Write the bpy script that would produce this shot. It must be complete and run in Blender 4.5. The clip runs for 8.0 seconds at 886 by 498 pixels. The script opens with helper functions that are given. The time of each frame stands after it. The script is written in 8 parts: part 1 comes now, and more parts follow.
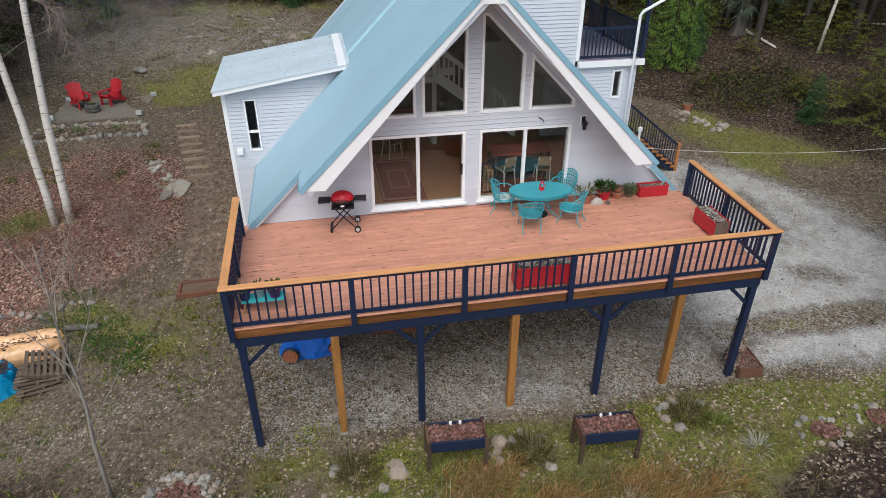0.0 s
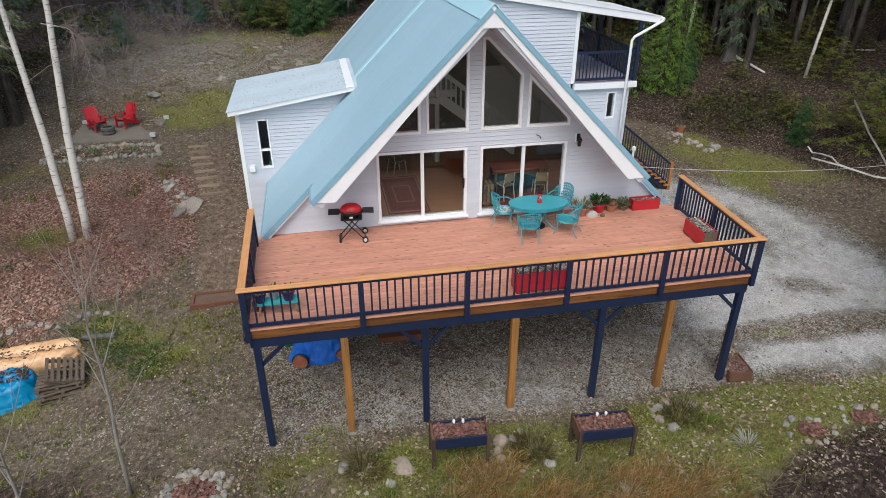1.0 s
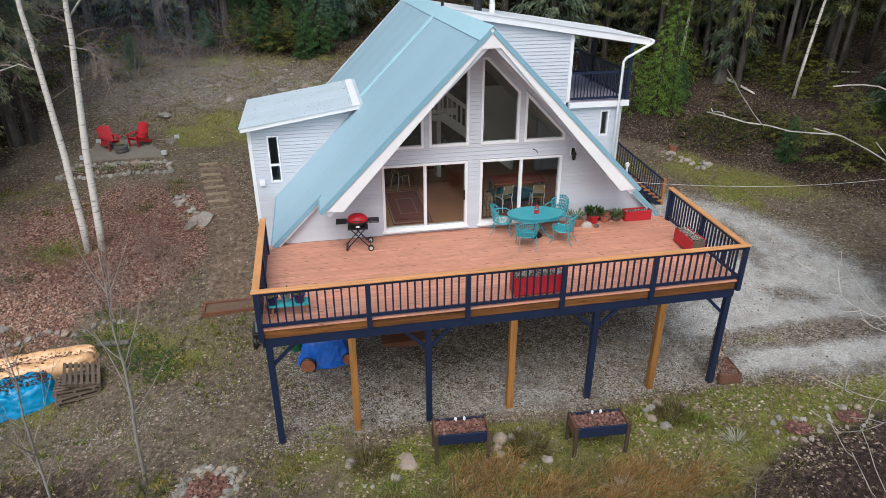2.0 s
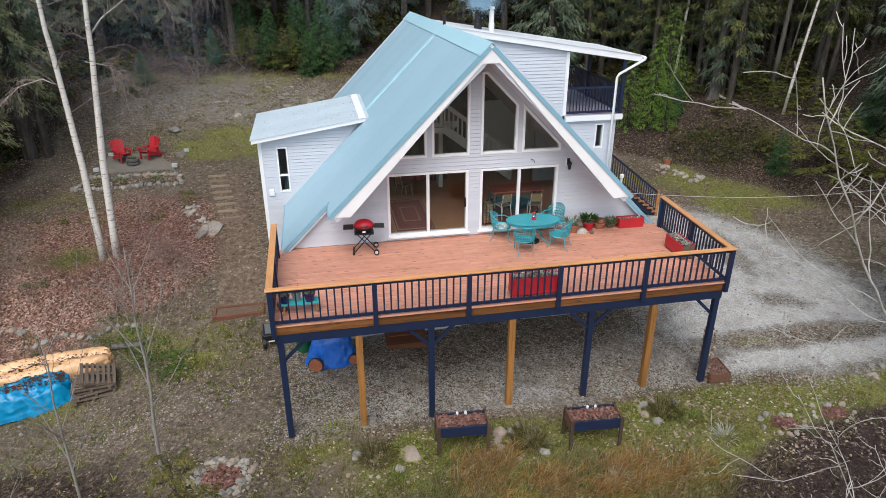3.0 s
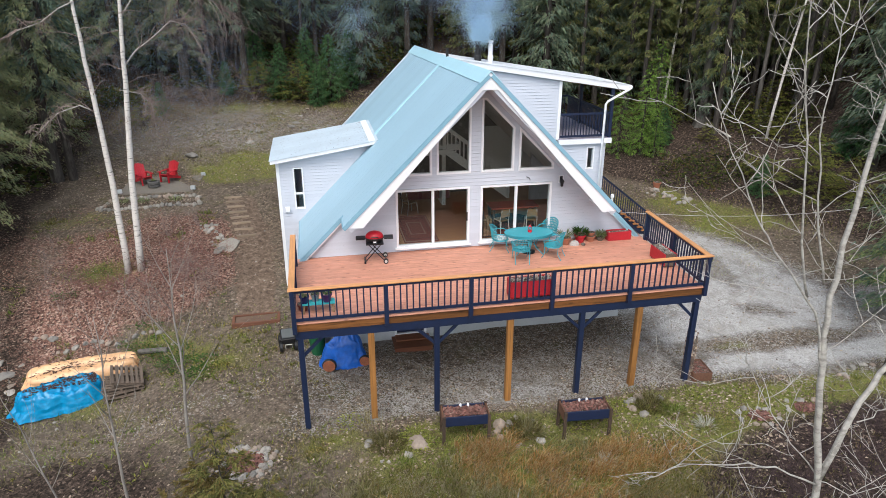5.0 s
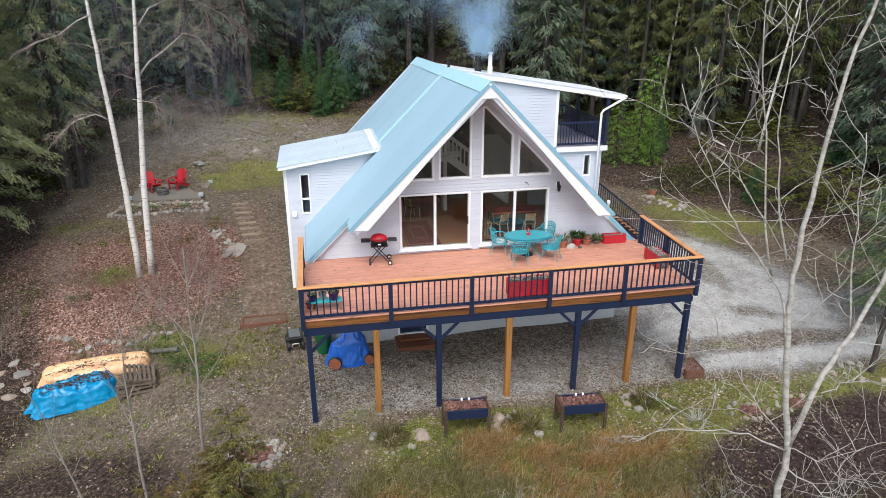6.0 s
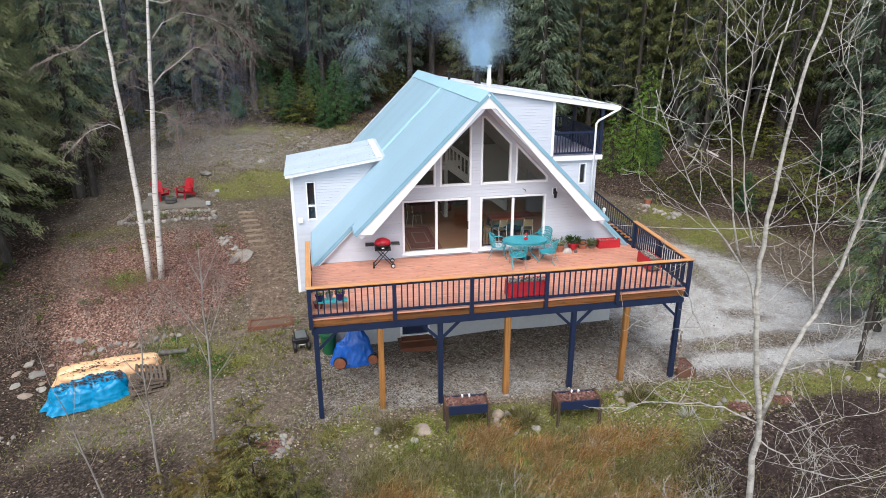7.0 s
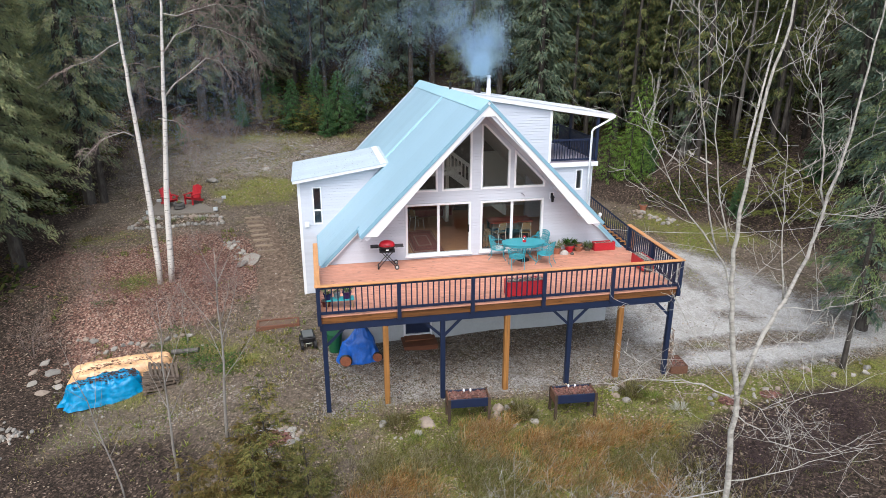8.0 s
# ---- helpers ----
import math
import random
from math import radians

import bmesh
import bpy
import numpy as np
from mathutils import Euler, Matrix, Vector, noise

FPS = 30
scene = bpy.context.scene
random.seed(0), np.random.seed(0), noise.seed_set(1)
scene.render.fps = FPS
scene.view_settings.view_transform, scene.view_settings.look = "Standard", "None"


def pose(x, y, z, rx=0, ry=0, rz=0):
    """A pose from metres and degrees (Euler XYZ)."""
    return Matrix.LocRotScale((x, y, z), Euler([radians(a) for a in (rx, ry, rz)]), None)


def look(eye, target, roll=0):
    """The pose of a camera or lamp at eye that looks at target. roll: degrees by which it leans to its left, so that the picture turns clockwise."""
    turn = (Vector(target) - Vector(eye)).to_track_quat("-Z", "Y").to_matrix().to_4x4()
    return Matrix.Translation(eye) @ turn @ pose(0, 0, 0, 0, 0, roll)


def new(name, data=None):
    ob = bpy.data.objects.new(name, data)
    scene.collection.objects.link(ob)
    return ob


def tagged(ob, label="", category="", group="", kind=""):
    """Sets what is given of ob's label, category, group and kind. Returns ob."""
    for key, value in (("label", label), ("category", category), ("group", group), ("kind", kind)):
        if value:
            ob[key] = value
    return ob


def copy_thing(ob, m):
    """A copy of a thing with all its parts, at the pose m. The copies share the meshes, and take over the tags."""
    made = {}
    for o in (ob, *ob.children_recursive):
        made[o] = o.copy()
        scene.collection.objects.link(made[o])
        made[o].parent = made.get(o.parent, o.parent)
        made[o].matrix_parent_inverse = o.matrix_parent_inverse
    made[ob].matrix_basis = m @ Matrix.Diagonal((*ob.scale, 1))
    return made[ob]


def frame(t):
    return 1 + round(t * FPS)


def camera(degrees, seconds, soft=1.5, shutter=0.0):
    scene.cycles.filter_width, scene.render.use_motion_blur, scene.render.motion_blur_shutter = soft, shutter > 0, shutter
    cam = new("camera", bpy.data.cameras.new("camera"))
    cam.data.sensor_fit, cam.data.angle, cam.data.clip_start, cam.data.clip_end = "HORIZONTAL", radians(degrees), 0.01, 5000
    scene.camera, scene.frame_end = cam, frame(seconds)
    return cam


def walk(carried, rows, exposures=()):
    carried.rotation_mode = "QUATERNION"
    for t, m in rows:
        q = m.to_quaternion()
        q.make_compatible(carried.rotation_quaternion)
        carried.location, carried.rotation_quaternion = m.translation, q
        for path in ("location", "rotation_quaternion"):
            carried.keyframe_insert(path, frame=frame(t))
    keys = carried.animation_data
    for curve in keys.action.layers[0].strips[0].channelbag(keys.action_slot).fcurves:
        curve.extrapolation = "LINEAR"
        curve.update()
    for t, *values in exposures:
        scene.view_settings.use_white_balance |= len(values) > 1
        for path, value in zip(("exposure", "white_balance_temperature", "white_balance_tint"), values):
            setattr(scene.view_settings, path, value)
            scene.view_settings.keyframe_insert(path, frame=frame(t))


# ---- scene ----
cam = camera(68.5, 8.0, soft=0.5)
PATH = [
    (0, (-1.202, -15.737, 10.916), (-0.865, -14.049, 9.898), 0.1),
    (0.5, (-1.341, -16.239, 10.929), (-1.0, -14.53, 9.948), 0.0),
    (1, (-1.477, -16.727, 10.95), (-1.133, -14.998, 10.005), 0.0),
    (1.5, (-1.603, -17.217, 10.973), (-1.255, -15.47, 10.062), 0.0),
    (3, (-1.993, -18.688, 11.019), (-1.637, -16.904, 10.189), 0.0),
    (3.5, (-2.134, -19.184, 11.042), (-1.774, -17.389, 10.237), 0.1),
    (4, (-2.26, -19.658, 11.045), (-1.898, -17.853, 10.265), 0.0),
    (4.5, (-2.393, -20.131, 11.077), (-2.029, -18.317, 10.318), 0.0),
    (6, (-2.744, -21.47, 11.118), (-2.377, -19.635, 10.41), 0.0),
    (6.5, (-2.872, -21.947, 11.129), (-2.503, -20.107, 10.439), 0.0),
    (7, (-2.99, -22.423, 11.133), (-2.619, -20.575, 10.463), 0.0),
    (7.5, (-3.138, -22.912, 11.153), (-2.765, -21.059, 10.5), 0.0),
    (8, (-3.296, -23.405, 11.19), (-2.92, -21.548, 10.548), 0.0),
]
walk(cam, [(t, look(eye, target, roll)) for t, eye, target, roll in PATH], [(0.0, 0.90, 6400, 6.5), (3.0, 1.08, 6400, 7.0), (8.0, 1.40, 6300, 8.5)])

from mathutils import bvhtree
# world, sun, exposure
world = bpy.data.worlds.new("overcast_sky")
scene.world = world
world.use_nodes = True
wn = world.node_tree
sky = wn.nodes.new("ShaderNodeTexSky")
sky.sky_type, sky.sun_disc = "NISHITA", False
sky.sun_elevation, sky.sun_rotation = radians(52), radians(200)
sky.dust_density, sky.air_density = 3.0, 1.0
pale = wn.nodes.new("ShaderNodeHueSaturation")
pale.inputs["Saturation"].default_value = 0.62
wn.links.new(sky.outputs[0], pale.inputs["Color"])
wn.links.new(pale.outputs[0], wn.nodes["Background"].inputs[0])
wn.nodes["Background"].inputs[1].default_value = 0.115
sun = new("sun", bpy.data.lights.new("sun", "SUN"))
sun.data.energy, sun.data.angle, sun.data.color = 0.75, radians(40), (1.0, 0.98, 0.96)
sun.matrix_world = look((-8, -22, 38), (0, 0, 0))


# materials
def material(name, rough=0.7, metal=0.0, spec=0.4):
    m = bpy.data.materials.new(name)
    m.use_nodes = True
    p = m.node_tree.nodes["Principled BSDF"]
    p.inputs["Roughness"].default_value = rough
    p.inputs["Metallic"].default_value = metal
    p.inputs["Specular IOR Level"].default_value = spec
    return m, m.node_tree, p


def node(t, kind, **inputs):
    n = t.nodes.new(kind)
    for k, v in inputs.items():
        n.inputs[k].default_value = v
    return n


def ramp(t, fac, stops):
    r = t.nodes.new("ShaderNodeValToRGB")
    e = r.color_ramp.elements
    while len(e) < len(stops):
        e.new(0.5)
    for i, (at, c) in enumerate(stops):
        e[i].position, e[i].color = at, (*c, 1)
    t.links.new(fac, r.inputs[0])
    return r.outputs[0]


def mix(t, fac, a, b, blend="MIX"):
    n = t.nodes.new("ShaderNodeMix")
    n.data_type, n.blend_type = "RGBA", blend
    for sock, v in ((0, fac), (6, a), (7, b)):
        if isinstance(v, (int, float)):
            n.inputs[sock].default_value = v
        elif isinstance(v, tuple):
            n.inputs[sock].default_value = (*v, 1)
        else:
            t.links.new(v, n.inputs[sock])
    return n.outputs[2]


def coords(t, scale=(1, 1, 1), kind="Object"):
    c = t.nodes.new("ShaderNodeTexCoord")
    m = t.nodes.new("ShaderNodeMapping")
    m.inputs["Scale"].default_value = scale
    t.links.new(c.outputs[kind], m.inputs[0])
    return m.outputs[0]


def noise_tex(t, vec, scale, detail=4, rough=0.6):
    n = node(t, "ShaderNodeTexNoise", Scale=scale, Detail=detail, Roughness=rough)
    t.links.new(vec, n.inputs["Vector"])
    return n.outputs["Fac"]


def bump(t, p, height, strength=0.3, dist=0.01):
    b = node(t, "ShaderNodeBump", Strength=strength, Distance=dist)
    t.links.new(height, b.inputs["Height"])
    t.links.new(b.outputs[0], p.inputs["Normal"])


def shade(c, k):
    return tuple(min(1.0, v * k) for v in c)


def paint(name, c, rough=0.5, vary=0.15, scale=3.0, grain=40.0, metal=0.0, bumpy=0.15, stretch=(1, 1, 1)):
    """A painted or plain surface: broad and fine variation, and a little between repeats."""
    m, t, p = material(name, rough, metal)
    v = coords(t, stretch)
    a = noise_tex(t, v, scale)
    b = noise_tex(t, v, grain, 6)
    col = ramp(t, a, [(0.3, shade(c, 1 - vary)), (0.7, shade(c, 1 + vary))])
    col = mix(t, 0.5, col, ramp(t, b, [(0.3, shade(c, 1 - vary)), (0.7, shade(c, 1 + vary))]))
    info = t.nodes.new("ShaderNodeObjectInfo")
    col = mix(t, 1.0, col, ramp(t, info.outputs["Random"], [(0.0, (0.93,) * 3), (1.0, (1.0,) * 3)]), "MULTIPLY")
    t.links.new(col, p.inputs["Base Color"])
    if bumpy:
        bump(t, p, b, bumpy, 0.004)
    return m


def wood(name, c, along="x", rough=0.6, dark=0.5, knots=False, spread=0.25):
    """Boards with grain along one axis, knots and a tone of their own for each piece."""
    m, t, p = material(name, rough)
    s = {"x": (0.6, 14, 14), "y": (14, 0.6, 14), "z": (14, 14, 0.6)}[along]
    info = t.nodes.new("ShaderNodeObjectInfo")
    c0 = t.nodes.new("ShaderNodeTexCoord")
    off = t.nodes.new("ShaderNodeVectorMath")
    off.operation = "MULTIPLY_ADD"
    off.inputs[1].default_value = (1, 1, 1)
    t.links.new(c0.outputs["Object"], off.inputs[0])
    com = t.nodes.new("ShaderNodeCombineXYZ")
    mul = node(t, "ShaderNodeMath")
    mul.operation = "MULTIPLY"
    mul.inputs[1].default_value = 37.0
    t.links.new(info.outputs["Random"], mul.inputs[0])
    for i in range(3):
        t.links.new(mul.outputs[0], com.inputs[i])
    t.links.new(com.outputs[0], off.inputs[2])
    mp = t.nodes.new("ShaderNodeMapping")
    mp.inputs["Scale"].default_value = s
    t.links.new(off.outputs[0], mp.inputs[0])
    g = noise_tex(t, mp.outputs[0], 1.5, 8, 0.65)
    broad = noise_tex(t, off.outputs[0], 1.1, 3)
    col = ramp(t, g, [(0.25, shade(c, dark)), (0.5, c), (0.75, shade(c, 1.3))])
    col = mix(t, 1.0, col, ramp(t, broad, [(0.3, (0.78,) * 3), (0.7, (1.0,) * 3)]), "MULTIPLY")
    col = mix(t, 1.0, col, ramp(t, info.outputs["Random"], [(0.0, (1 - spread,) * 3), (1.0, (1.0,) * 3)]), "MULTIPLY")
    if knots:
        ks = {"x": (2.2, 7, 7), "y": (7, 2.2, 7), "z": (7, 7, 2.2)}[along]
        mk = t.nodes.new("ShaderNodeMapping")
        mk.inputs["Scale"].default_value = ks
        t.links.new(off.outputs[0], mk.inputs[0])
        vo = node(t, "ShaderNodeTexVoronoi", Scale=1.0)
        t.links.new(mk.outputs[0], vo.inputs["Vector"])
        k = ramp(t, vo.outputs["Distance"], [(0.08, (0.8, 0.8, 0.8)), (0.22, (0, 0, 0))])
        col = mix(t, k, col, shade(c, 0.3))
    t.links.new(col, p.inputs["Base Color"])
    bump(t, p, g, 0.25, 0.004)
    return m


def speckle(name, colours, cell=12.0, rough=0.9, bumpy=0.5, dist=0.03, by="island"):
    """Loose stuff: each island or cell has its own tone."""
    m, t, p = material(name, rough, 0, 0.25)
    if by == "island":
        g = t.nodes.new("ShaderNodeNewGeometry")
        r = g.outputs["Random Per Island"]
    else:
        vo = node(t, "ShaderNodeTexVoronoi", Scale=cell)
        t.links.new(coords(t), vo.inputs["Vector"])
        sep = t.nodes.new("ShaderNodeSeparateColor")
        t.links.new(vo.outputs["Color"], sep.inputs[0])
        r = sep.outputs[0]
    n = len(colours)
    col = ramp(t, r, [(i / max(1, n - 1), c) for i, c in enumerate(colours)])
    b = noise_tex(t, coords(t), 30, 5)
    col = mix(t, 1.0, col, ramp(t, b, [(0.3, (0.7,) * 3), (0.7, (1.0,) * 3)]), "MULTIPLY")
    t.links.new(col, p.inputs["Base Color"])
    bump(t, p, b, bumpy, dist)
    return m


def foliage(name, colours, patches=((0.85, 0.88, 0.9), (1.15, 1.12, 1.0)), size=0.5):
    """Needles and leaves: tones by blade, by patch and by plant, a little light through them."""
    m, t, p = material(name, 0.75, 0, 0.2)
    g = t.nodes.new("ShaderNodeNewGeometry")
    info = t.nodes.new("ShaderNodeObjectInfo")
    n = len(colours)
    col = ramp(t, g.outputs["Random Per Island"], [(i / (n - 1), c) for i, c in enumerate(colours)])
    col = mix(t, 1.0, col, ramp(t, info.outputs["Random"], [(0.0, (0.76, 0.82, 0.84)), (1.0, (1.0, 1.0, 0.92))]), "MULTIPLY")
    col = mix(t, 1.0, col, ramp(t, noise_tex(t, coords(t), size, 4, 0.65), [(0.36, patches[0]), (0.64, patches[1])]), "MULTIPLY")
    t.links.new(col, p.inputs["Base Color"])
    p.inputs["Transmission Weight"].default_value = 0.0
    tr = t.nodes.new("ShaderNodeBsdfTranslucent")
    t.links.new(col, tr.inputs[0])
    ms = t.nodes.new("ShaderNodeMixShader")
    ms.inputs[0].default_value = 0.48
    t.links.new(p.outputs[0], ms.inputs[1])
    t.links.new(tr.outputs[0], ms.inputs[2])
    t.links.new(ms.outputs[0], t.nodes["Material Output"].inputs[0])
    return m


def bark(name, c, patch, scale=5.0, stretch=(1, 1, 0.3), low=0.45, high=0.6):
    m, t, p = material(name, 0.85, 0, 0.2)
    n = noise_tex(t, coords(t, stretch), scale, 6, 0.7)
    f = noise_tex(t, coords(t), 30, 5)
    col = mix(t, 0.35, ramp(t, n, [(low, c), (high, patch)]), ramp(t, f, [(0.3, shade(c, 0.6)), (0.7, c)]))
    t.links.new(col, p.inputs["Base Color"])
    bump(t, p, f, 0.5, 0.02)
    return m


def glass():
    m, t, p = material("window_glass", 0.02)
    tr = node(t, "ShaderNodeBsdfTransparent", Color=(0.91, 0.94, 0.94, 1))
    gl = node(t, "ShaderNodeBsdfGlossy", Roughness=0.01, Color=(1, 1, 1, 1))
    fr = node(t, "ShaderNodeFresnel", IOR=1.5)
    ms = t.nodes.new("ShaderNodeMixShader")
    for a, b in ((fr.outputs[0], ms.inputs[0]), (tr.outputs[0], ms.inputs[1]), (gl.outputs[0], ms.inputs[2]), (ms.outputs[0], t.nodes["Material Output"].inputs[0])):
        t.links.new(a, b)
    return m


SIDING = paint("lavender_white_vinyl_siding", (0.525, 0.545, 0.605), 0.5, 0.05, 1.2, 25, stretch=(0.4, 1, 3))
TRIM = paint("white_trim_paint", (0.76, 0.76, 0.78), 0.45, 0.05, 1.5, 30)
ROOFBLUE = paint("light_blue_metal_roofing", (0.33, 0.49, 0.585), 0.45, 0.04, 0.5, 18, stretch=(1, 1, 1), bumpy=0.05)
ROOFEDGE = paint("blue_metal_edge_trim", (0.21, 0.385, 0.49), 0.4, 0.08, 2, 30, bumpy=0.05)
ROOFCAP = paint("pale_blue_ridge_metal", (0.40, 0.63, 0.72), 0.4, 0.06, 1.2, 20, bumpy=0.05)
SHEDROOF = paint("weathered_pale_metal_roofing", (0.48, 0.56, 0.62), 0.55, 0.14, 1.1, 14, bumpy=0.1)
WHITEROOF = paint("white_metal_roofing", (0.72, 0.74, 0.77), 0.45, 0.06, 1.1, 14, bumpy=0.05)
DECKWOOD = wood("red_stained_cedar_decking", (0.61, 0.29, 0.20), "x", 0.5, 0.84, knots=True, spread=0.13)
CAPWOOD = wood("orange_stained_rail_cap", (0.62, 0.30, 0.12), "x", 0.45, 0.72, spread=0.12)
CAPWOODY = wood("orange_stained_side_cap", (0.62, 0.30, 0.12), "y", 0.45, 0.72, spread=0.12)
RIMWOOD = wood("knotty_brown_rim_board", (0.22, 0.088, 0.026), "x", 0.5, 0.12, knots=True, spread=0.4)
BLUE = paint("navy_blue_paint", (0.010, 0.018, 0.048), 0.4, 0.18, 4, 45)
POSTWOOD = wood("yellow_treated_timber", (0.32, 0.145, 0.040), "z", 0.55, 0.40)
CONCRETE = paint("pale_parged_concrete", (0.42, 0.44, 0.45), 0.9, 0.1, 1.2, 12, bumpy=0.4)
GLASS = glass()
BLACK = paint("black_metal", (0.012, 0.012, 0.014), 0.4, 0.2)
RED = paint("red_enamel", (0.48, 0.012, 0.025), 0.35, 0.1)
REDPAINT = paint("red_painted_boards", (0.42, 0.018, 0.028), 0.5, 0.22, 4, 40)
TEAL = paint("teal_painted_metal", (0.045, 0.30, 0.36), 0.4, 0.12, 5, 50)
DARKROOM = paint("brown_room_wall", (0.13, 0.105, 0.09), 0.8, 0.15, 1, 10)
ROOMWHITE = paint("white_room_paint", (0.62, 0.60, 0.56), 0.6, 0.06, 1, 10)
ROOMFLOOR = wood("honey_room_floor", (0.50, 0.25, 0.11), "x", 0.35, 0.7)
OLDWOOD = wood("grey_weathered_wood", (0.16, 0.12, 0.09), "x", 0.85, 0.5)
STONE = speckle("river_stone", [(0.22, 0.21, 0.20), (0.42, 0.40, 0.37), (0.56, 0.53, 0.50), (0.30, 0.27, 0.24), (0.5, 0.42, 0.38)], bumpy=0.3, dist=0.01)
LEAFLITTER = speckle("fallen_leaves", [(0.07, 0.053, 0.041), (0.21, 0.13, 0.095), (0.38, 0.30, 0.24), (0.12, 0.08, 0.06), (0.57, 0.475, 0.365), (0.18, 0.13, 0.08), (0.45, 0.36, 0.265), (0.11, 0.075, 0.058)], bumpy=0.1)
# Darker copy of the fallen leaves, with the canopy's shade in its tones.
BANKLITTER = speckle("shaded_bank_leaves", [(0.05, 0.036, 0.027), (0.14, 0.09, 0.065), (0.25, 0.17, 0.125), (0.08, 0.054, 0.04), (0.42, 0.33, 0.26), (0.11, 0.08, 0.05)], bumpy=0.1)
REDLEAVES = speckle("red_brown_leaves", [(0.06, 0.036, 0.027), (0.22, 0.105, 0.078), (0.36, 0.20, 0.145), (0.15, 0.072, 0.054), (0.54, 0.40, 0.31), (0.20, 0.105, 0.074), (0.07, 0.043, 0.033)], bumpy=0.1)
CEDARGREEN = foliage("cedar_sprays", [(0.20, 0.25, 0.18), (0.29, 0.345, 0.21), (0.38, 0.41, 0.23), (0.46, 0.44, 0.25), (0.30, 0.345, 0.21), (0.33, 0.27, 0.19)])
# Second, darker cedar colour: the shade among the bank trees is painted in.
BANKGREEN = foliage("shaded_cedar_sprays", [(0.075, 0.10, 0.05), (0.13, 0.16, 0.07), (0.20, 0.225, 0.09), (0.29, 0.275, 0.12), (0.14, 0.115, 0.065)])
OLIVE = foliage("olive_cedar_sprays", [(0.08, 0.085, 0.027), (0.15, 0.15, 0.045), (0.22, 0.205, 0.065), (0.30, 0.25, 0.09), (0.22, 0.14, 0.05)])
BROWNCEDAR = foliage("brown_tinged_cedar_sprays", [(0.09, 0.075, 0.025), (0.17, 0.125, 0.045), (0.25, 0.18, 0.07), (0.13, 0.12, 0.035), (0.20, 0.11, 0.045)])
FIRGREEN = foliage("fir_needles", [(0.10, 0.145, 0.13), (0.17, 0.23, 0.18), (0.25, 0.30, 0.21), (0.21, 0.21, 0.165)])
YOUNGGREEN = foliage("young_fir_needles", [(0.05, 0.12, 0.06), (0.09, 0.19, 0.08), (0.15, 0.25, 0.10)])
BRIGHTGREEN = foliage("young_cedar_sprays", [(0.09, 0.18, 0.03), (0.19, 0.33, 0.06), (0.30, 0.43, 0.10), (0.15, 0.27, 0.05)])
GRASS = foliage("mixed_grass_blades", [(0.055, 0.07, 0.016), (0.14, 0.165, 0.034), (0.22, 0.24, 0.055), (0.33, 0.32, 0.11), (0.40, 0.35, 0.19), (0.11, 0.135, 0.028), (0.16, 0.11, 0.05)], ((0.75, 1.05, 0.6), (1.30, 1.02, 1.0)), 0.9)
SAPBARK = bark("grey_sapling_bark", (0.27, 0.25, 0.225), (0.15, 0.13, 0.115), 8)
RUSSET = foliage("russet_grass_blades", [(0.22, 0.10, 0.04), (0.40, 0.20, 0.075), (0.52, 0.29, 0.115), (0.58, 0.46, 0.29), (0.30, 0.15, 0.06)])
STRAW = foliage("dry_straw_blades", [(0.13, 0.105, 0.055), (0.24, 0.19, 0.09), (0.34, 0.275, 0.15), (0.50, 0.45, 0.33), (0.17, 0.15, 0.06), (0.40, 0.35, 0.22)], ((0.95, 0.95, 0.75), (1.05, 1.03, 1.0)), 0.7)
TRUNK = bark("conifer_bark", (0.045, 0.038, 0.033), (0.10, 0.09, 0.08))
BIRCH = bark("white_birch_bark", (0.60, 0.56, 0.52), (0.05, 0.04, 0.035), 2.6, (0.8, 0.8, 5.0), 0.55, 0.62)
OLDBARK = bark("grey_fibrous_cedar_bark", (0.13, 0.12, 0.108), (0.06, 0.054, 0.048), 9, (1, 1, 0.12))
ASPEN = bark("pale_aspen_bark", (0.43, 0.41, 0.37), (0.20, 0.185, 0.165), 6, (1, 1, 2))
REDTWIG = bark("red_osier_bark", (0.21, 0.10, 0.085), (0.13, 0.065, 0.058), 8)
DARKTWIG = bark("dark_thicket_bark", (0.042, 0.026, 0.028), (0.075, 0.052, 0.054), 8)
TWIG = bark("grey_twig_bark", (0.24, 0.19, 0.17), (0.14, 0.10, 0.09), 8)


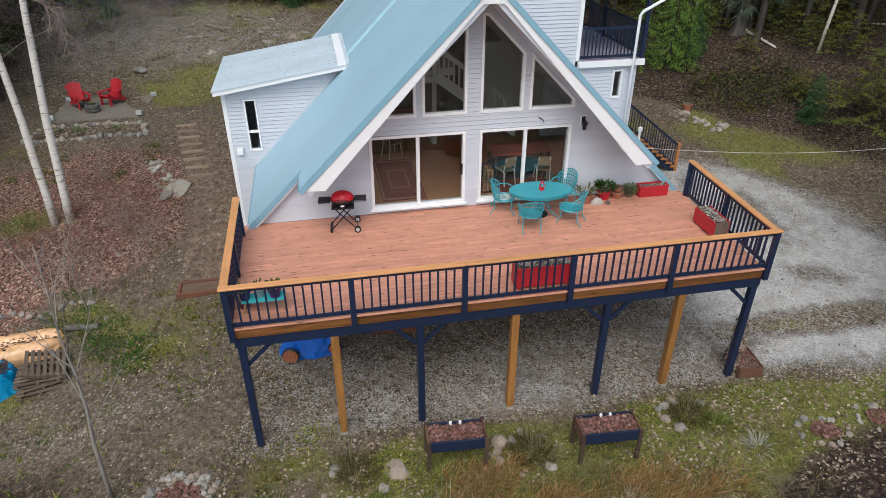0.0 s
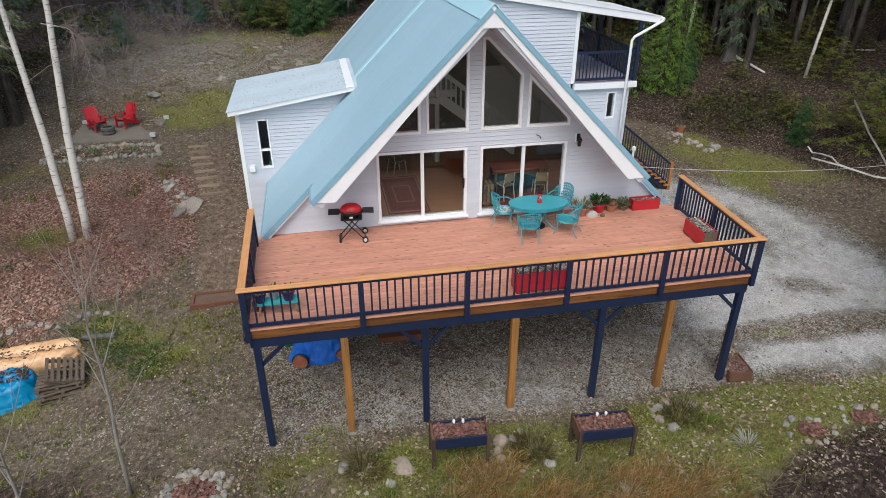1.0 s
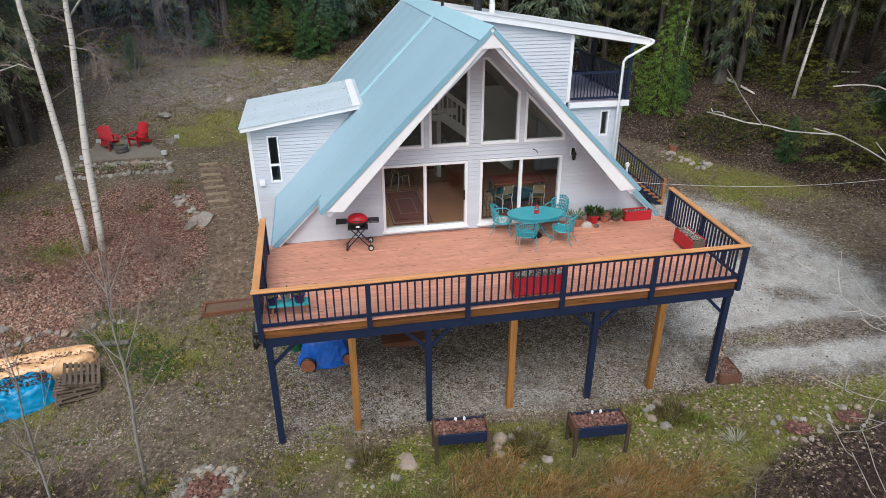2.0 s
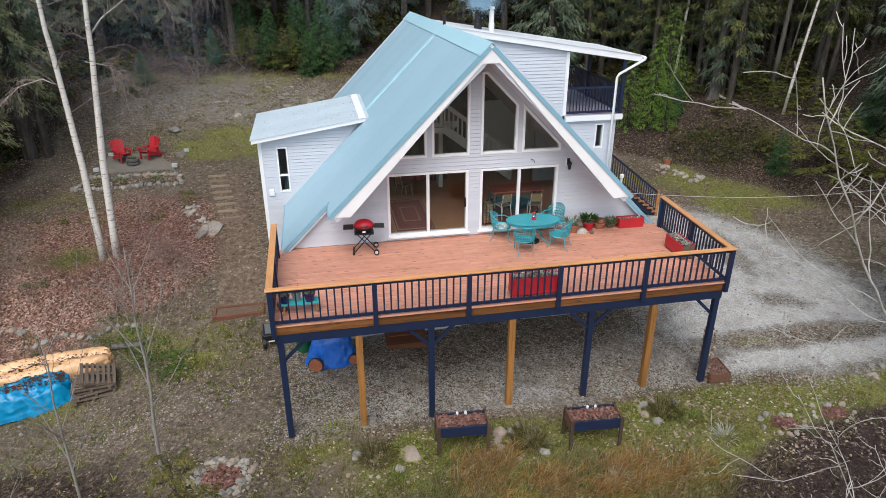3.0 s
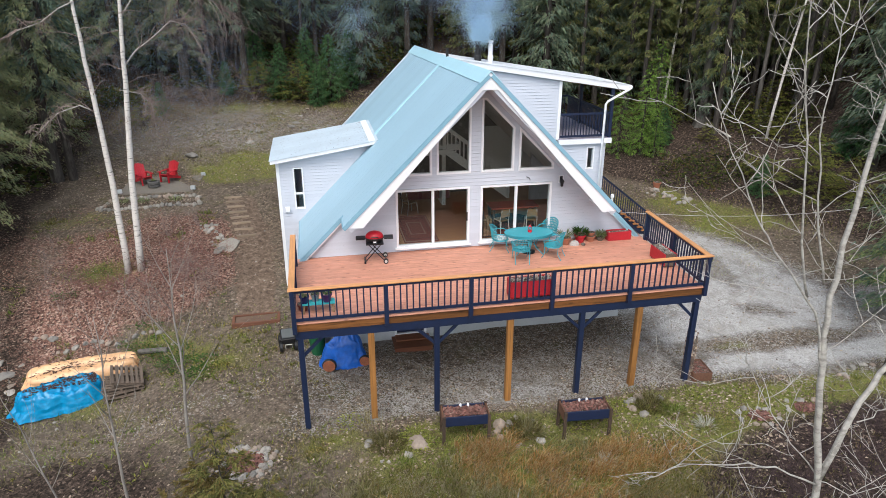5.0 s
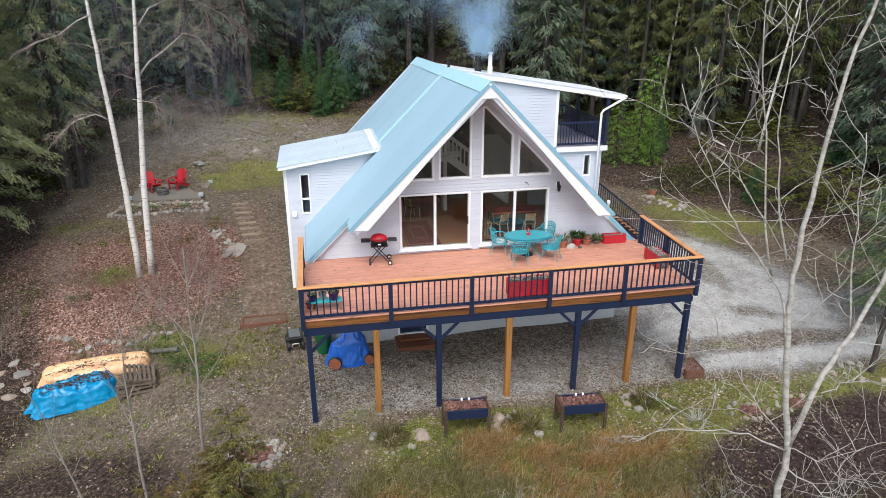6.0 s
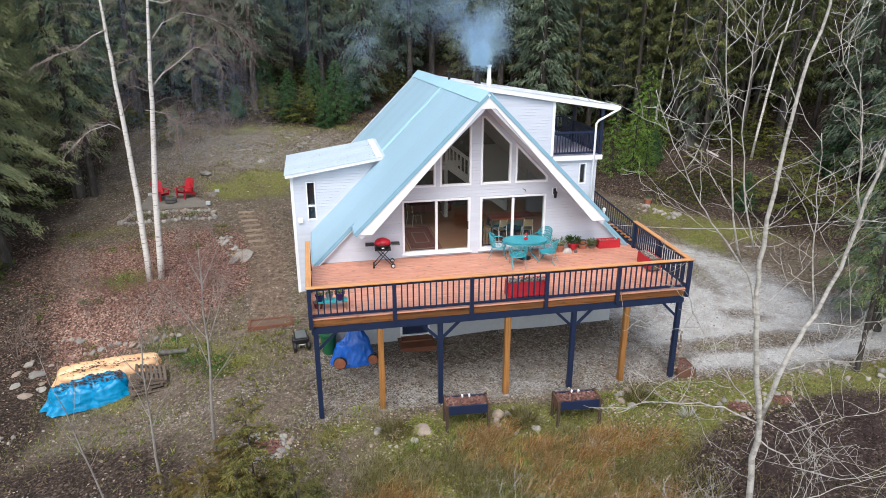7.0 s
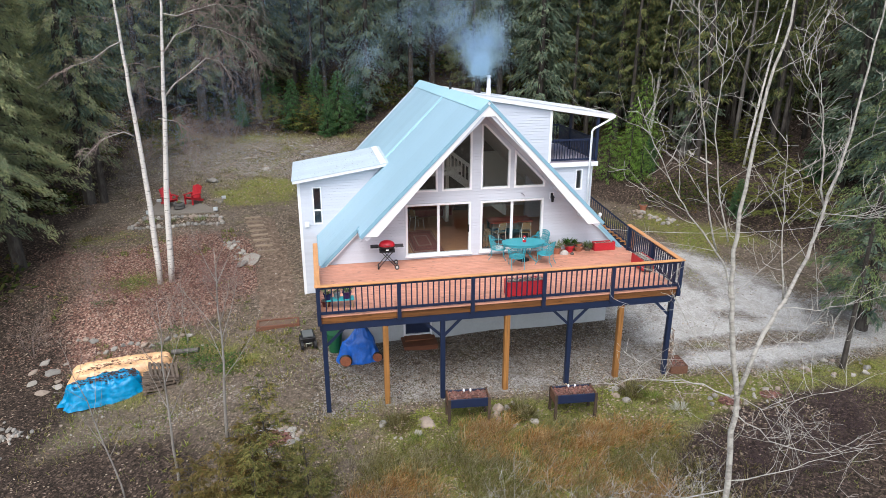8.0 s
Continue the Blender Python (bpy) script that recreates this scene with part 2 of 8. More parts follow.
# building helpers
class Acc:
    """Gathers faces for one mesh."""

    def __init__(self):
        self.v, self.f = [], []

    def face(self, *pts):
        n = len(self.v)
        self.v.extend(tuple(p) for p in pts)
        self.f.append(tuple(range(n, n + len(pts))))

    def box(self, a, b):
        (x0, y0, z0), (x1, y1, z1) = a, b
        n = len(self.v)
        self.v += [(x0, y0, z0), (x1, y0, z0), (x1, y1, z0), (x0, y1, z0), (x0, y0, z1), (x1, y0, z1), (x1, y1, z1), (x0, y1, z1)]
        self.f += [tuple(n + i for i in q) for q in ((3, 2, 1, 0), (4, 5, 6, 7), (0, 1, 5, 4), (1, 2, 6, 5), (2, 3, 7, 6), (3, 0, 4, 7))]

    def prism(self, low, high):
        """Joins two rings of as many points into a closed body."""
        n, k = len(self.v), len(low)
        self.v += [tuple(p) for p in low] + [tuple(p) for p in high]
        self.f += [tuple(n + i for i in reversed(range(k))), tuple(n + k + i for i in range(k))]
        self.f += [(n + i, n + (i + 1) % k, n + k + (i + 1) % k, n + k + i) for i in range(k)]

    def tube(self, pts, radii, sides=6, caps=True):
        pts = [Vector(p) for p in pts]
        n = len(self.v)
        side = None
        for i, p in enumerate(pts):
            d = (pts[min(i + 1, len(pts) - 1)] - pts[max(i - 1, 0)]).normalized()
            if side is None:
                side = d.orthogonal().normalized()
            side = (side - d * side.dot(d))
            side = side.normalized() if side.length > 1e-6 else d.orthogonal().normalized()
            up = d.cross(side)
            r = radii[i] if isinstance(radii, (list, tuple)) else radii
            for k in range(sides):
                a = 2 * math.pi * k / sides
                self.v.append(tuple(p + side * (r * math.cos(a)) + up * (r * math.sin(a))))
        for i in range(len(pts) - 1):
            for k in range(sides):
                k2 = (k + 1) % sides
                self.f.append((n + i * sides + k, n + i * sides + k2, n + (i + 1) * sides + k2, n + (i + 1) * sides + k))
        if caps:
            m = n + (len(pts) - 1) * sides
            self.f.append(tuple(n + k for k in reversed(range(sides))))
            self.f.append(tuple(m + k for k in range(sides)))

    def lathe(self, c, profile, sides=16, squash=(1, 1)):
        """Turns (radius, height) steps round the upright through c."""
        n = len(self.v)
        for r, h in profile:
            for k in range(sides):
                a = 2 * math.pi * k / sides
                self.v.append((c[0] + r * squash[0] * math.cos(a), c[1] + r * squash[1] * math.sin(a), c[2] + h))
        for i in range(len(profile) - 1):
            for k in range(sides):
                k2 = (k + 1) % sides
                self.f.append((n + i * sides + k, n + i * sides + k2, n + (i + 1) * sides + k2, n + (i + 1) * sides + k))
        m = n + (len(profile) - 1) * sides
        self.f.append(tuple(n + k for k in reversed(range(sides))))
        self.f.append(tuple(m + k for k in range(sides)))

    def mesh(self, name):
        me = bpy.data.meshes.new(name)
        me.from_pydata(self.v, [], self.f)
        me.update()
        return me


def part(name, shape, mat, parent=None, label="", bevel=0.0, smooth=False, place=None):
    """One mesh object under a thing or a part."""
    me = shape.mesh(name) if isinstance(shape, Acc) else shape
    if not me.materials:
        me.materials.append(mat)
    if bevel or smooth:
        bm = bmesh.new()
        bm.from_mesh(me)
        if bevel:
            bmesh.ops.bevel(bm, geom=list(bm.edges), offset=bevel, segments=1, affect="EDGES", clamp_overlap=True)
        if smooth:
            for f in bm.faces:
                f.smooth = True
        bm.to_mesh(me)
        bm.free()
    ob = new(name, me)
    if parent:
        ob.parent = parent
    if place is not None:
        ob.matrix_basis = place
    if label:
        tagged(ob, label)
    return ob


def thing(name, label, category, at=(0, 0, 0), turn=0, group="", kind=""):
    e = new(name)
    e.empty_display_size = 0.2
    e.matrix_basis = pose(*at, 0, 0, turn)
    return tagged(e, label, category, group, kind)


def boxes(*bs):
    a = Acc()
    for lo, hi in bs:
        a.box(lo, hi)
    return a


def beam(p, q, w, h):
    """A straight timber from p to q, w wide and h deep."""
    p, q = Vector(p), Vector(q)
    d = (q - p).normalized()
    s = d.cross(Vector((0, 0, 1)))
    s = s.normalized() if s.length > 1e-4 else Vector((1, 0, 0))
    u = s.cross(d)
    ring = [s * (w / 2) + u * (h / 2), s * (-w / 2) + u * (h / 2), s * (-w / 2) - u * (h / 2), s * (w / 2) - u * (h / 2)]
    a = Acc()
    a.prism([p + r for r in ring], [q + r for r in ring])
    return a


# ground
def smooth(a, b, v):
    t = np.clip((v - a) / (b - a), 0.0, 1.0)
    return t * t * (3 - 2 * t)


def blob_at(x, y, cx, cy, r):
    return np.exp(-((x - cx) ** 2 + (y - cy) ** 2) / (r * r))


def ground_z(x, y):
    """Height of the ground: a level yard, a hollow to the west, banks that climb into the woods."""
    x, y = np.asarray(x, float), np.asarray(y, float)
    back = np.interp(y, [-9, -5, -1, 2.6, 7.5, 11.5, 13, 16, 18.2, 25.5, 35, 60, 110, 400], [-1.05, -0.85, -0.72, -0.55, 0.5, 1.3, 1.52, 1.62, 2.2, 3.0, 4.6, 14, 35, 120])
    hollow = -1.15 * smooth(-4.5, -11.5, x) * (1 - smooth(1.2, 6.5, y)) - 0.12 * blob_at(x, y, -3.8, -4.0, 2.0)
    s1, s2 = (x - 18.0) * 0.85 + (y - 6.5) * 0.5, (y - 14.5) * 0.95
    s = np.log1p(np.exp(np.clip(np.maximum(s1, s2), -30, 300) * 1.5)) / 1.5
    right = -0.78 + 0.78 * smooth(-5, 11, y) + 0.34 * s
    w = smooth(-1.0, 9.0, x)
    z = (back + hollow) * (1 - w) + right * w
    z = z - 0.10 * np.clip(-8 - y, 0, 60)
    z = z + 0.12 * np.clip(-17 - x, 0, 200) * smooth(0, 20, y)
    z = z + 0.05 * (np.sin(2.3 * x + 1.1 * y) * np.sin(1.9 * y - 1.3 * x)) * smooth(14, 20, y)
    return z + 0.05 * np.sin(x * 1.3 + 0.7 * y) * np.sin(y * 0.9 - 0.4 * x) + 0.02 * np.sin(3.1 * x) * np.sin(2.7 * y + x)


def gz(x, y):
    return float(ground_z(x, y))


def axis(lo, hi, far0, far1, step):
    mid = list(np.arange(lo, hi + step / 2, step))
    out, s, v = [], step, lo
    while v > far0:
        s *= 1.25
        v -= s
        out.insert(0, v)
    res = out + mid
    s, v = step, mid[-1]
    while v < far1:
        s *= 1.25
        v += s
        res.append(v)
    return np.array(res)


def blob(x, y, cx, cy, rx, ry, turn=0.0, edge=0.35):
    c, s = math.cos(radians(turn)), math.sin(radians(turn))
    u, v = ((x - cx) * c + (y - cy) * s) / rx, (-(x - cx) * s + (y - cy) * c) / ry
    return 1 - smooth(1 - edge, 1 + edge, np.sqrt(u * u + v * v))


def lattice(x, y, f, seed):
    """Smooth random values between 0 and 1, f to the metre."""
    u, v = np.asarray(x, float) * f, np.asarray(y, float) * f
    i, j = np.floor(u), np.floor(v)
    a, b = u - i, v - j
    a, b = a * a * (3 - 2 * a), b * b * (3 - 2 * b)

    def at(p, q):
        h = np.sin(p * 127.1 + q * 311.7 + seed * 74.7) * 43758.5453
        return h - np.floor(h)
    return (at(i, j) * (1 - a) + at(i + 1, j) * a) * (1 - b) + (at(i, j + 1) * (1 - a) + at(i + 1, j + 1) * a) * b


def patchy(x, y, f=1.0, seed=1):
    """Uneven cover: 0 to 1 in ragged patches of a few steps."""
    k = 0.50 * lattice(x, y, 0.45 * f, seed) + 0.30 * lattice(x + 3.1, y + 1.7, 1.1 * f, seed + 1) + 0.20 * lattice(x, y, 2.7 * f, seed + 2)
    return smooth(0.34, 0.66, k)


def path_line(x, y):
    """Trodden earth from the foot of the steps to the deck's corner."""
    mid = np.interp(y, [2.4, 5.0, 8.6, 12.4], [-5.15, -5.2, -5.6, -6.5])
    return (1 - smooth(0.50, 1.0, np.abs(x - mid) + 0.25 * (lattice(x, y, 1.5, 9) - 0.5))) * smooth(1.9, 2.9, y) * (1 - smooth(11.5, 13.0, y))


def surface_kinds(x, y):
    """How much gravel, green and red leaves lie at a place."""
    wob = 0.5 * np.sin(0.9 * x + 0.5 * y) + 0.4 * np.sin(1.7 * y - 0.6 * x)
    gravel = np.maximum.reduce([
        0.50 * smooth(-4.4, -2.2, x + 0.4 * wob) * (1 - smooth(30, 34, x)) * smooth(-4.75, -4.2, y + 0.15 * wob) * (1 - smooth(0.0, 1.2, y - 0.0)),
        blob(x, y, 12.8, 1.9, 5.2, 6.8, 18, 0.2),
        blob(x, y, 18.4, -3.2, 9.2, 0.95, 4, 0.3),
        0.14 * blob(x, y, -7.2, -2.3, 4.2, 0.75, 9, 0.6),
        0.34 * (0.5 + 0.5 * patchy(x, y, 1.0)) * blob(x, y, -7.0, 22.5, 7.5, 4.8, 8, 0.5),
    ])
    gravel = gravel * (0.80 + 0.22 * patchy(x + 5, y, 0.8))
    worn_shaded = np.maximum.reduce([1.5 * blob(x, y, 13.6, -2.65, 4.0, 0.62, -2, 0.4), 1.1 * blob(x, y, 14.3, -0.5, 1.0, 0.5, -20, 0.7), 0.9 * blob(x, y, 14.6, 3.4, 0.6, 1.8, -10, 0.7), 0.7 * blob(x, y, 12.2, 3.6, 0.5, 4.2, -22, 0.6), 0.3 * patchy(x, y, 1.4, 27) * blob(x, y, 12.8, 1.9, 5.0, 6.5, 18, 0.3)])
    # Under the deck the cover is thinned and browned to put shade in.
    worn_shaded = np.maximum.reduce([worn_shaded, 1.25 * blob(x, y, 4.2, -0.75, 5.6, 1.15, 4, 0.4), 0.5 * blob(x, y, -2.4, -2.9, 1.5, 1.5, 0, 0.6)])
    gravel = gravel * (1 - 0.52 * worn_shaded)
    green = np.maximum.reduce([
        0.9 * (1 - smooth(-5.2, -4.3, y + 0.25 * wob)) * smooth(-4.5, 1.5, x + wob) * smooth(-16, -9, y),
        0.66 * blob(x, y, 12.0, -6.5, 9.0, 2.6, 3, 0.4),
        0.75 * blob(x, y, -8.3, 1.9, 2.2, 1.0, -38, 0.6),
        0.6 * blob(x, y, -6.5, -0.1, 1.4, 0.7, 10, 0.6),
        0.6 * blob(x, y, -11.6, 6.3, 1.6, 0.8, 0, 0.6),
        0.55 * blob(x, y, -8.6, 24.0, 2.2, 1.2, 0, 0.6),
        0.5 * blob(x, y, -4.6, 22.0, 2.0, 1.6, 0, 0.6),
        0.36 * blob(x, y, -5.6, -0.3, 2.0, 2.2, 0, 0.6),
        0.85 * blob(x, y, -6.6, 16.6, 3.4, 2.4, -15, 0.5),
        0.7 * blob(x, y, -2.5, 28.0, 4.5, 2.6, 10, 0.6),
        0.62 * patchy(x, y, 0.6, 5) * blob(x, y, -7.5, 24.0, 9.5, 6.5, 0, 0.5),
        0.50 * patchy(x, y, 0.8, 6) * blob(x, y, -7.5, -1.6, 5.5, 4.2, 0, 0.5),
        0.5 * blob(x, y, -13.5, 10.5, 2.5, 1.0, 0, 0.6),
        0.6 * blob(x, y, 17.0, 9.0, 6.5, 1.3, -42, 0.5),
        0.8 * blob(x, y, 16.7, 7.4, 1.1, 5.0, 0, 0.5),
        0.5 * blob(x, y, -3.0, -4.9, 1.6, 0.8, 0, 0.6),
        0.4 * blob(x, y, -11.0, -2.6, 4.0, 1.0, 10, 0.7),
    ]) * (1 - gravel)
    green = np.maximum.reduce([green, 0.5 * blob(x, y, 11.3, -2.7, 1.7, 0.35, 4, 0.6), 0.45 * blob(x, y, 10.2, 0.6, 0.7, 0.3, 20, 0.6), 0.45 * blob(x, y, 13.2, 3.4, 1.0, 0.4, 50, 0.6), 0.42 * blob(x, y, 14.7, 3.6, 0.5, 1.5, -10, 0.8)])
    redl = np.maximum.reduce([
        blob(x, y, -9.6, 7.0, 4.2, 3.6, 10, 0.45),
        0.75 * blob(x, y, -12.5, 4.0, 3.0, 2.4, 0, 0.6),
        0.5 * blob(x, y, -14, 8.5, 4, 4, 0, 0.6),
    ]) * (1 - 0.8 * green) * (1 - path_line(x, y))
    green = green * (0.68 + 0.45 * patchy(x, y, 1.1)) * (1 - 0.9 * blob(x, y, 11.2, -9.7, 6.0, 3.0, 16, 0.35))
    return gravel, green, redl


def shaded_woods_floor(x, y):
    """Dark litter below trees, thicket and west yard; tree shade is put in."""
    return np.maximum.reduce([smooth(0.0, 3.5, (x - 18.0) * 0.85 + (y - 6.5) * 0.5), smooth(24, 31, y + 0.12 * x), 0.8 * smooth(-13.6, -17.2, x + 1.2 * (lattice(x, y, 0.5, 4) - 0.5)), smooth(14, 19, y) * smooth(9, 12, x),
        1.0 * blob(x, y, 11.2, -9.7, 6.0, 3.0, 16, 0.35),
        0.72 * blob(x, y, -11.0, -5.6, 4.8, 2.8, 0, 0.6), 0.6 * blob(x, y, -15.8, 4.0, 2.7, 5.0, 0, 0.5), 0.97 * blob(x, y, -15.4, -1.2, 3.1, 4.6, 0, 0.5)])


def ground_material():
    m, t, p = material("yard_ground", 0.95, 0, 0.15)
    at = t.nodes.new("ShaderNodeAttribute")
    at.attribute_name = "surface"
    sep = t.nodes.new("ShaderNodeSeparateColor")
    t.links.new(at.outputs["Color"], sep.inputs[0])
    v = coords(t)
    n1, n2, n3 = noise_tex(t, v, 0.55, 6, 0.65), noise_tex(t, v, 5.0, 8, 0.75), noise_tex(t, v, 38.0, 4, 0.7)

    def cells(scale):
        vo = node(t, "ShaderNodeTexVoronoi", Scale=scale)
        t.links.new(v, vo.inputs["Vector"])
        s = t.nodes.new("ShaderNodeSeparateColor")
        t.links.new(vo.outputs["Color"], s.inputs[0])
        return s.outputs[0], vo.outputs["Distance"]

    def math_node(op, a, b):
        n = t.nodes.new("ShaderNodeMath")
        n.operation = op
        for i, q in enumerate((a, b)):
            if isinstance(q, (int, float)):
                n.inputs[i].default_value = q
            else:
                t.links.new(q, n.inputs[i])
        return n.outputs[0]

    def mask(chan, breakup=0.9):
        k = math_node("ADD", chan, math_node("MULTIPLY", math_node("SUBTRACT", n2, 0.5), breakup))
        k = math_node("ADD", k, math_node("MULTIPLY", math_node("SUBTRACT", n1, 0.5), 0.6))
        return ramp(t, k, [(0.38, (0, 0, 0)), (0.62, (1, 1, 1))])

    wob_ = node(t, "ShaderNodeTexNoise", Scale=14.0, Detail=3.0)
    t.links.new(v, wob_.inputs["Vector"])
    bend = t.nodes.new("ShaderNodeVectorMath")
    bend.operation = "MULTIPLY_ADD"
    bend.inputs[1].default_value = (0.11, 0.11, 0.11)
    t.links.new(wob_.outputs["Color"], bend.inputs[0])
    t.links.new(v, bend.inputs[2])
    plain, v = v, bend.outputs[0]
    c14, d14 = cells(17.0)
    v = plain
    c30, d30 = cells(30.0)
    n4, n5 = noise_tex(t, v, 9.0, 6, 0.72), noise_tex(t, v, 1.7, 6, 0.6)
    at2 = t.nodes.new("ShaderNodeAttribute")
    at2.attribute_name = "wear"
    soil = ramp(t, n2, [(0.36, (0.040, 0.031, 0.023)), (0.5, (0.118, 0.095, 0.070)), (0.64, (0.235, 0.19, 0.145))])
    soil = mix(t, 0.4, soil, ramp(t, n1, [(0.36, (0.07, 0.056, 0.042)), (0.64, (0.215, 0.17, 0.13))]))
    moss = ramp(t, n3, [(0.35, (0.05, 0.052, 0.02)), (0.65, (0.16, 0.155, 0.055))])
    soil = mix(t, ramp(t, n5, [(0.53, (0, 0, 0)), (0.66, (0.6,) * 3)]), soil, moss)
    litter = ramp(t, c14, [(0.0, (0.06, 0.045, 0.034)), (0.45, (0.16, 0.118, 0.088)), (0.80, (0.27, 0.20, 0.15)), (0.95, (0.46, 0.38, 0.30)), (1.0, (0.10, 0.075, 0.058))])
    col = mix(t, ramp(t, n4, [(0.46, (0.0,) * 3), (0.62, (0.6,) * 3)]), soil, litter)
    red = ramp(t, c14, [(0.0, (0.05, 0.032, 0.028)), (0.4, (0.16, 0.084, 0.063)), (0.75, (0.29, 0.165, 0.128)), (0.9, (0.46, 0.33, 0.26)), (1.0, (0.09, 0.052, 0.045))])
    col = mix(t, mask(sep.outputs[2]), col, red)
    earth = ramp(t, n2, [(0.36, (0.085, 0.060, 0.044)), (0.52, (0.165, 0.12, 0.088)), (0.66, (0.24, 0.18, 0.135))])
    col = mix(t, mask(at2.outputs["Fac"], 0.5), col, earth)
    turf = ramp(t, n3, [(0.35, (0.055, 0.068, 0.016)), (0.5, (0.165, 0.18, 0.042)), (0.64, (0.30, 0.29, 0.09))])
    turf = mix(t, ramp(t, n2, [(0.46, (0, 0, 0)), (0.62, (0.8,) * 3)]), turf, ramp(t, n3, [(0.36, (0.05, 0.036, 0.02)), (0.62, (0.19, 0.14, 0.08))]))
    col = mix(t, mask(sep.outputs[1], 1.1), col, turf)
    lumps = ramp(t, n4, [(0.36, (0.42,) * 3), (0.47, (0.92,) * 3), (0.56, (1.0,) * 3)])
    col = mix(t, 1.0, col, lumps, "MULTIPLY")
    stones = ramp(t, c30, [(0.0, (0.20, 0.195, 0.188)), (0.35, (0.32, 0.313, 0.305)), (0.7, (0.46, 0.452, 0.443)), (1.0, (0.62, 0.612, 0.605))])
    # Thin gravel gets darker stones, so the deck's shade sits in the colour.
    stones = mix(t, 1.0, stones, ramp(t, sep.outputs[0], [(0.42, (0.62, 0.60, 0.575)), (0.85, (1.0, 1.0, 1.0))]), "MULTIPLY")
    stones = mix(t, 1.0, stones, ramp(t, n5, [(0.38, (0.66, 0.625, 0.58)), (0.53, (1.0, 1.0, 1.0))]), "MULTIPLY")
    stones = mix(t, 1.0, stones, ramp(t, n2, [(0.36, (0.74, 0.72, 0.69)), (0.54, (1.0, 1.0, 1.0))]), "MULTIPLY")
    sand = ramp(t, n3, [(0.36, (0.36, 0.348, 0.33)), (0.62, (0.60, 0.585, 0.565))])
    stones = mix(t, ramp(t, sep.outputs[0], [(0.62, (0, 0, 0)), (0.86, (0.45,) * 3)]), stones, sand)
    fines = ramp(t, n3, [(0.36, (0.115, 0.107, 0.097)), (0.62, (0.24, 0.230, 0.218))])
    col = mix(t, mask(sep.outputs[0], 0.9), col, fines)
    pick = math_node("ADD", math_node("MULTIPLY", sep.outputs[0], 1.4), math_node("MULTIPLY", math_node("SUBTRACT", c30, 0.66), 0.95))
    pick = math_node("ADD", pick, math_node("MULTIPLY", math_node("SUBTRACT", n2, 0.5), 1.1))
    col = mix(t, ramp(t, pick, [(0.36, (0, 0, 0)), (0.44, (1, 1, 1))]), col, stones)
    # Litter colour made dark enough to carry the shade below the trees.
    shaded_duff = ramp(t, c14, [(0.0, (0.016, 0.012, 0.009)), (0.5, (0.042, 0.030, 0.023)), (0.85, (0.085, 0.060, 0.046)), (1.0, (0.17, 0.125, 0.098))])
    shaded_duff = mix(t, 1.0, shaded_duff, lumps, "MULTIPLY")
    col = mix(t, mask(at.outputs["Alpha"], 0.7), col, shaded_duff)
    t.links.new(col, p.inputs["Base Color"])
    h = math_node("ADD", math_node("MULTIPLY", n2, 0.7), math_node("MULTIPLY", d30, 0.5))
    bump(t, p, h, 0.8, 0.06)
    return m


GX, GY = axis(-20, 24, -420, 420, 0.3), axis(-12, 24, -420, 420, 0.3)
gxx, gyy = np.meshgrid(GX, GY)
gzz = ground_z(gxx, gyy)
nx, ny = len(GX), len(GY)
gm = bpy.data.meshes.new("ground")
gm.from_pydata(np.stack([gxx.ravel(), gyy.ravel(), gzz.ravel()], 1).tolist(), [], [(j * nx + i, j * nx + i + 1, (j + 1) * nx + i + 1, (j + 1) * nx + i) for j in range(ny - 1) for i in range(nx - 1)])
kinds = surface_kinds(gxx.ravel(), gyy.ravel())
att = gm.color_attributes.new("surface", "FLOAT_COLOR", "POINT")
att.data.foreach_set("color", np.stack([*kinds, shaded_woods_floor(gxx.ravel(), gyy.ravel())], 1).ravel().astype(np.float32))
wear = gm.attributes.new("wear", "FLOAT", "POINT")
wear.data.foreach_set("value", path_line(gxx.ravel(), gyy.ravel()).astype(np.float32))
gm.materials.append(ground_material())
for poly in gm.polygons:
    poly.use_smooth = True
tagged(new("ground", gm), "leaf-strewn earth yard with gravel drive and rough grass", "ground", kind="structure")


# house
RIDGE_X, RIDGE_Z, DECK_Z = 2.80, 8.82, 2.76
BACK_Y = 13.2
SINK = 0.024                    # the ridge falls a little towards the back
house = thing("house", "white-sided A-frame house with a light blue metal roof", "house")


def fill_wall(outline, holes, y, thick):
    """An upright wall in x and z with openings right through it."""
    bm = bmesh.new()
    for loop in (outline, *holes):
        vs = [bm.verts.new((px, y, pz)) for px, pz in loop]
        for i in range(len(vs)):
            bm.edges.new((vs[i], vs[(i + 1) % len(vs)]))
    bmesh.ops.triangle_fill(bm, use_beauty=True, edges=list(bm.edges), normal=(0, -1, 0))
    got = bmesh.ops.extrude_face_region(bm, geom=list(bm.faces))
    bmesh.ops.translate(bm, vec=(0, thick, 0), verts=[g for g in got["geom"] if isinstance(g, bmesh.types.BMVert)])
    bmesh.ops.recalc_face_normals(bm, faces=list(bm.faces))
    me = bpy.data.meshes.new("wall")
    bm.to_mesh(me)
    bm.free()
    return me


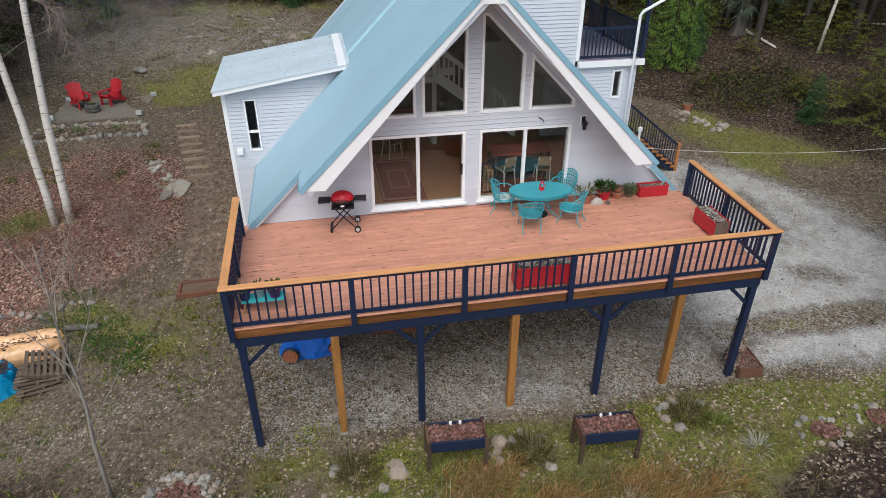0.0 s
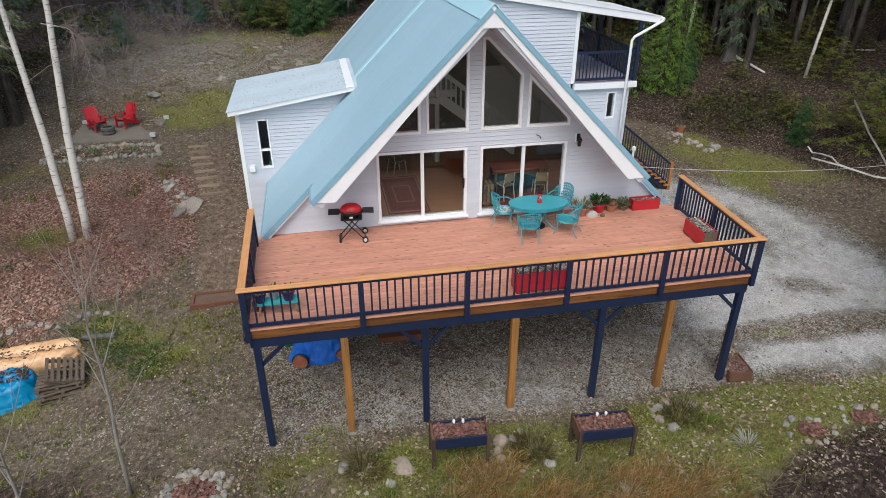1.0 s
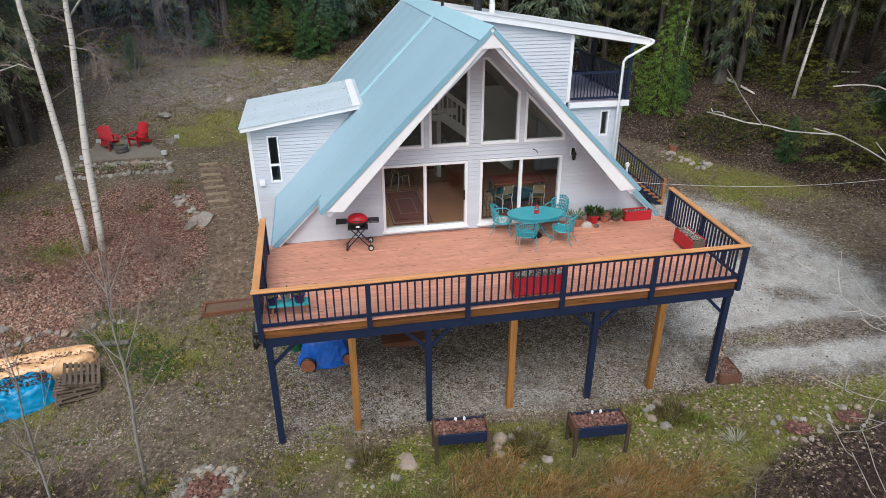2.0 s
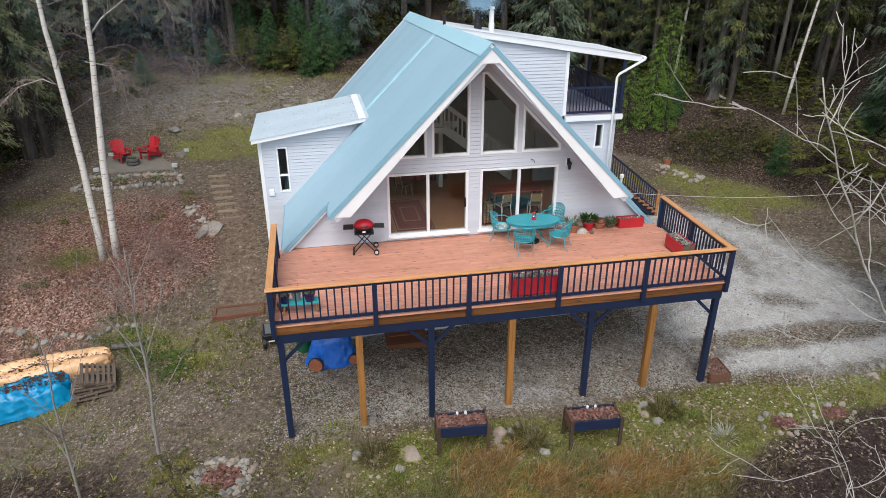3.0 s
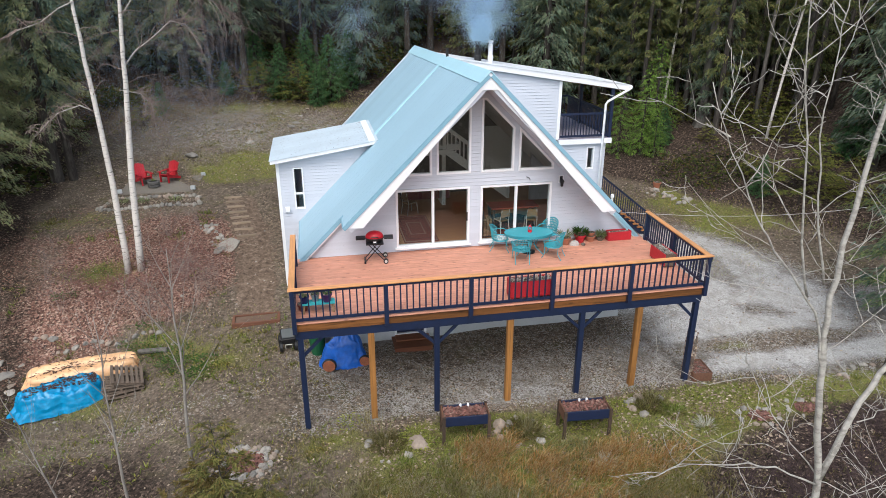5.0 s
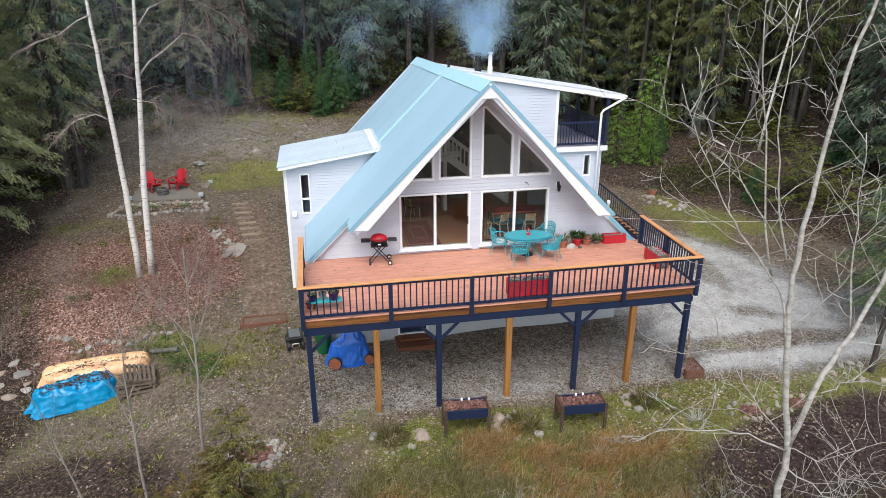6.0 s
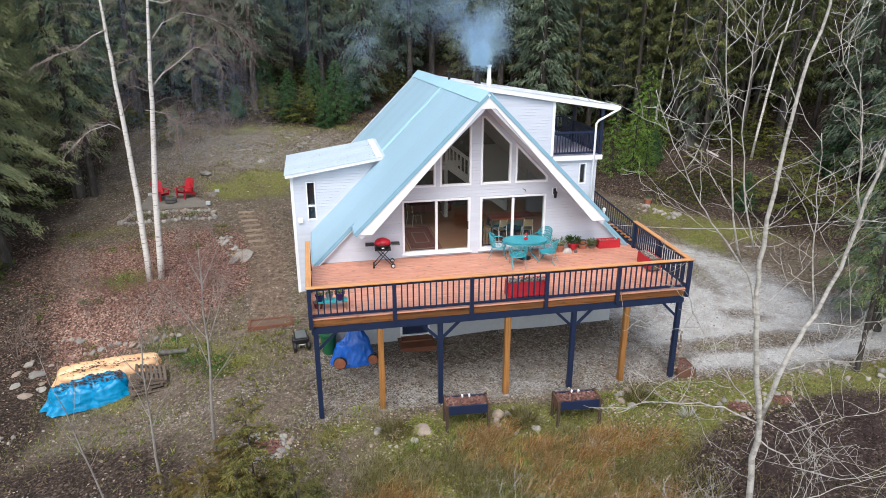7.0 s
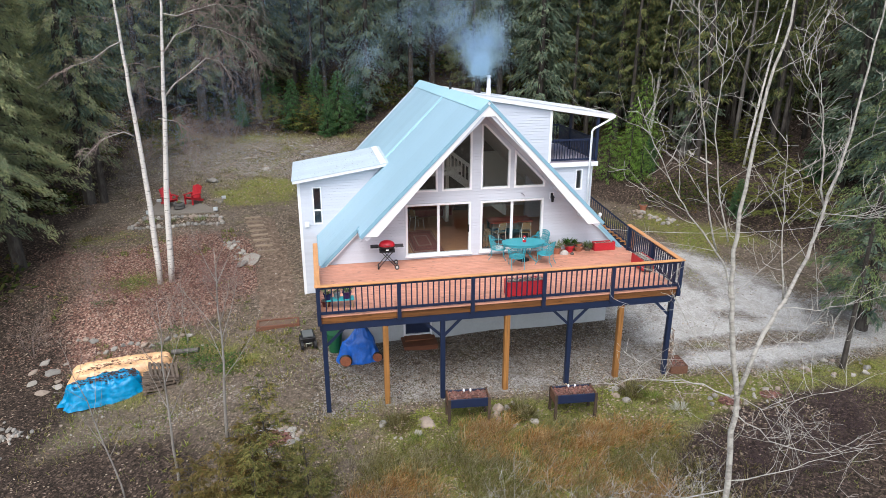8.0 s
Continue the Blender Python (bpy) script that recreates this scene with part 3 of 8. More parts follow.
def frame_acc(loop, y0, y1, w):
    """A frame of width w inside a convex loop of x, z points (anticlockwise), from y0 to y1."""
    n = len(loop)
    c = Vector((sum(p[0] for p in loop) / n, sum(p[1] for p in loop) / n))
    pts = [Vector(p) for p in loop]
    inner = []
    for i in range(n):
        a, b, d = pts[i - 1], pts[i], pts[(i + 1) % n]
        e1, e2 = (b - a).normalized(), (d - b).normalized()
        n1, n2 = Vector((-e1.y, e1.x)), Vector((-e2.y, e2.x))
        k = w / max(0.25, 1 + n1.dot(n2))
        inner.append(b + (n1 + n2) * k)
    acc = Acc()
    for i in range(n):
        j = (i + 1) % n
        ring = [pts[i], pts[j], inner[j], inner[i]]
        acc.prism([(q.x, y1, q.y) for q in ring], [(q.x, y0, q.y) for q in ring])
    return acc, [tuple(q) for q in inner]


def window(loop, y, name="window", bar=None, parent=None, w=0.07):
    acc, inner = frame_acc(loop, y - 0.05, y + 0.10, w)
    if bar is not None:
        xs = [p[0] for p in inner]
        acc.box((min(xs), y - 0.03, bar - 0.03), (max(xs), y + 0.06, bar + 0.03))
    ob = part(name, acc, TRIM, parent or house)
    g = Acc()
    g.prism([(p[0], y + 0.05, p[1]) for p in inner], [(p[0], y + 0.04, p[1]) for p in inner])
    pane = part("pane", g, GLASS, ob)
    pane.visible_shadow = False
    return ob


RL = RIDGE_Z - RIDGE_X          # left roof plane: z = x + RL
RR = RIDGE_Z + RIDGE_X          # right roof plane: z = RR - x
ROOF_V = 0.50                   # upright thickness of the roof
S0 = 5.40                       # sill of the upper windows
doors = [(0.0, 2.53), (2.905, 5.445)]
door_loops = [[(a, 2.90), (b, 2.90), (b, 4.95), (a, 4.95)] for a, b in doors]
KR = 10.93
KL = KR - 2 * RIDGE_X
upper_loops = [
    [(0.0, S0), (1.24, S0), (1.24, 1.24 + KL)],
    [(1.395, S0), (2.555, S0), (2.555, 2.53 + KL), (1.395, 1.395 + KL)],
    [(2.90, S0), (4.05, S0), (4.05, KR - 4.05), (3.06, KR - 3.06), (2.90, KR - 3.06)],
    [(4.21, S0), (5.47, S0), (5.47, S0 + 0.22), (4.21, KR + 0.16 - 4.21)],
]
gable = [(-2.86, DECK_Z), (8.46, DECK_Z), (8.46, RR - 8.46 - 0.2), (RIDGE_X, RIDGE_Z - 0.3), (-2.86, RL - 2.86 - 0.2)]
gable_wall = part("gable_wall", fill_wall(gable, door_loops + upper_loops, 0.0, 0.16), SIDING, house, "horizontal white vinyl siding")
# walls that close the house
for lo, hi in (((-2.9, 0.05, -1.4), (-0.16, 0.3, DECK_Z - 0.26)), ((1.0, 0.05, -1.4), (8.5, 0.3, DECK_Z - 0.26)), ((-0.16, 0.05, 1.58), (1.0, 0.3, DECK_Z - 0.26)), ((-0.16, 0.05, -1.4), (1.0, 0.3, -0.52)),
               ((-2.9, 0.304, -1.4), (-2.7, BACK_Y, 2.6)), ((8.3, 0.304, -1.4), (8.5, BACK_Y, 2.6))):
    part("foundation_wall", boxes((lo, hi)), CONCRETE, house, "pale parged concrete")
part("back_wall", fill_wall([(-2.7, -1.4), (8.1, -1.4), (8.1, RR - 8.1 - 0.3), (RIDGE_X, RIDGE_Z - 0.3), (-2.7, RL - 2.7 - 0.3)], [], BACK_Y - 0.4, 0.16), SIDING, house)
cel = boxes(((-0.10, 0.10, -0.52), (0.94, 0.16, 1.55)))
bd = part("basement_door", cel, BLUE, house, "dark blue basement door in a white frame")
acc, _ = frame_acc([(-0.16, -0.52), (1.0, -0.52), (1.0, 1.58), (-0.16, 1.58)], 0.02, 0.2, 0.08)
part("door_frame", acc, TRIM, bd)

for lp in upper_loops:
    window(lp, 0.0)
for (a, b), lp in zip(doors, door_loops):
    acc, inner = frame_acc(lp, -0.06, 0.12, 0.075)
    sd = part("sliding_door", acc, TRIM, house, "white-framed sliding glass door")
    mid = (a + b) / 2 + 0.0
    part("sash_stile", boxes(((mid - 0.045, -0.02, 2.97), (mid + 0.045, 0.07, 4.88))), TRIM, sd)
    for u, v, yy in ((a + 0.07, mid, 0.04), (mid, b - 0.07, 0.02)):
        g = boxes(((u, yy, 2.97), (v, yy + 0.012, 4.88)))
        pane = part("pane", g, GLASS, sd)
        pane.visible_shadow = False
    hx = b - 0.10 if a < 1 else a + 0.10
    part("door_handle", boxes(((hx - 0.02, -0.10, 3.75), (hx + 0.02, -0.05, 4.05))), BLACK, sd, "black pull handle")
    part("sill", boxes(((a - 0.05, -0.14, 2.865), (b + 0.05, 0.0, 2.90))), TRIM, sd)


# roof: metal sheets on both slopes, white rake boards, blue edges
def slope(side, along, y, lift=0.0):
    """A point on a roof slope: metres down from the ridge, place along it, height above it."""
    k = math.sqrt(0.5)
    return (RIDGE_X + side * (along + lift) * k, y, RIDGE_Z - SINK * (y + 1.33) - (along - lift) * k)


def slope_slab(side, s0, s1, y0, y1, lo, hi):
    a = Acc()
    a.prism([slope(side, s0, y0, lo), slope(side, s1, y0, lo), slope(side, s1, y1, lo), slope(side, s0, y1, lo)],
            [slope(side, s0, y0, hi), slope(side, s1, y0, hi), slope(side, s1, y1, hi), slope(side, s0, y1, hi)])
    return a


FRONT_Y, LOW_Y = -1.33, -0.20
S_MID, S_LOW = 4.62 * math.sqrt(2), 6.10 * math.sqrt(2)
T_R = ROOF_V * math.sqrt(0.5)
roof = part("roof", slope_slab(-1, 0.02, S_LOW - 0.05, 0.1, BACK_Y, -T_R + 0.06, -0.012), TRIM, house, "light blue metal roofing with white rake boards")
part("roof_deck", slope_slab(1, 0.02, S_LOW - 0.05, 0.1, BACK_Y, -T_R + 0.06, -0.012), TRIM, roof)
for side in (-1, 1):
    part("roof_overhang", slope_slab(side, 0.02, S_MID - 0.05, FRONT_Y + 0.05, 0.08, -T_R + 0.04, -0.012), SIDING, roof, "boxed soffit")
    # rake board with a level foot
    k = math.sqrt(0.5)
    a = Acc()
    foot = RIDGE_Z - S_MID * k
    def rake(y):
        return [(RIDGE_X, y, RIDGE_Z - 0.02), (RIDGE_X + side * (S_MID * k), y, foot), (RIDGE_X + side * (S_MID * k - 0.62), y, foot - 0.03), (RIDGE_X + side * 0.24, y, RIDGE_Z - 0.52), (RIDGE_X, y, RIDGE_Z - 0.52)]
    r0, r1 = rake(FRONT_Y), rake(FRONT_Y + 0.05)
    a.prism(r0, r1) if side < 0 else a.prism(r1, r0)
    part("rake_board", a, TRIM, roof)
    # boxed eave return behind the foot of the rake board
    a = Acc()
    x0, x1 = RIDGE_X + side * (S_MID * k - 0.02), RIDGE_X + side * (S_MID * k - 0.54)
    p0, p1, p2 = (x0, foot - 0.02), (x1, foot - 0.02), (x1, foot + 0.50)
    q0, q1 = [(x, FRONT_Y + 0.05, z) for x, z in (p0, p1, p2)], [(x, 0.0, z) for x, z in (p0, p1, p2)]
    a.prism(q0, q1) if side > 0 else a.prism(q1, q0)
    part("eave_return", a, TRIM, roof)
    part("lower_roof", slope_slab(side, S_MID - 0.4, S_LOW, LOW_Y + 0.03, 0.1, -0.14, -0.012), TRIM, roof)
    a = slope_slab(side, S_MID, S_LOW, LOW_Y, LOW_Y + 0.03, -0.15, -0.02)
    part("rake_board", a, TRIM if side < 0 else ROOFCAP, roof)
    part("roof_edge", slope_slab(side, 0.101, S_MID, FRONT_Y - 0.03, FRONT_Y + 0.06, -0.10, 0.022), ROOFEDGE, roof, "blue metal drip edge")
    part("roof_edge", slope_slab(side, S_MID - 0.1, S_LOW, LOW_Y - 0.03, LOW_Y + 0.06, -0.10, 0.022), ROOFEDGE, roof)
    part("roof_edge", slope_slab(side, S_LOW - 0.03, S_LOW + 0.02, LOW_Y - 0.02, BACK_Y, -0.12, 0.016), ROOFEDGE, roof)
    part("roof_edge", slope_slab(side, S_MID - 0.02, S_MID + 0.02, FRONT_Y - 0.02, LOW_Y, -0.10, 0.016), ROOFEDGE, roof)
    part("ridge_cap", slope_slab(side, -0.012, 0.46, FRONT_Y - 0.04, BACK_Y + 0.02, 0.012, 0.035), ROOFCAP, roof, "pale blue ridge flashing")
# flashing strip down the west slope
part("flashing_strip", slope_slab(-1, 0.40, 4.3, 5.02, 5.32, 0.01, 0.04), ROOFCAP, roof, "pale raised flashing strip")
part("vent_stub", boxes(((RIDGE_X - 0.045, 5.06, RIDGE_Z - 0.45), (RIDGE_X + 0.045, 5.14, RIDGE_Z + 0.18))), BLACK, roof, "black vent stub")

# west shed dormer
DW = dict(x0=-3.95, y0=4.40, y1=8.3)
dl = [(-3.97, -1.2), (-2.9, -1.2), (-2.9, 2.6), (-0.2, RL - 0.35), (-0.45, 5.60), (-3.97, 5.05)]
win_l = [(-3.40, 3.10), (-3.02, 3.10), (-3.02, 4.76), (-3.40, 4.76)]
west_wall = part("west_dormer_wall", fill_wall(dl, [win_l], 4.40, 0.16), SIDING, house, "horizontal white vinyl siding")
part("corner_trim", boxes(((-4.02, 4.36, -1.2), (-3.90, 4.56, 5.05))), TRIM, house)
part("west_side_wall", boxes(((-3.97, 4.56, -1.2), (-3.81, 7.9, 5.02))), SIDING, house)
part("west_rear_wall", boxes(((-3.81, 7.74, -1.2), (-2.5, 7.9, 5.05))), SIDING, house)
window(win_l, 4.40, bar=3.72, w=0.05)


def shed_slab(x0, z0, x1, z1, y0, y1, t):
    a = Acc()
    d = SINK * (y1 - y0) if x1 > 5 else 0.0
    e = SINK * (y0 - 4.2) if x1 > 5 else 0.0
    z0, z1 = z0 - e, z1 - e
    a.prism([(x0, y0, z0 - t), (x1, y0, z1 - t), (x1, y1, z1 - t - d), (x0, y1, z0 - t - d)], [(x0, y0, z0), (x1, y0, z1), (x1, y1, z1 - d), (x0, y1, z0 - d)])
    return a


shed = part("west_shed_roof", shed_slab(-4.19, 5.13, -0.1, 5.765, 4.0, 8.2, 0.13), TRIM, house, "weathered pale metal shed roof with debris")
for i in range(5):
    part("roof_sheet", shed_slab(-4.23, 5.145, -0.1, 5.782, 3.97 + i * 0.85, 3.97 + (i + 1) * 0.85 - 0.012, 0.014), SHEDROOF, shed)
part("end_flashing", shed_slab(-0.46, 5.745, -0.22, 5.783, 3.98, 8.2, 0.02), TRIM, shed, "white end flashing with moss")
part("meter_box", boxes(((-3.79, 4.26, 3.02), (-3.61, 4.38, 3.22))), TRIM, house, bevel=0.01)

# east shed dormer and balcony
east_wall = part("east_dormer_wall", fill_wall([(3.3, 8.1), (7.0, 4.4), (7.28, 4.4), (7.28, 7.74), (3.3, 8.38)], [], 4.40, 0.16), SIDING, house, "horizontal white vinyl siding")
part("corner_trim", boxes(((7.20, 4.36, 5.4), (7.32, 4.5, 7.72))), TRIM, house)
part("east_side_wall", boxes(((7.12, 4.56, 4.6), (7.28, 8.0, 7.6))), SIDING, house)
eroof = part("east_shed_roof", shed_slab(2.85, 8.68, 10.1, 7.53, 4.2, 8.2, 0.21), TRIM, house, "white low-pitched shed roof over the balcony")
for i in range(4):
    part("roof_sheet", shed_slab(2.82, 8.70, 10.14, 7.548, 4.17 + i * 1.01, 4.17 + (i + 1) * 1.01 - 0.012, 0.016), WHITEROOF, eroof)
part("soffit", shed_slab(7.3, 7.752, 10.0, 7.322, 4.35, 8.1, 0.02), wood("brown_soffit_boards", (0.16, 0.07, 0.03), "y"), eroof, "brown boarded soffit")
gut = Acc()
gut.tube([(10.19, 4.15, 7.46), (10.19, 8.2, 7.37)], 0.06, 8)
part("gutter", gut, TRIM, eroof, smooth=True)
win_r = [(8.58, 4.08), (8.92, 4.08), (8.92, 5.04), (8.58, 5.04)]
low_wall = part("east_lower_wall", fill_wall([(6.6, -1.2), (9.40, -1.2), (9.40, 5.38), (6.2, 5.38), (6.2, 3.0)], [win_r], 4.40, 0.16), SIDING, house, "horizontal white vinyl siding")
part("east_outer_wall", boxes(((9.24, 4.56, -1.2), (9.40, 12.2, 5.38))), SIDING, house)
window(win_r, 4.40, w=0.05)
balc = part("balcony", boxes(((7.28, 4.22, 5.20), (9.58, 9.2, 5.40))), TRIM, house, "balcony with navy railings under the shed roof")
part("balcony_floor", boxes(((7.28, 4.26, 5.404), (9.54, 9.16, 5.42))), paint("lavender_balcony_floor", (0.36, 0.33, 0.40), 0.6), balc)


def railing(parent, p, q, rise, gap, w=0.032):
    """Balusters between two rails from p to q (the floor under each end)."""
    p, q = Vector(p), Vector(q)
    d = q - p
    n = max(1, round(d.length / gap))
    up = Vector((0, 0, 1))
    part("bottom_rail", beam(p + up * 0.10, q + up * 0.10, 0.04, 0.085), BLUE, parent)
    part("top_rail", beam(p + up * (rise - 0.05), q + up * (rise - 0.05), 0.04, 0.085), BLUE, parent)
    me = boxes(((-w / 2, -w / 2, 0), (w / 2, w / 2, rise - 0.14))).mesh("baluster")
    me.materials.append(BLUE)
    for i in range(1, n):
        at = p + d * (i / n)
        part("baluster", me, BLUE, parent, place=pose(at.x, at.y, at.z + 0.08))


railing(balc, (7.33, 4.32, 5.42), (9.48, 4.32, 5.42), 1.05, 0.13)
railing(balc, (9.48, 4.32, 5.42), (9.48, 9.1, 5.42), 1.05, 0.13)
railing(balc, (7.33, 9.1, 5.42), (9.48, 9.1, 5.42), 1.05, 0.13)
for px, py in ((9.48, 4.32), (9.48, 7.5)):
    part("balcony_post", boxes(((px - 0.06, py - 0.06, 5.42), (px + 0.06, py + 0.06, 7.41 if py < 5 else 7.33))), BLUE, balc)
ds = Acc()
ds.tube([(10.18, 4.12, 7.43), (10.06, 4.12, 7.36), (9.22, 4.14, 6.92), (9.15, 4.16, 6.80), (9.15, 4.18, 0.1)], 0.05, 8)
part("downspout", ds, TRIM, house, "white downspout", smooth=True)

# flue pipes
for px, top, mat, lb in ((4.20, 9.22, BLACK, "black flue pipe with a rain cap"), (4.72, 9.22, TRIM, "white vent pipe with a cap")):
    a = Acc()
    w = 1.0 if mat is BLACK else 0.72
    a.lathe((px, 5.8, 8.2), [(0.15 * w, 0), (0.15 * w, 0.42), (0.125 * w, 0.45), (0.125 * w, top - 8.37), (0.09 * w, top - 8.36), (0.09 * w, top - 8.30), (0.165 * w, top - 8.28), (0.165 * w, top - 8.23), (0.06 * w, top - 8.20)], 14)
    part("flue_pipe", a, mat, house, lb, smooth=False)

# roof sheets with ribs
def roof_sheet(side, s0, s1, y0, y1):
    a = slope_slab(side, s0, s1, y0, y1, -0.010, 0.004)
    for k in range(2):
        yc = y0 + (k + 0.5) * (y1 - y0) / 2
        b = slope_slab(side, s0 + 0.05, s1, yc - 0.010, yc + 0.010, 0.002, 0.006)
        n = len(a.v)
        a.v += b.v
        a.f += [tuple(n + q for q in f) for f in b.f]
    part("roof_sheet", a, ROOFBLUE, roof)


for side in (-1, 1):
    roof_sheet(side, 0.0, S_MID, FRONT_Y, -0.77 - 0.002)
    roof_sheet(side, 0.0, S_MID, -0.77, LOW_Y - 0.004)
    for i in range(15):
        y0 = LOW_Y + i * (BACK_Y - LOW_Y) / 15
        roof_sheet(side, 0.0, S_LOW, y0, y0 + (BACK_Y - LOW_Y) / 15 - 0.002)


# deck: falls a little towards its front edge
FALL = 0.0323


def dz(y):
    return DECK_Z + FALL * y


deck = thing("deck", "red-stained cedar deck on posts with navy railings", "deck")
DX0, DX1, DY0 = -3.38, 8.92, -4.32
ED = dz(DY0)
for a, b in ((DX0, -0.93), (-0.81, 1.49), (1.61, 3.94), (4.06, 6.39), (6.51, DX1)):
    part("rim_board", boxes(((a, DY0, ED - 0.28), (b, DY0 + 0.05, ED - 0.035))), RIMWOOD, deck, "knotty brown rim board")
part("rim_back", boxes(((DX0, DY0 + 0.055, ED - 0.3), (DX1, DY0 + 0.1, ED - 0.045))), RIMWOOD, deck)
for x in (DX0, DX1 - 0.05):
    part("side_rim", beam((x + 0.025, DY0 + 0.1, ED - 0.17), (x + 0.025, -0.02, DECK_Z - 0.17), 0.05, 0.26), BLUE, deck)
part("front_beam", boxes(((DX0 - 0.02, DY0 + 0.02, ED - 0.54), (DX1 + 0.02, DY0 + 0.20, ED - 0.285))), BLUE, deck, "navy blue carrying beam")
for i in range(30):
    x = DX0 + 0.25 + i * 0.408
    part("joist", beam((x, DY0 + 0.21, ED - 0.16), (x, 0.0, DECK_Z - 0.16), 0.045, 0.22), POSTWOOD, deck)
POSTS = (-3.40, -0.87, 1.55, 4.00, 6.45, 8.96)
RISE = 1.00
pm = boxes(((-0.06, -0.05, 0), (0.06, 0.05, RISE + 0.30))).mesh("rail_post")
pm.materials.append(BLUE)
for x in POSTS:
    part("rail_post", pm, BLUE, deck, place=pose(x, DY0 - 0.055, ED - 0.30))
for x in (DX0, DX1):
    for y in (-2.4, -0.55):
        part("rail_post", pm, BLUE, deck, place=pose(x, y, dz(y) - 0.30))
for a, b in zip(POSTS, POSTS[1:]):
    railing(deck, (a + 0.05, DY0 - 0.03, ED), (b - 0.05, DY0 - 0.03, ED), RISE, 0.181, 0.038)
for x in (DX0, DX1):
    for a, b in ((DY0, -2.4), (-2.4, -0.55)):
        railing(deck, (x, a + 0.05, dz(a)), (x, b - 0.05, dz(b)), RISE, 0.15, 0.038)
for a, b in ((DX0 - 0.12, 1.548), (1.552, DX1 + 0.14)):
    part("rail_cap", boxes(((a, DY0 - 0.12, ED + RISE), (b, DY0 + 0.04, ED + RISE + 0.04))), CAPWOOD, deck, "orange-stained rail cap", bevel=0.006)
for x in (DX0 - 0.02, DX1 + 0.03):
    part("rail_cap", beam((x, DY0 + 0.044, ED + RISE + 0.02), (x, -0.42, dz(-0.42) + RISE + 0.02), 0.17, 0.04), CAPWOODY, deck, "orange-stained rail cap", bevel=0.006)
DIRTYCONCRETE = paint("dirty_footing_concrete", (0.22, 0.21, 0.19), 0.95, 0.25, 4, 20, bumpy=0.5)
# columns
for x, blue in ((-3.28, 1), (-1.32, 0), (0.58, 1), (2.80, 0), (5.06, 1), (6.93, 0), (8.84, 1)):
    y = DY0 + 0.11
    g = gz(x, y) - 0.15
    s = 0.078 if blue else 0.088
    part("column", boxes(((x - s, y - s, g), (x + s, y + s, ED - 0.54))), BLUE if blue else POSTWOOD, deck, "navy blue column" if blue else "unpainted yellow timber column", bevel=0.006)
    if not blue:
        c = Acc()
        c.lathe((x, y, g), [(0.16, 0), (0.16, 0.15), (0.13, 0.18)], 12)
        part("footing", c, DIRTYCONCRETE, deck)
    else:
        for sgn in (-1, 1):
            if DX0 < x + sgn * 0.75 < DX1:
                part("knee_brace", beam((x + sgn * 0.05, y, ED - 1.10), (x + sgn * 0.64, y, ED - 0.52), 0.045, 0.09), BLUE, deck)


# rooms behind the glass
FLOOR_Z = 2.88
part("room_floor", boxes(((-2.6, 0.17, FLOOR_Z - 0.2), (8.2, 9.0, FLOOR_Z))), ROOMFLOOR, house, "honey-coloured wooden room floor")
part("room_back_wall", fill_wall([(-2.5, FLOOR_Z), (8.1, FLOOR_Z), (RIDGE_X, RIDGE_Z - 0.62)], [], 7.0, 0.12), DARKROOM, house)
def rubble_wall():
    m, t, p = material("grey_rubble_stone", 0.9)
    vo = node(t, "ShaderNodeTexVoronoi", Scale=3.2)
    t.links.new(coords(t), vo.inputs["Vector"])
    sp = t.nodes.new("ShaderNodeSeparateColor")
    t.links.new(vo.outputs["Color"], sp.inputs[0])
    col = ramp(t, sp.outputs[0], [(0.0, (0.07, 0.065, 0.06)), (0.5, (0.16, 0.15, 0.14)), (1.0, (0.28, 0.265, 0.25))])
    col = mix(t, ramp(t, vo.outputs["Distance"], [(0.10, (0, 0, 0)), (0.32, (0.7, 0.7, 0.7))]), col, (0.05, 0.047, 0.043))
    t.links.new(col, p.inputs["Base Color"])
    bump(t, p, vo.outputs["Distance"], 0.6, 0.03)
    return m


part("stone_chimney", boxes(((1.55, 6.2, FLOOR_Z), (4.05, 6.98, 6.75))), rubble_wall(), house, "grey rubble-stone chimney wall")
part("white_end_wall", boxes(((4.7, 6.6, FLOOR_Z), (7.6, 6.7, 5.6))), ROOMWHITE, house, "pale painted inner wall")
part("room_side_wall", boxes(((-0.9, 4.6, FLOOR_Z), (0.4, 4.72, 5.2))), ROOMWHITE, house)
tagged(part("loft_edge", boxes(((0.2, 4.4, 5.15), (3.2, 6.95, 5.40))), ROOMWHITE, house), "white loft edge")
rug = thing("rug", "red and cream patterned rug on the wooden floor", "rug", (0.95, 1.85, FLOOR_Z), 90)
rug.scale = (1.6, 0.95, 1)
part("rug_field", boxes(((-0.9, -0.65, 0.002), (0.9, 0.65, 0.012))), paint("dull_red_rug", (0.20, 0.04, 0.045), 0.95, 0.3, 6, 30), rug)
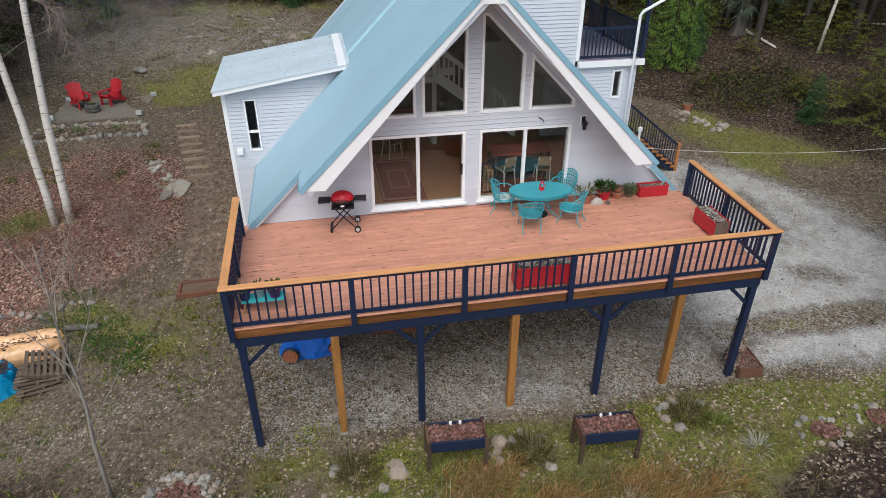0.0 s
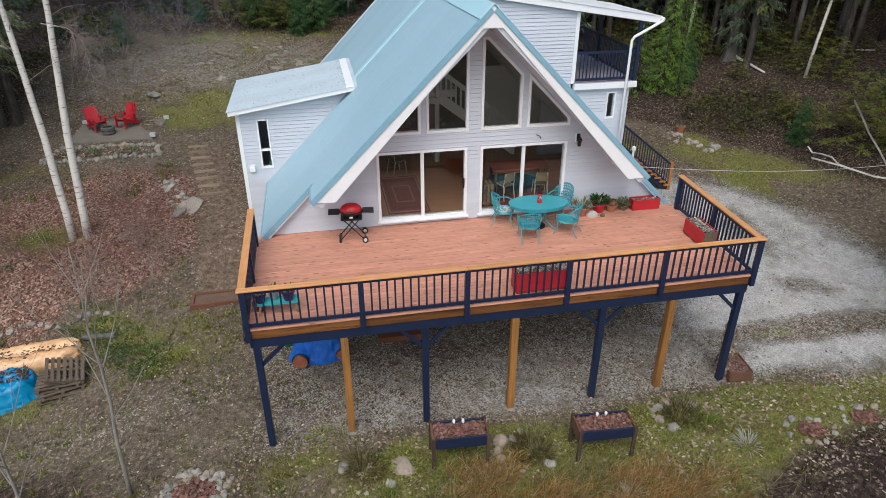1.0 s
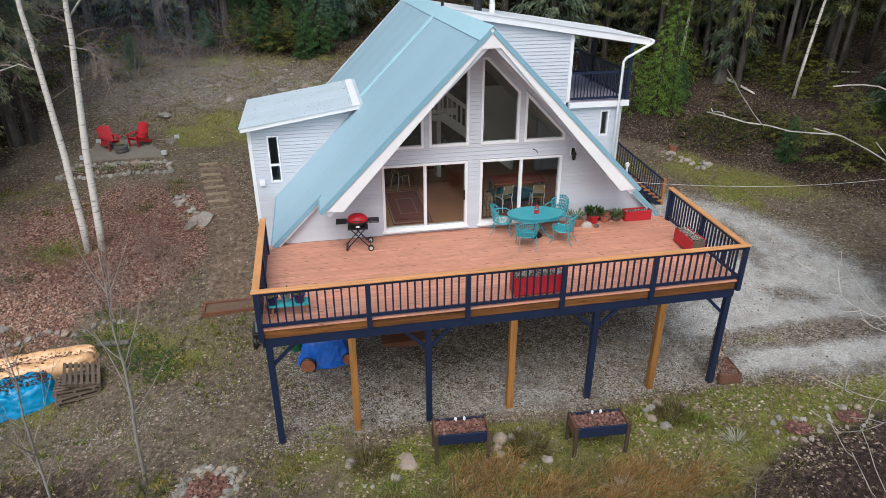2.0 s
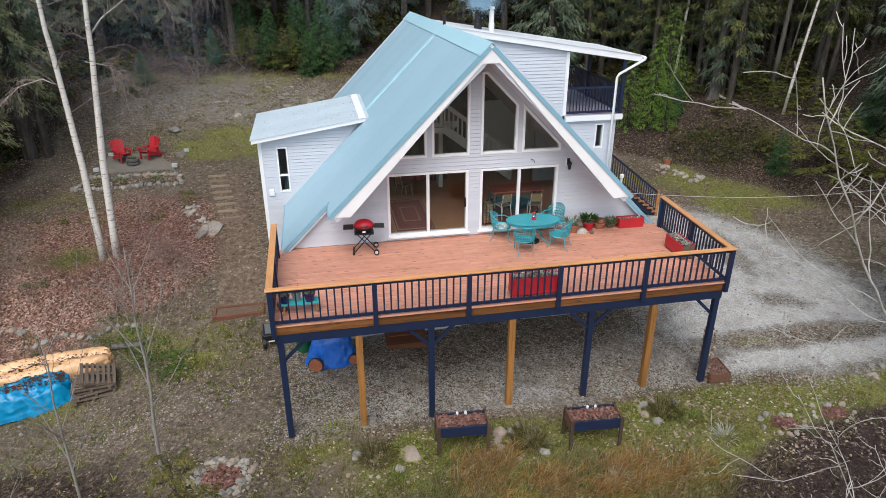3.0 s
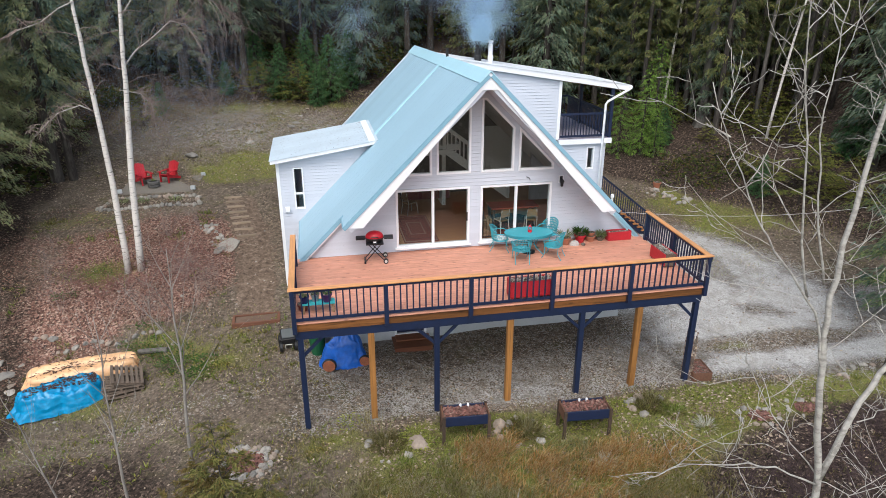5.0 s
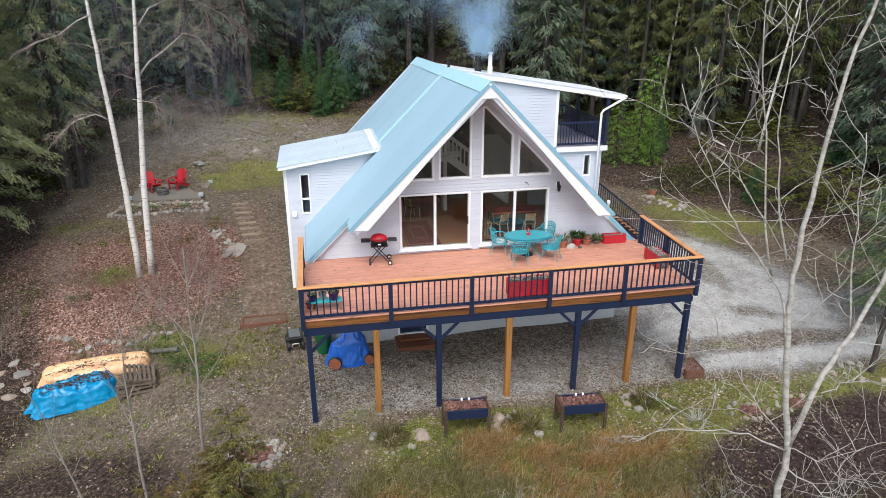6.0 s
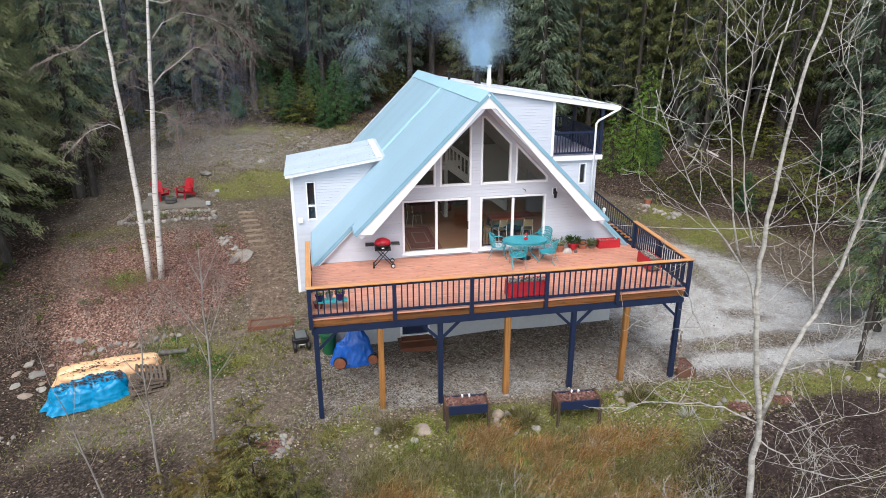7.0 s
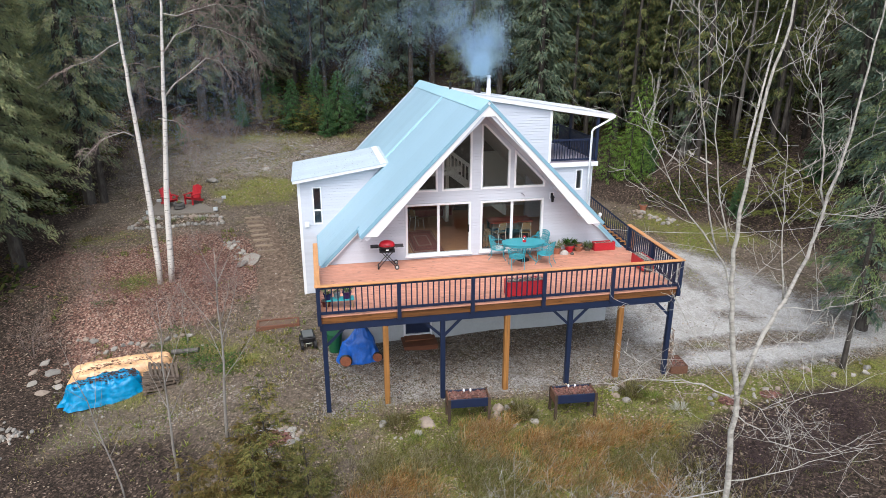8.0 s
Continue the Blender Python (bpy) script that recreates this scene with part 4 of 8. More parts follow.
for k, (m, c) in enumerate(((0.62, (0.34, 0.22, 0.18)), (0.50, (0.13, 0.03, 0.04)), (0.30, (0.30, 0.17, 0.15)))):
    acc = Acc()
    for lo, hi in (((-m * 1.38, -m), (m * 1.38, -m + 0.05)), ((-m * 1.38, m - 0.05), (m * 1.38, m)), ((-m * 1.38, -m + 0.05), (-m * 1.38 + 0.05, m - 0.05)), ((m * 1.38 - 0.05, -m + 0.05), (m * 1.38, m - 0.05))):
        acc.box((*lo, 0.012 + 0.001 * k), (*hi, 0.016 + 0.001 * k))
    part("rug_border", acc, paint("rug_border_%s" % "abc"[k], c, 0.95, 0.2, 6, 30), rug)
hair = thing("console_table", "black hairpin-legged side table against the inner wall", "table", (0.30, 4.1, FLOOR_Z))
part("tabletop", boxes(((-0.55, -0.2, 0.72), (0.55, 0.2, 0.76))), BLACK, hair)
for sx in (-0.45, 0.45):
    for sy in (-0.15, 0.15):
        a = Acc()
        a.tube([(sx - 0.06, sy, 0.72), (sx * 1.08, sy * 1.1, 0.0), (sx + 0.06, sy, 0.72)], 0.012, 5)
        part("leg", a, BLACK, hair)
low = thing("round_rug", "round dark blue-grey rug under the dining table", "rug", (4.55, 1.9, FLOOR_Z))
a = Acc()
a.lathe((0, 0, 0.002), [(1.0, 0), (1.0, 0.012)], 40)
part("rug_pile", a, paint("dark_blue_grey_rug", (0.05, 0.065, 0.085), 0.95, 0.25, 6, 30), low)
mat_ = thing("door_rug", "dull red patterned rug inside the sliding door", "rug", (4.45, 0.72, FLOOR_Z))
part("rug_pile", boxes(((-0.75, -0.42, 0.016), (0.75, 0.42, 0.026))), paint("worn_red_rug", (0.20, 0.055, 0.04), 0.95, 0.35, 7, 28), mat_)
# white staircase with balusters
stair_in = thing("staircase", "white indoor staircase with square balusters", "staircase")
st0, st1 = Vector((2.43, 3.6, 5.80)), Vector((5.0, 3.6, 3.86))
part("stringer", beam(st0 + Vector((0, 0, -0.42)), st1 + Vector((0, 0, -0.42)), 0.06, 0.30), ROOMWHITE, stair_in)
part("handrail", beam(st0 + Vector((0, 0, 0.45)), st1 + Vector((0, 0, 0.45)), 0.07, 0.14), ROOMWHITE, stair_in)
bal = boxes(((-0.028, -0.02, -0.32), (0.028, 0.02, 0.40))).mesh("baluster")
for i in range(16):
    c = st0.lerp(st1, (i + 0.5) / 16)
    part("baluster", bal, ROOMWHITE, stair_in, place=pose(c.x, c.y, c.z))
for xx, zz in ((2.38, 5.3), (4.98, 3.3)):
    part("newel", boxes(((xx - 0.06, 3.54, zz), (xx + 0.06, 3.66, zz + 1.15))), ROOMWHITE, stair_in)
part("landing_rail", boxes(((1.3, 3.57, 6.18), (2.31, 3.63, 6.31))), ROOMWHITE, stair_in)
part("landing_rail", boxes(((1.3, 3.57, 5.42), (2.31, 3.63, 5.55))), ROOMWHITE, stair_in)
for i in range(7):
    part("baluster", bal, ROOMWHITE, stair_in, place=pose(1.38 + i * 0.14, 3.6, 5.80))
part("landing", boxes(((1.2, 3.5, 5.20), (2.43, 4.4, 5.40))), ROOMWHITE, stair_in)
part("flight_wall", boxes(((2.45, 4.4, FLOOR_Z), (2.6, 6.9, 5.4))), ROOMWHITE, stair_in)
# furniture behind the second door
bench = thing("dining_table", "red-topped wooden dining table", "table", (4.62, 1.75, FLOOR_Z))
part("tabletop", boxes(((-0.9, -0.4, 0.70), (0.9, 0.4, 0.75))), paint("red_brown_tabletop", (0.46, 0.09, 0.05), 0.4), bench)
for sx in (-0.8, 0.8):
    for sy in (-0.3, 0.3):
        part("leg", boxes(((sx - 0.04, sy - 0.04, 0), (sx + 0.04, sy + 0.04, 0.70))), OLDWOOD, bench)


SEATWOOD = wood("honey_plywood", (0.34, 0.19, 0.07), "x", 0.5, 0.7)


def tube_chair(at, turn):
    ch = thing("stool_chair", "pale metal-framed indoor chair", "chair", at, turn, "indoor chairs")
    for sx in (-0.2, 0.2):
        a = Acc()
        a.tube([(sx, -0.26, 0), (sx * 0.9, -0.2, 0.47), (sx * 0.9, 0.2, 0.47), (sx, 0.28, 0)], 0.018, 6)
        part("leg", a, ROOMWHITE, ch)
        a = Acc()
        a.tube([(sx, 0.2, 0.45), (sx * 0.8, 0.28, 0.9)], 0.014, 6)
        part("back_post", a, ROOMWHITE, ch)
    part("seat", boxes(((-0.2, -0.2, 0.44), (0.2, 0.2, 0.48))), SEATWOOD, ch, bevel=0.01)
    part("backrest", boxes(((-0.19, 0.22, 0.62), (0.19, 0.27, 0.90))), SEATWOOD, ch, "honey-coloured plywood backrest", bevel=0.01)
    return ch


c0 = tube_chair((3.95, 0.95, FLOOR_Z), 200)
copy_thing(c0, pose(5.05, 0.85, FLOOR_Z, 0, 0, 170))
copy_thing(c0, pose(1.0, 3.6, FLOOR_Z, 0, 0, 120))
rack = thing("firewood_rack", "stack of split firewood logs by the glass", "firewood", (3.32, 0.62, FLOOR_Z))
rng = random.Random(6)
part("rack_frame", boxes(((-0.2, -0.2, 0.0), (0.2, 0.2, 0.03)), ((-0.2, -0.2, 0.03), (-0.17, 0.2, 0.75)), ((0.17, -0.2, 0.03), (0.2, 0.2, 0.75))), BLACK, rack)
LOGEND = wood("pale_split_wood", (0.42, 0.27, 0.15), "y", 0.8, 0.5)
for i in range(7):
    for j in range(3):
        a = Acc()
        a.tube([(-0.11 + j * 0.11, -0.19, 0.09 + i * 0.095), (-0.11 + j * 0.11 + rng.uniform(-0.01, 0.01), 0.19, 0.09 + i * 0.095)], rng.uniform(0.042, 0.054), 6)
        part("log", a, LOGEND, rack)
sofa = thing("sofa", "dark red sofa in the room", "sofa", (2.0, 5.4, FLOOR_Z))
part("sofa_base", boxes(((-0.9, -0.4, 0.1), (0.9, 0.4, 0.42))), paint("dark_red_fabric", (0.16, 0.03, 0.03), 0.9), sofa, bevel=0.03)
part("sofa_back", boxes(((-0.9, 0.25, 0.42), (0.9, 0.45, 0.85))), paint("dark_red_cushion", (0.18, 0.035, 0.035), 0.9), sofa, bevel=0.03)

# wall lamps and ornament on the gable
for x, z in ((5.76, 4.93), (-0.31, 4.83)):
    lamp = thing("wall_lantern", "black wall lantern on the white siding", "lamp", (x, -0.025, z), 0, "wall lanterns")
    part("mounting_block", boxes(((-0.09, -0.022, -0.04), (0.09, 0.0, 0.22))), TRIM, lamp, "white mounting block")
    part("back_plate", boxes(((-0.05, -0.036, -0.02), (0.05, -0.022, 0.20))), BLACK, lamp)
    a = Acc()
    a.tube([(0, -0.02, 0.14), (0, -0.10, 0.18), (0, -0.13, 0.12)], 0.012, 6)
    part("arm", a, BLACK, lamp)
    a = Acc()
    a.lathe((0, -0.13, -0.14), [(0.03, 0), (0.05, 0.02), (0.065, 0.17), (0.085, 0.19), (0.03, 0.26), (0.012, 0.29)], 8)
    part("lantern_body", a, BLACK, lamp)
orn = thing("wall_hook", "small black bracket hook on the siding", "hook", (4.57, -0.025, 5.08))
a = Acc()
a.tube([(-0.05, 0, 0.09), (-0.05, -0.05, 0.09), (0.03, -0.06, 0.06), (0.06, -0.06, -0.02)], 0.012, 6)
part("bracket", a, BLACK, orn)


# portable grill
def grill(at):
    g = thing("portable_grill", "red-lidded portable gas grill on a folding cart", "grill", at, -4)
    g.scale = (0.95, 0.95, 1.10)
    for y in (-0.2, 0.2):
        for s in (-1, 1):
            a = Acc()
            a.tube([(s * 0.34, y, 0.05), (-s * 0.22, y, 0.60)], 0.016, 6)
            part("cart_leg", a, BLACK, g)
    a = Acc()
    a.tube([(0.36, -0.30, 0.08), (0.36, 0.30, 0.08)], 0.012, 6)
    part("axle", a, BLACK, g)
    for y in (-0.29, 0.29):
        a = Acc()
        a.tube([(0.36, y - 0.03, 0.08), (0.36, y + 0.03, 0.08)], 0.085, 14)
        w = part("wheel", a, BLACK, g)
        a = Acc()
        a.tube([(0.36, y - 0.034, 0.08), (0.36, y + 0.034, 0.08)], 0.05, 12)
        part("hub", a, paint("grey_hub", (0.5, 0.48, 0.46), 0.5), w, "pale grey hub")
    part("foot_bar", boxes(((-0.38, -0.24, 0.0), (-0.32, 0.24, 0.07))), BLACK, g)
    part("cart_top", boxes(((-0.30, -0.22, 0.58), (0.30, 0.22, 0.62))), BLACK, g)
    a = Acc()
    a.lathe((0, 0, 0.62), [(0.20, 0), (0.28, 0.06), (0.33, 0.13), (0.33, 0.15)], 20, (1, 0.72))
    part("fire_box", a, BLACK, g, smooth=True)
    a = Acc()
    a.lathe((0, 0, 0.77), [(0.315, 0), (0.31, 0.045), (0.27, 0.11), (0.20, 0.155), (0.10, 0.185), (0.02, 0.192)], 24, (1, 0.74))
    part("lid", a, RED, g, "glossy red dome lid", smooth=True)
    a = Acc()
    a.tube([(-0.12, -0.26, 0.83), (-0.10, -0.31, 0.85), (0.10, -0.31, 0.85), (0.12, -0.26, 0.83)], 0.014, 6)
    part("lid_handle", a, BLACK, g)
    for s in (-1, 1):
        part("side_shelf", boxes(((s * 0.48 - 0.16, -0.18, 0.74), (s * 0.48 + 0.16, 0.18, 0.775))), BLACK, g, bevel=0.012)
    part("badge", boxes(((-0.05, -0.262, 0.66), (0.05, -0.250, 0.70))), TRIM, g)
    return g


grill((-0.80, -0.62, dz(-0.62)))


# patio set
def scroll(acc, pts, r=0.011):
    acc.tube(pts, r, 6)


def patio_chair(at, turn, first=None):
    if first:
        return copy_thing(first, pose(*at, 0, 0, turn))
    c = thing("patio_chair", "teal wrought-metal patio chair with mesh back", "chair", at, turn, "teal patio chairs")
    c.scale = (1.04, 1.04, 1.04)
    for sx in (-1, 1):
        a = Acc()
        scroll(a, [(sx * 0.24, -0.30, 0.0), (sx * 0.25, -0.20, 0.20), (sx * 0.24, -0.22, 0.40)], 0.013)
        part("front_leg", a, TEAL, c)
        a = Acc()
        scroll(a, [(sx * 0.22, 0.34, 0.0), (sx * 0.23, 0.22, 0.20), (sx * 0.23, 0.22, 0.42)], 0.013)
        part("rear_leg", a, TEAL, c)
        a = Acc()
        scroll(a, [(sx * 0.25, -0.22, 0.40), (sx * 0.29, -0.24, 0.60), (sx * 0.30, -0.10, 0.66), (sx * 0.29, 0.10, 0.66), (sx * 0.25, 0.24, 0.62)], 0.016)
        part("arm", a, TEAL, c)
    a = Acc()
    a.lathe((0, -0.02, 0.385), [(0.27, 0), (0.29, 0.012), (0.27, 0.04)], 22, (1, 0.95))
    part("seat", a, TEAL, c)
    # the barrel back: uprights and bands with gaps
    a = Acc()
    n = 15
    for i in range(n):
        t = math.pi * (0.06 + 0.88 * i / (n - 1))
        h = 0.46 * (0.55 + 0.45 * math.sin(t))
        x, y = 0.27 * math.cos(t), 0.04 + 0.22 * math.sin(t)
        a.tube([(x, y, 0.42), (x * 1.08, y * 1.25 + 0.02, 0.42 + h)], 0.0085, 4)
    part("back_grille", a, TEAL, c)
    a = Acc()
    for i in range(n - 1):
        q = []
        for j in (i, i + 1):
            t = math.pi * (0.06 + 0.88 * j / (n - 1))
            h = 0.42 * (0.55 + 0.45 * math.sin(t))
            x, y = 0.27 * math.cos(t), 0.04 + 0.22 * math.sin(t)
            q.append(((x, y, 0.44), (x * 1.06, y * 1.22 + 0.018, 0.44 + h)))
        if 3 <= i <= n - 5:
            lo, hi = [Vector(v) for v in q[0]], [Vector(v) for v in q[1]]
            for k in range(5):
                u, v = (k + 0.2) / 5, (k + 0.48) / 5
                a.face(lo[0].lerp(lo[1], u), hi[0].lerp(hi[1], u), hi[0].lerp(hi[1], v), lo[0].lerp(lo[1], v))
    tagged(part("back_mesh", a, TEAL, c), kind="stuff")
    for f in (0.35, 0.68, 1.0):
        a = Acc()
        pts = []
        for i in range(n):
            t = math.pi * (0.06 + 0.88 * i / (n - 1))
            h = 0.46 * (0.55 + 0.45 * math.sin(t)) * f
            x, y = 0.27 * math.cos(t), 0.04 + 0.22 * math.sin(t)
            pts.append((x * (1 + 0.08 * f), y * (1 + 0.25 * f) + 0.02 * f, 0.42 + h))
        a.tube(pts, 0.010 if f < 1 else 0.016, 5)
        part("back_band", a, TEAL, c)
    return c


pc = patio_chair((3.50, -0.50, dz(-0.5)), 75)
patio_chair((3.95, -1.52, dz(-1.5)), 172, pc)
patio_chair((5.12, -1.38, dz(-1.4)), 232, pc)
patio_chair((5.28, -0.34, dz(-0.3)), 305, pc)
cush = thing("seat_cushion", "white and teal patterned cushion on a patio chair", "cushion", (3.50, -0.50, dz(-0.5) + 0.42), 75)
a = Acc()
a.lathe((0, -0.02, 0), [(0.20, 0), (0.235, 0.02), (0.235, 0.035), (0.18, 0.05)], 16)
part("cover", a, speckle("white_teal_print", [(0.7, 0.7, 0.7), (0.1, 0.3, 0.35), (0.75, 0.75, 0.72)], 22, 0.9, by="cell"), cush)
table = thing("patio_table", "oval teal metal patio table with umbrella base", "table", (4.42, -0.82, dz(-0.82)), -4)
a = Acc()
a.lathe((0, 0, 0.70), [(0.50, 0), (0.52, 0.01), (0.52, 0.035), (0.49, 0.04)], 36, (1.62, 0.98))
part("tabletop", a, TEAL, table)
a = Acc()
a.lathe((0, 0, 0.62), [(0.49, 0), (0.50, 0.08)], 36, (1.62, 0.98))
part("apron", a, TEAL, table)
for sx in (-1, 1):
    for sy in (-1, 1):
        a = Acc()
        scroll(a, [(sx * 0.30, sy * 0.22, 0.68), (sx * 0.16, sy * 0.12, 0.45), (sx * 0.22, sy * 0.16, 0.22), (sx * 0.46, sy * 0.30, 0.0)], 0.016)
        part("leg", a, TEAL, table)
a = Acc()
a.lathe((0, 0, 0), [(0.25, 0), (0.25, 0.03), (0.08, 0.07), (0.03, 0.09), (0.03, 0.62)], 20)
part("umbrella_base", a, BLACK, table, "black iron umbrella base")
lan = thing("lantern", "small red hurricane lantern on the teal table", "lantern", (4.44, -0.86, dz(-0.86) + 0.742))
a = Acc()
a.lathe((0, 0, 0), [(0.07, 0), (0.075, 0.05), (0.04, 0.07)], 14)
part("tank", a, RED, lan)
a = Acc()
a.lathe((0, 0, 0.07), [(0.035, 0), (0.055, 0.05), (0.05, 0.09), (0.03, 0.12)], 14)
gl = part("globe", a, GLASS, lan)
gl.visible_shadow = False
a = Acc()
a.lathe((0, 0, 0.19), [(0.04, 0), (0.045, 0.03), (0.02, 0.06)], 12)
part("cap", a, RED, lan)
for s in (-1, 1):
    a = Acc()
    a.tube([(s * 0.055, 0, 0.05), (s * 0.075, 0, 0.12), (s * 0.04, 0, 0.21)], 0.008, 6)
    part("side_tube", a, RED, lan)


# pots and boxes
TERRA = paint("terracotta", (0.34, 0.13, 0.075), 0.85, 0.15, 6, 40)
SOIL = speckle("dark_soil_and_stems", [(0.04, 0.03, 0.022), (0.12, 0.09, 0.07), (0.30, 0.26, 0.22)], 40, by="cell")
LEAFG = foliage("pot_leaves", [(0.03, 0.08, 0.015), (0.06, 0.13, 0.03), (0.10, 0.18, 0.05)])
PALEG = foliage("pale_succulent_leaves", [(0.14, 0.20, 0.07), (0.26, 0.30, 0.14), (0.36, 0.38, 0.22)])
BLUEPOT = paint("dark_blue_glaze", (0.02, 0.02, 0.09), 0.25, 0.15)
PURPLE = paint("purple_glaze", (0.06, 0.02, 0.10), 0.3, 0.15)


def leaves(n, r, h, rng, ln=0.14, w=0.05, upright=0.6):
    a = Acc()
    for _ in range(n):
        t, q = rng.uniform(0, 6.283), r * math.sqrt(rng.random())
        b = Vector((q * math.cos(t), q * math.sin(t), h * rng.random() * 0.6))
        d = Vector((math.cos(t + rng.uniform(-0.7, 0.7)), math.sin(t + rng.uniform(-0.7, 0.7)), rng.uniform(upright * 0.4, upright * 2))).normalized()
        s = d.cross(Vector((0, 0, 1))).normalized() * (w * rng.uniform(0.6, 1.1) / 2)
        L = ln * rng.uniform(0.6, 1.3)
        a.face(b, b + d * L * 0.5 + s, b + d * L + Vector((0, 0, -0.02)), b + d * L * 0.5 - s)
    return a


def pot(label, at, r, h, mat, plant, rng, n=70, ln=0.16, w=0.05, ph=0.15, up=0.6):
    p = thing("plant_pot", label, "potted plant", at)
    a = Acc()
    a.lathe((0, 0, 0), [(r * 0.7, 0), (r * 0.95, h * 0.8), (r * 1.08, h * 0.82), (r * 1.08, h), (r * 0.95, h)], 18)
    part("pot_body", a, mat, p)
    a = Acc()
    a.lathe((0, 0, h - 0.02), [(r * 0.93, 0), (r * 0.9, 0.025)], 14)
    part("soil", a, SOIL, p)
    if plant:
        l = leaves(n, r, ph, rng, ln, w, up)
        part("leaves", l, plant, p, place=pose(0, 0, h))
    return p


rng = random.Random(15)
pot("terracotta pot with a pale spiky succulent", (5.93, -0.42, dz(-0.4)), 0.17, 0.26, TERRA, PALEG, rng, 60, 0.30, 0.04, 0.1, 1.0)
pot("red glazed pot with a bushy green plant", (6.52, -0.30, dz(-0.3)), 0.19, 0.27, REDPAINT, LEAFG, rng, 160, 0.2, 0.06, 0.25)
pot("stacked terracotta pots standing empty", (6.92, -0.28, dz(-0.3)), 0.18, 0.20, TERRA, None, rng)
pot("stone-coloured pot stacked with a small pot", (6.93, -0.29, dz(-0.3) + 0.19), 0.13, 0.14, TERRA, None, rng)
pot("small pot hidden by a rounded grey-green plant", (7.30, -0.30, dz(-0.3)), 0.14, 0.12, OLDWOOD, PALEG, rng, 240, 0.13, 0.035, 0.3, 0.5)


def trough(label, at, size, turn, mats, rng, feet=True, fill=None):
    """A long planter: four boards, feet and a filling."""
    lx, ly, h = size
    p = thing("planter_box", label, "planter", at, turn)
    z0 = 0.06 if feet else 0.0
    front, end = mats
    for s in (-1, 1):
        part("side_board", boxes(((-lx / 2, s * ly / 2 - 0.015, z0), (lx / 2, s * ly / 2 + 0.015, h))), front, p, bevel=0.004)
        part("end_board", boxes(((s * lx / 2 - 0.015, -ly / 2 + 0.016, z0), (s * lx / 2 + 0.015, ly / 2 - 0.016, h))), end, p, bevel=0.004)
        if feet:
            for q in (-1, 1):
                part("foot", boxes(((s * (lx / 2 - 0.06) - 0.03, q * (ly / 2 - 0.05) - 0.03, 0), (s * (lx / 2 - 0.06) + 0.03, q * (ly / 2 - 0.05) + 0.03, z0))), end, p)
    part("soil", boxes(((-lx / 2 + 0.016, -ly / 2 + 0.016, z0 + 0.02), (lx / 2 - 0.016, ly / 2 - 0.016, h - 0.05))), SOIL, p)
    if fill:
        a = Acc()
        for _ in range(fill[1]):
            c = Vector((rng.uniform(-lx / 2 + 0.05, lx / 2 - 0.05), rng.uniform(-ly / 2 + 0.05, ly / 2 - 0.05), h - 0.05 + rng.uniform(0, fill[3])))
            t, k = rng.uniform(0, 6.283), fill[2] * rng.uniform(0.5, 1.2)
            u, v = Vector((math.cos(t), math.sin(t), rng.uniform(-0.5, 0.5))) * k, Vector((-math.sin(t), math.cos(t), rng.uniform(-0.5, 0.5))) * k * 0.7
            a.face(c - u, c - v, c + u, c + v)
        part("filling", a, fill[0], p, fill[4])
    return p


DRYSTEM = speckle("dry_stems_and_husks", [(0.10, 0.08, 0.06), (0.34, 0.30, 0.25), (0.55, 0.52, 0.47), (0.20, 0.13, 0.09)])
trough("red painted planter box against the siding", (7.98, -0.30, dz(-0.3)), (0.86, 0.28, 0.32), 0, (REDPAINT, REDPAINT), rng, False, (DRYSTEM, 90, 0.03, 0.03, "dry potting soil"))
trough("red planter trough of dried stems behind the railing", (3.46, -3.92, dz(-3.92)), (1.30, 0.40, 0.56), 0, (REDPAINT, REDPAINT), rng, True, (DRYSTEM, 420, 0.04, 0.10, "pale dried stems"))
trough("red-sided wooden planter with dried plants by the railing", (8.56, -2.45, dz(-2.4)), (0.95, 0.40, 0.46), 90, (REDPAINT, OLDWOOD), rng, True, (DRYSTEM, 300, 0.04, 0.08, "dried plant remains"))
stn = thing("garden_stone", "pale flat stone beside the pots", "stone", (6.22, -0.55, dz(-0.55)))
a = Acc()
a.lathe((0, 0, 0), [(0.17, 0), (0.16, 0.07), (0.10, 0.14), (0.04, 0.17)], 9, (1.1, 0.7))
part("stone_body", a, STONE, stn)
stn = thing("garden_stone", "small dark stone beside the pots", "stone", (6.52, -0.62, dz(-0.6)))
a = Acc()
a.lathe((0, 0, 0), [(0.07, 0), (0.08, 0.04), (0.03, 0.09)], 8)
part("stone_body", a, paint("dark_stone", (0.10, 0.09, 0.08), 0.9), stn)
# plant stand with pots in the corner
stand = thing("plant_stand", "low turquoise stool with wooden legs", "stool", (-2.72, -3.72, dz(-3.7)))
stand.scale = (0.92, 1.0, 0.66)
part("stand_top", boxes(((-0.50, -0.18, 0.40), (0.50, 0.18, 0.44))), paint("turquoise_paint", (0.05, 0.42, 0.45), 0.5), stand, bevel=0.008)
for sx in (-0.42, 0.42):
    for sy in (-0.13, 0.13):
        part("leg", beam((sx, sy, 0.40), (sx * 1.1, sy * 1.15, 0.0), 0.04, 0.04), LOGEND, stand)
pot("navy glazed pot with a yellow-green plant on the stool", (-3.10, -3.74, dz(-3.7) + 0.295), 0.13, 0.22, BLUEPOT, PALEG, rng, 60, 0.13, 0.045, 0.08)
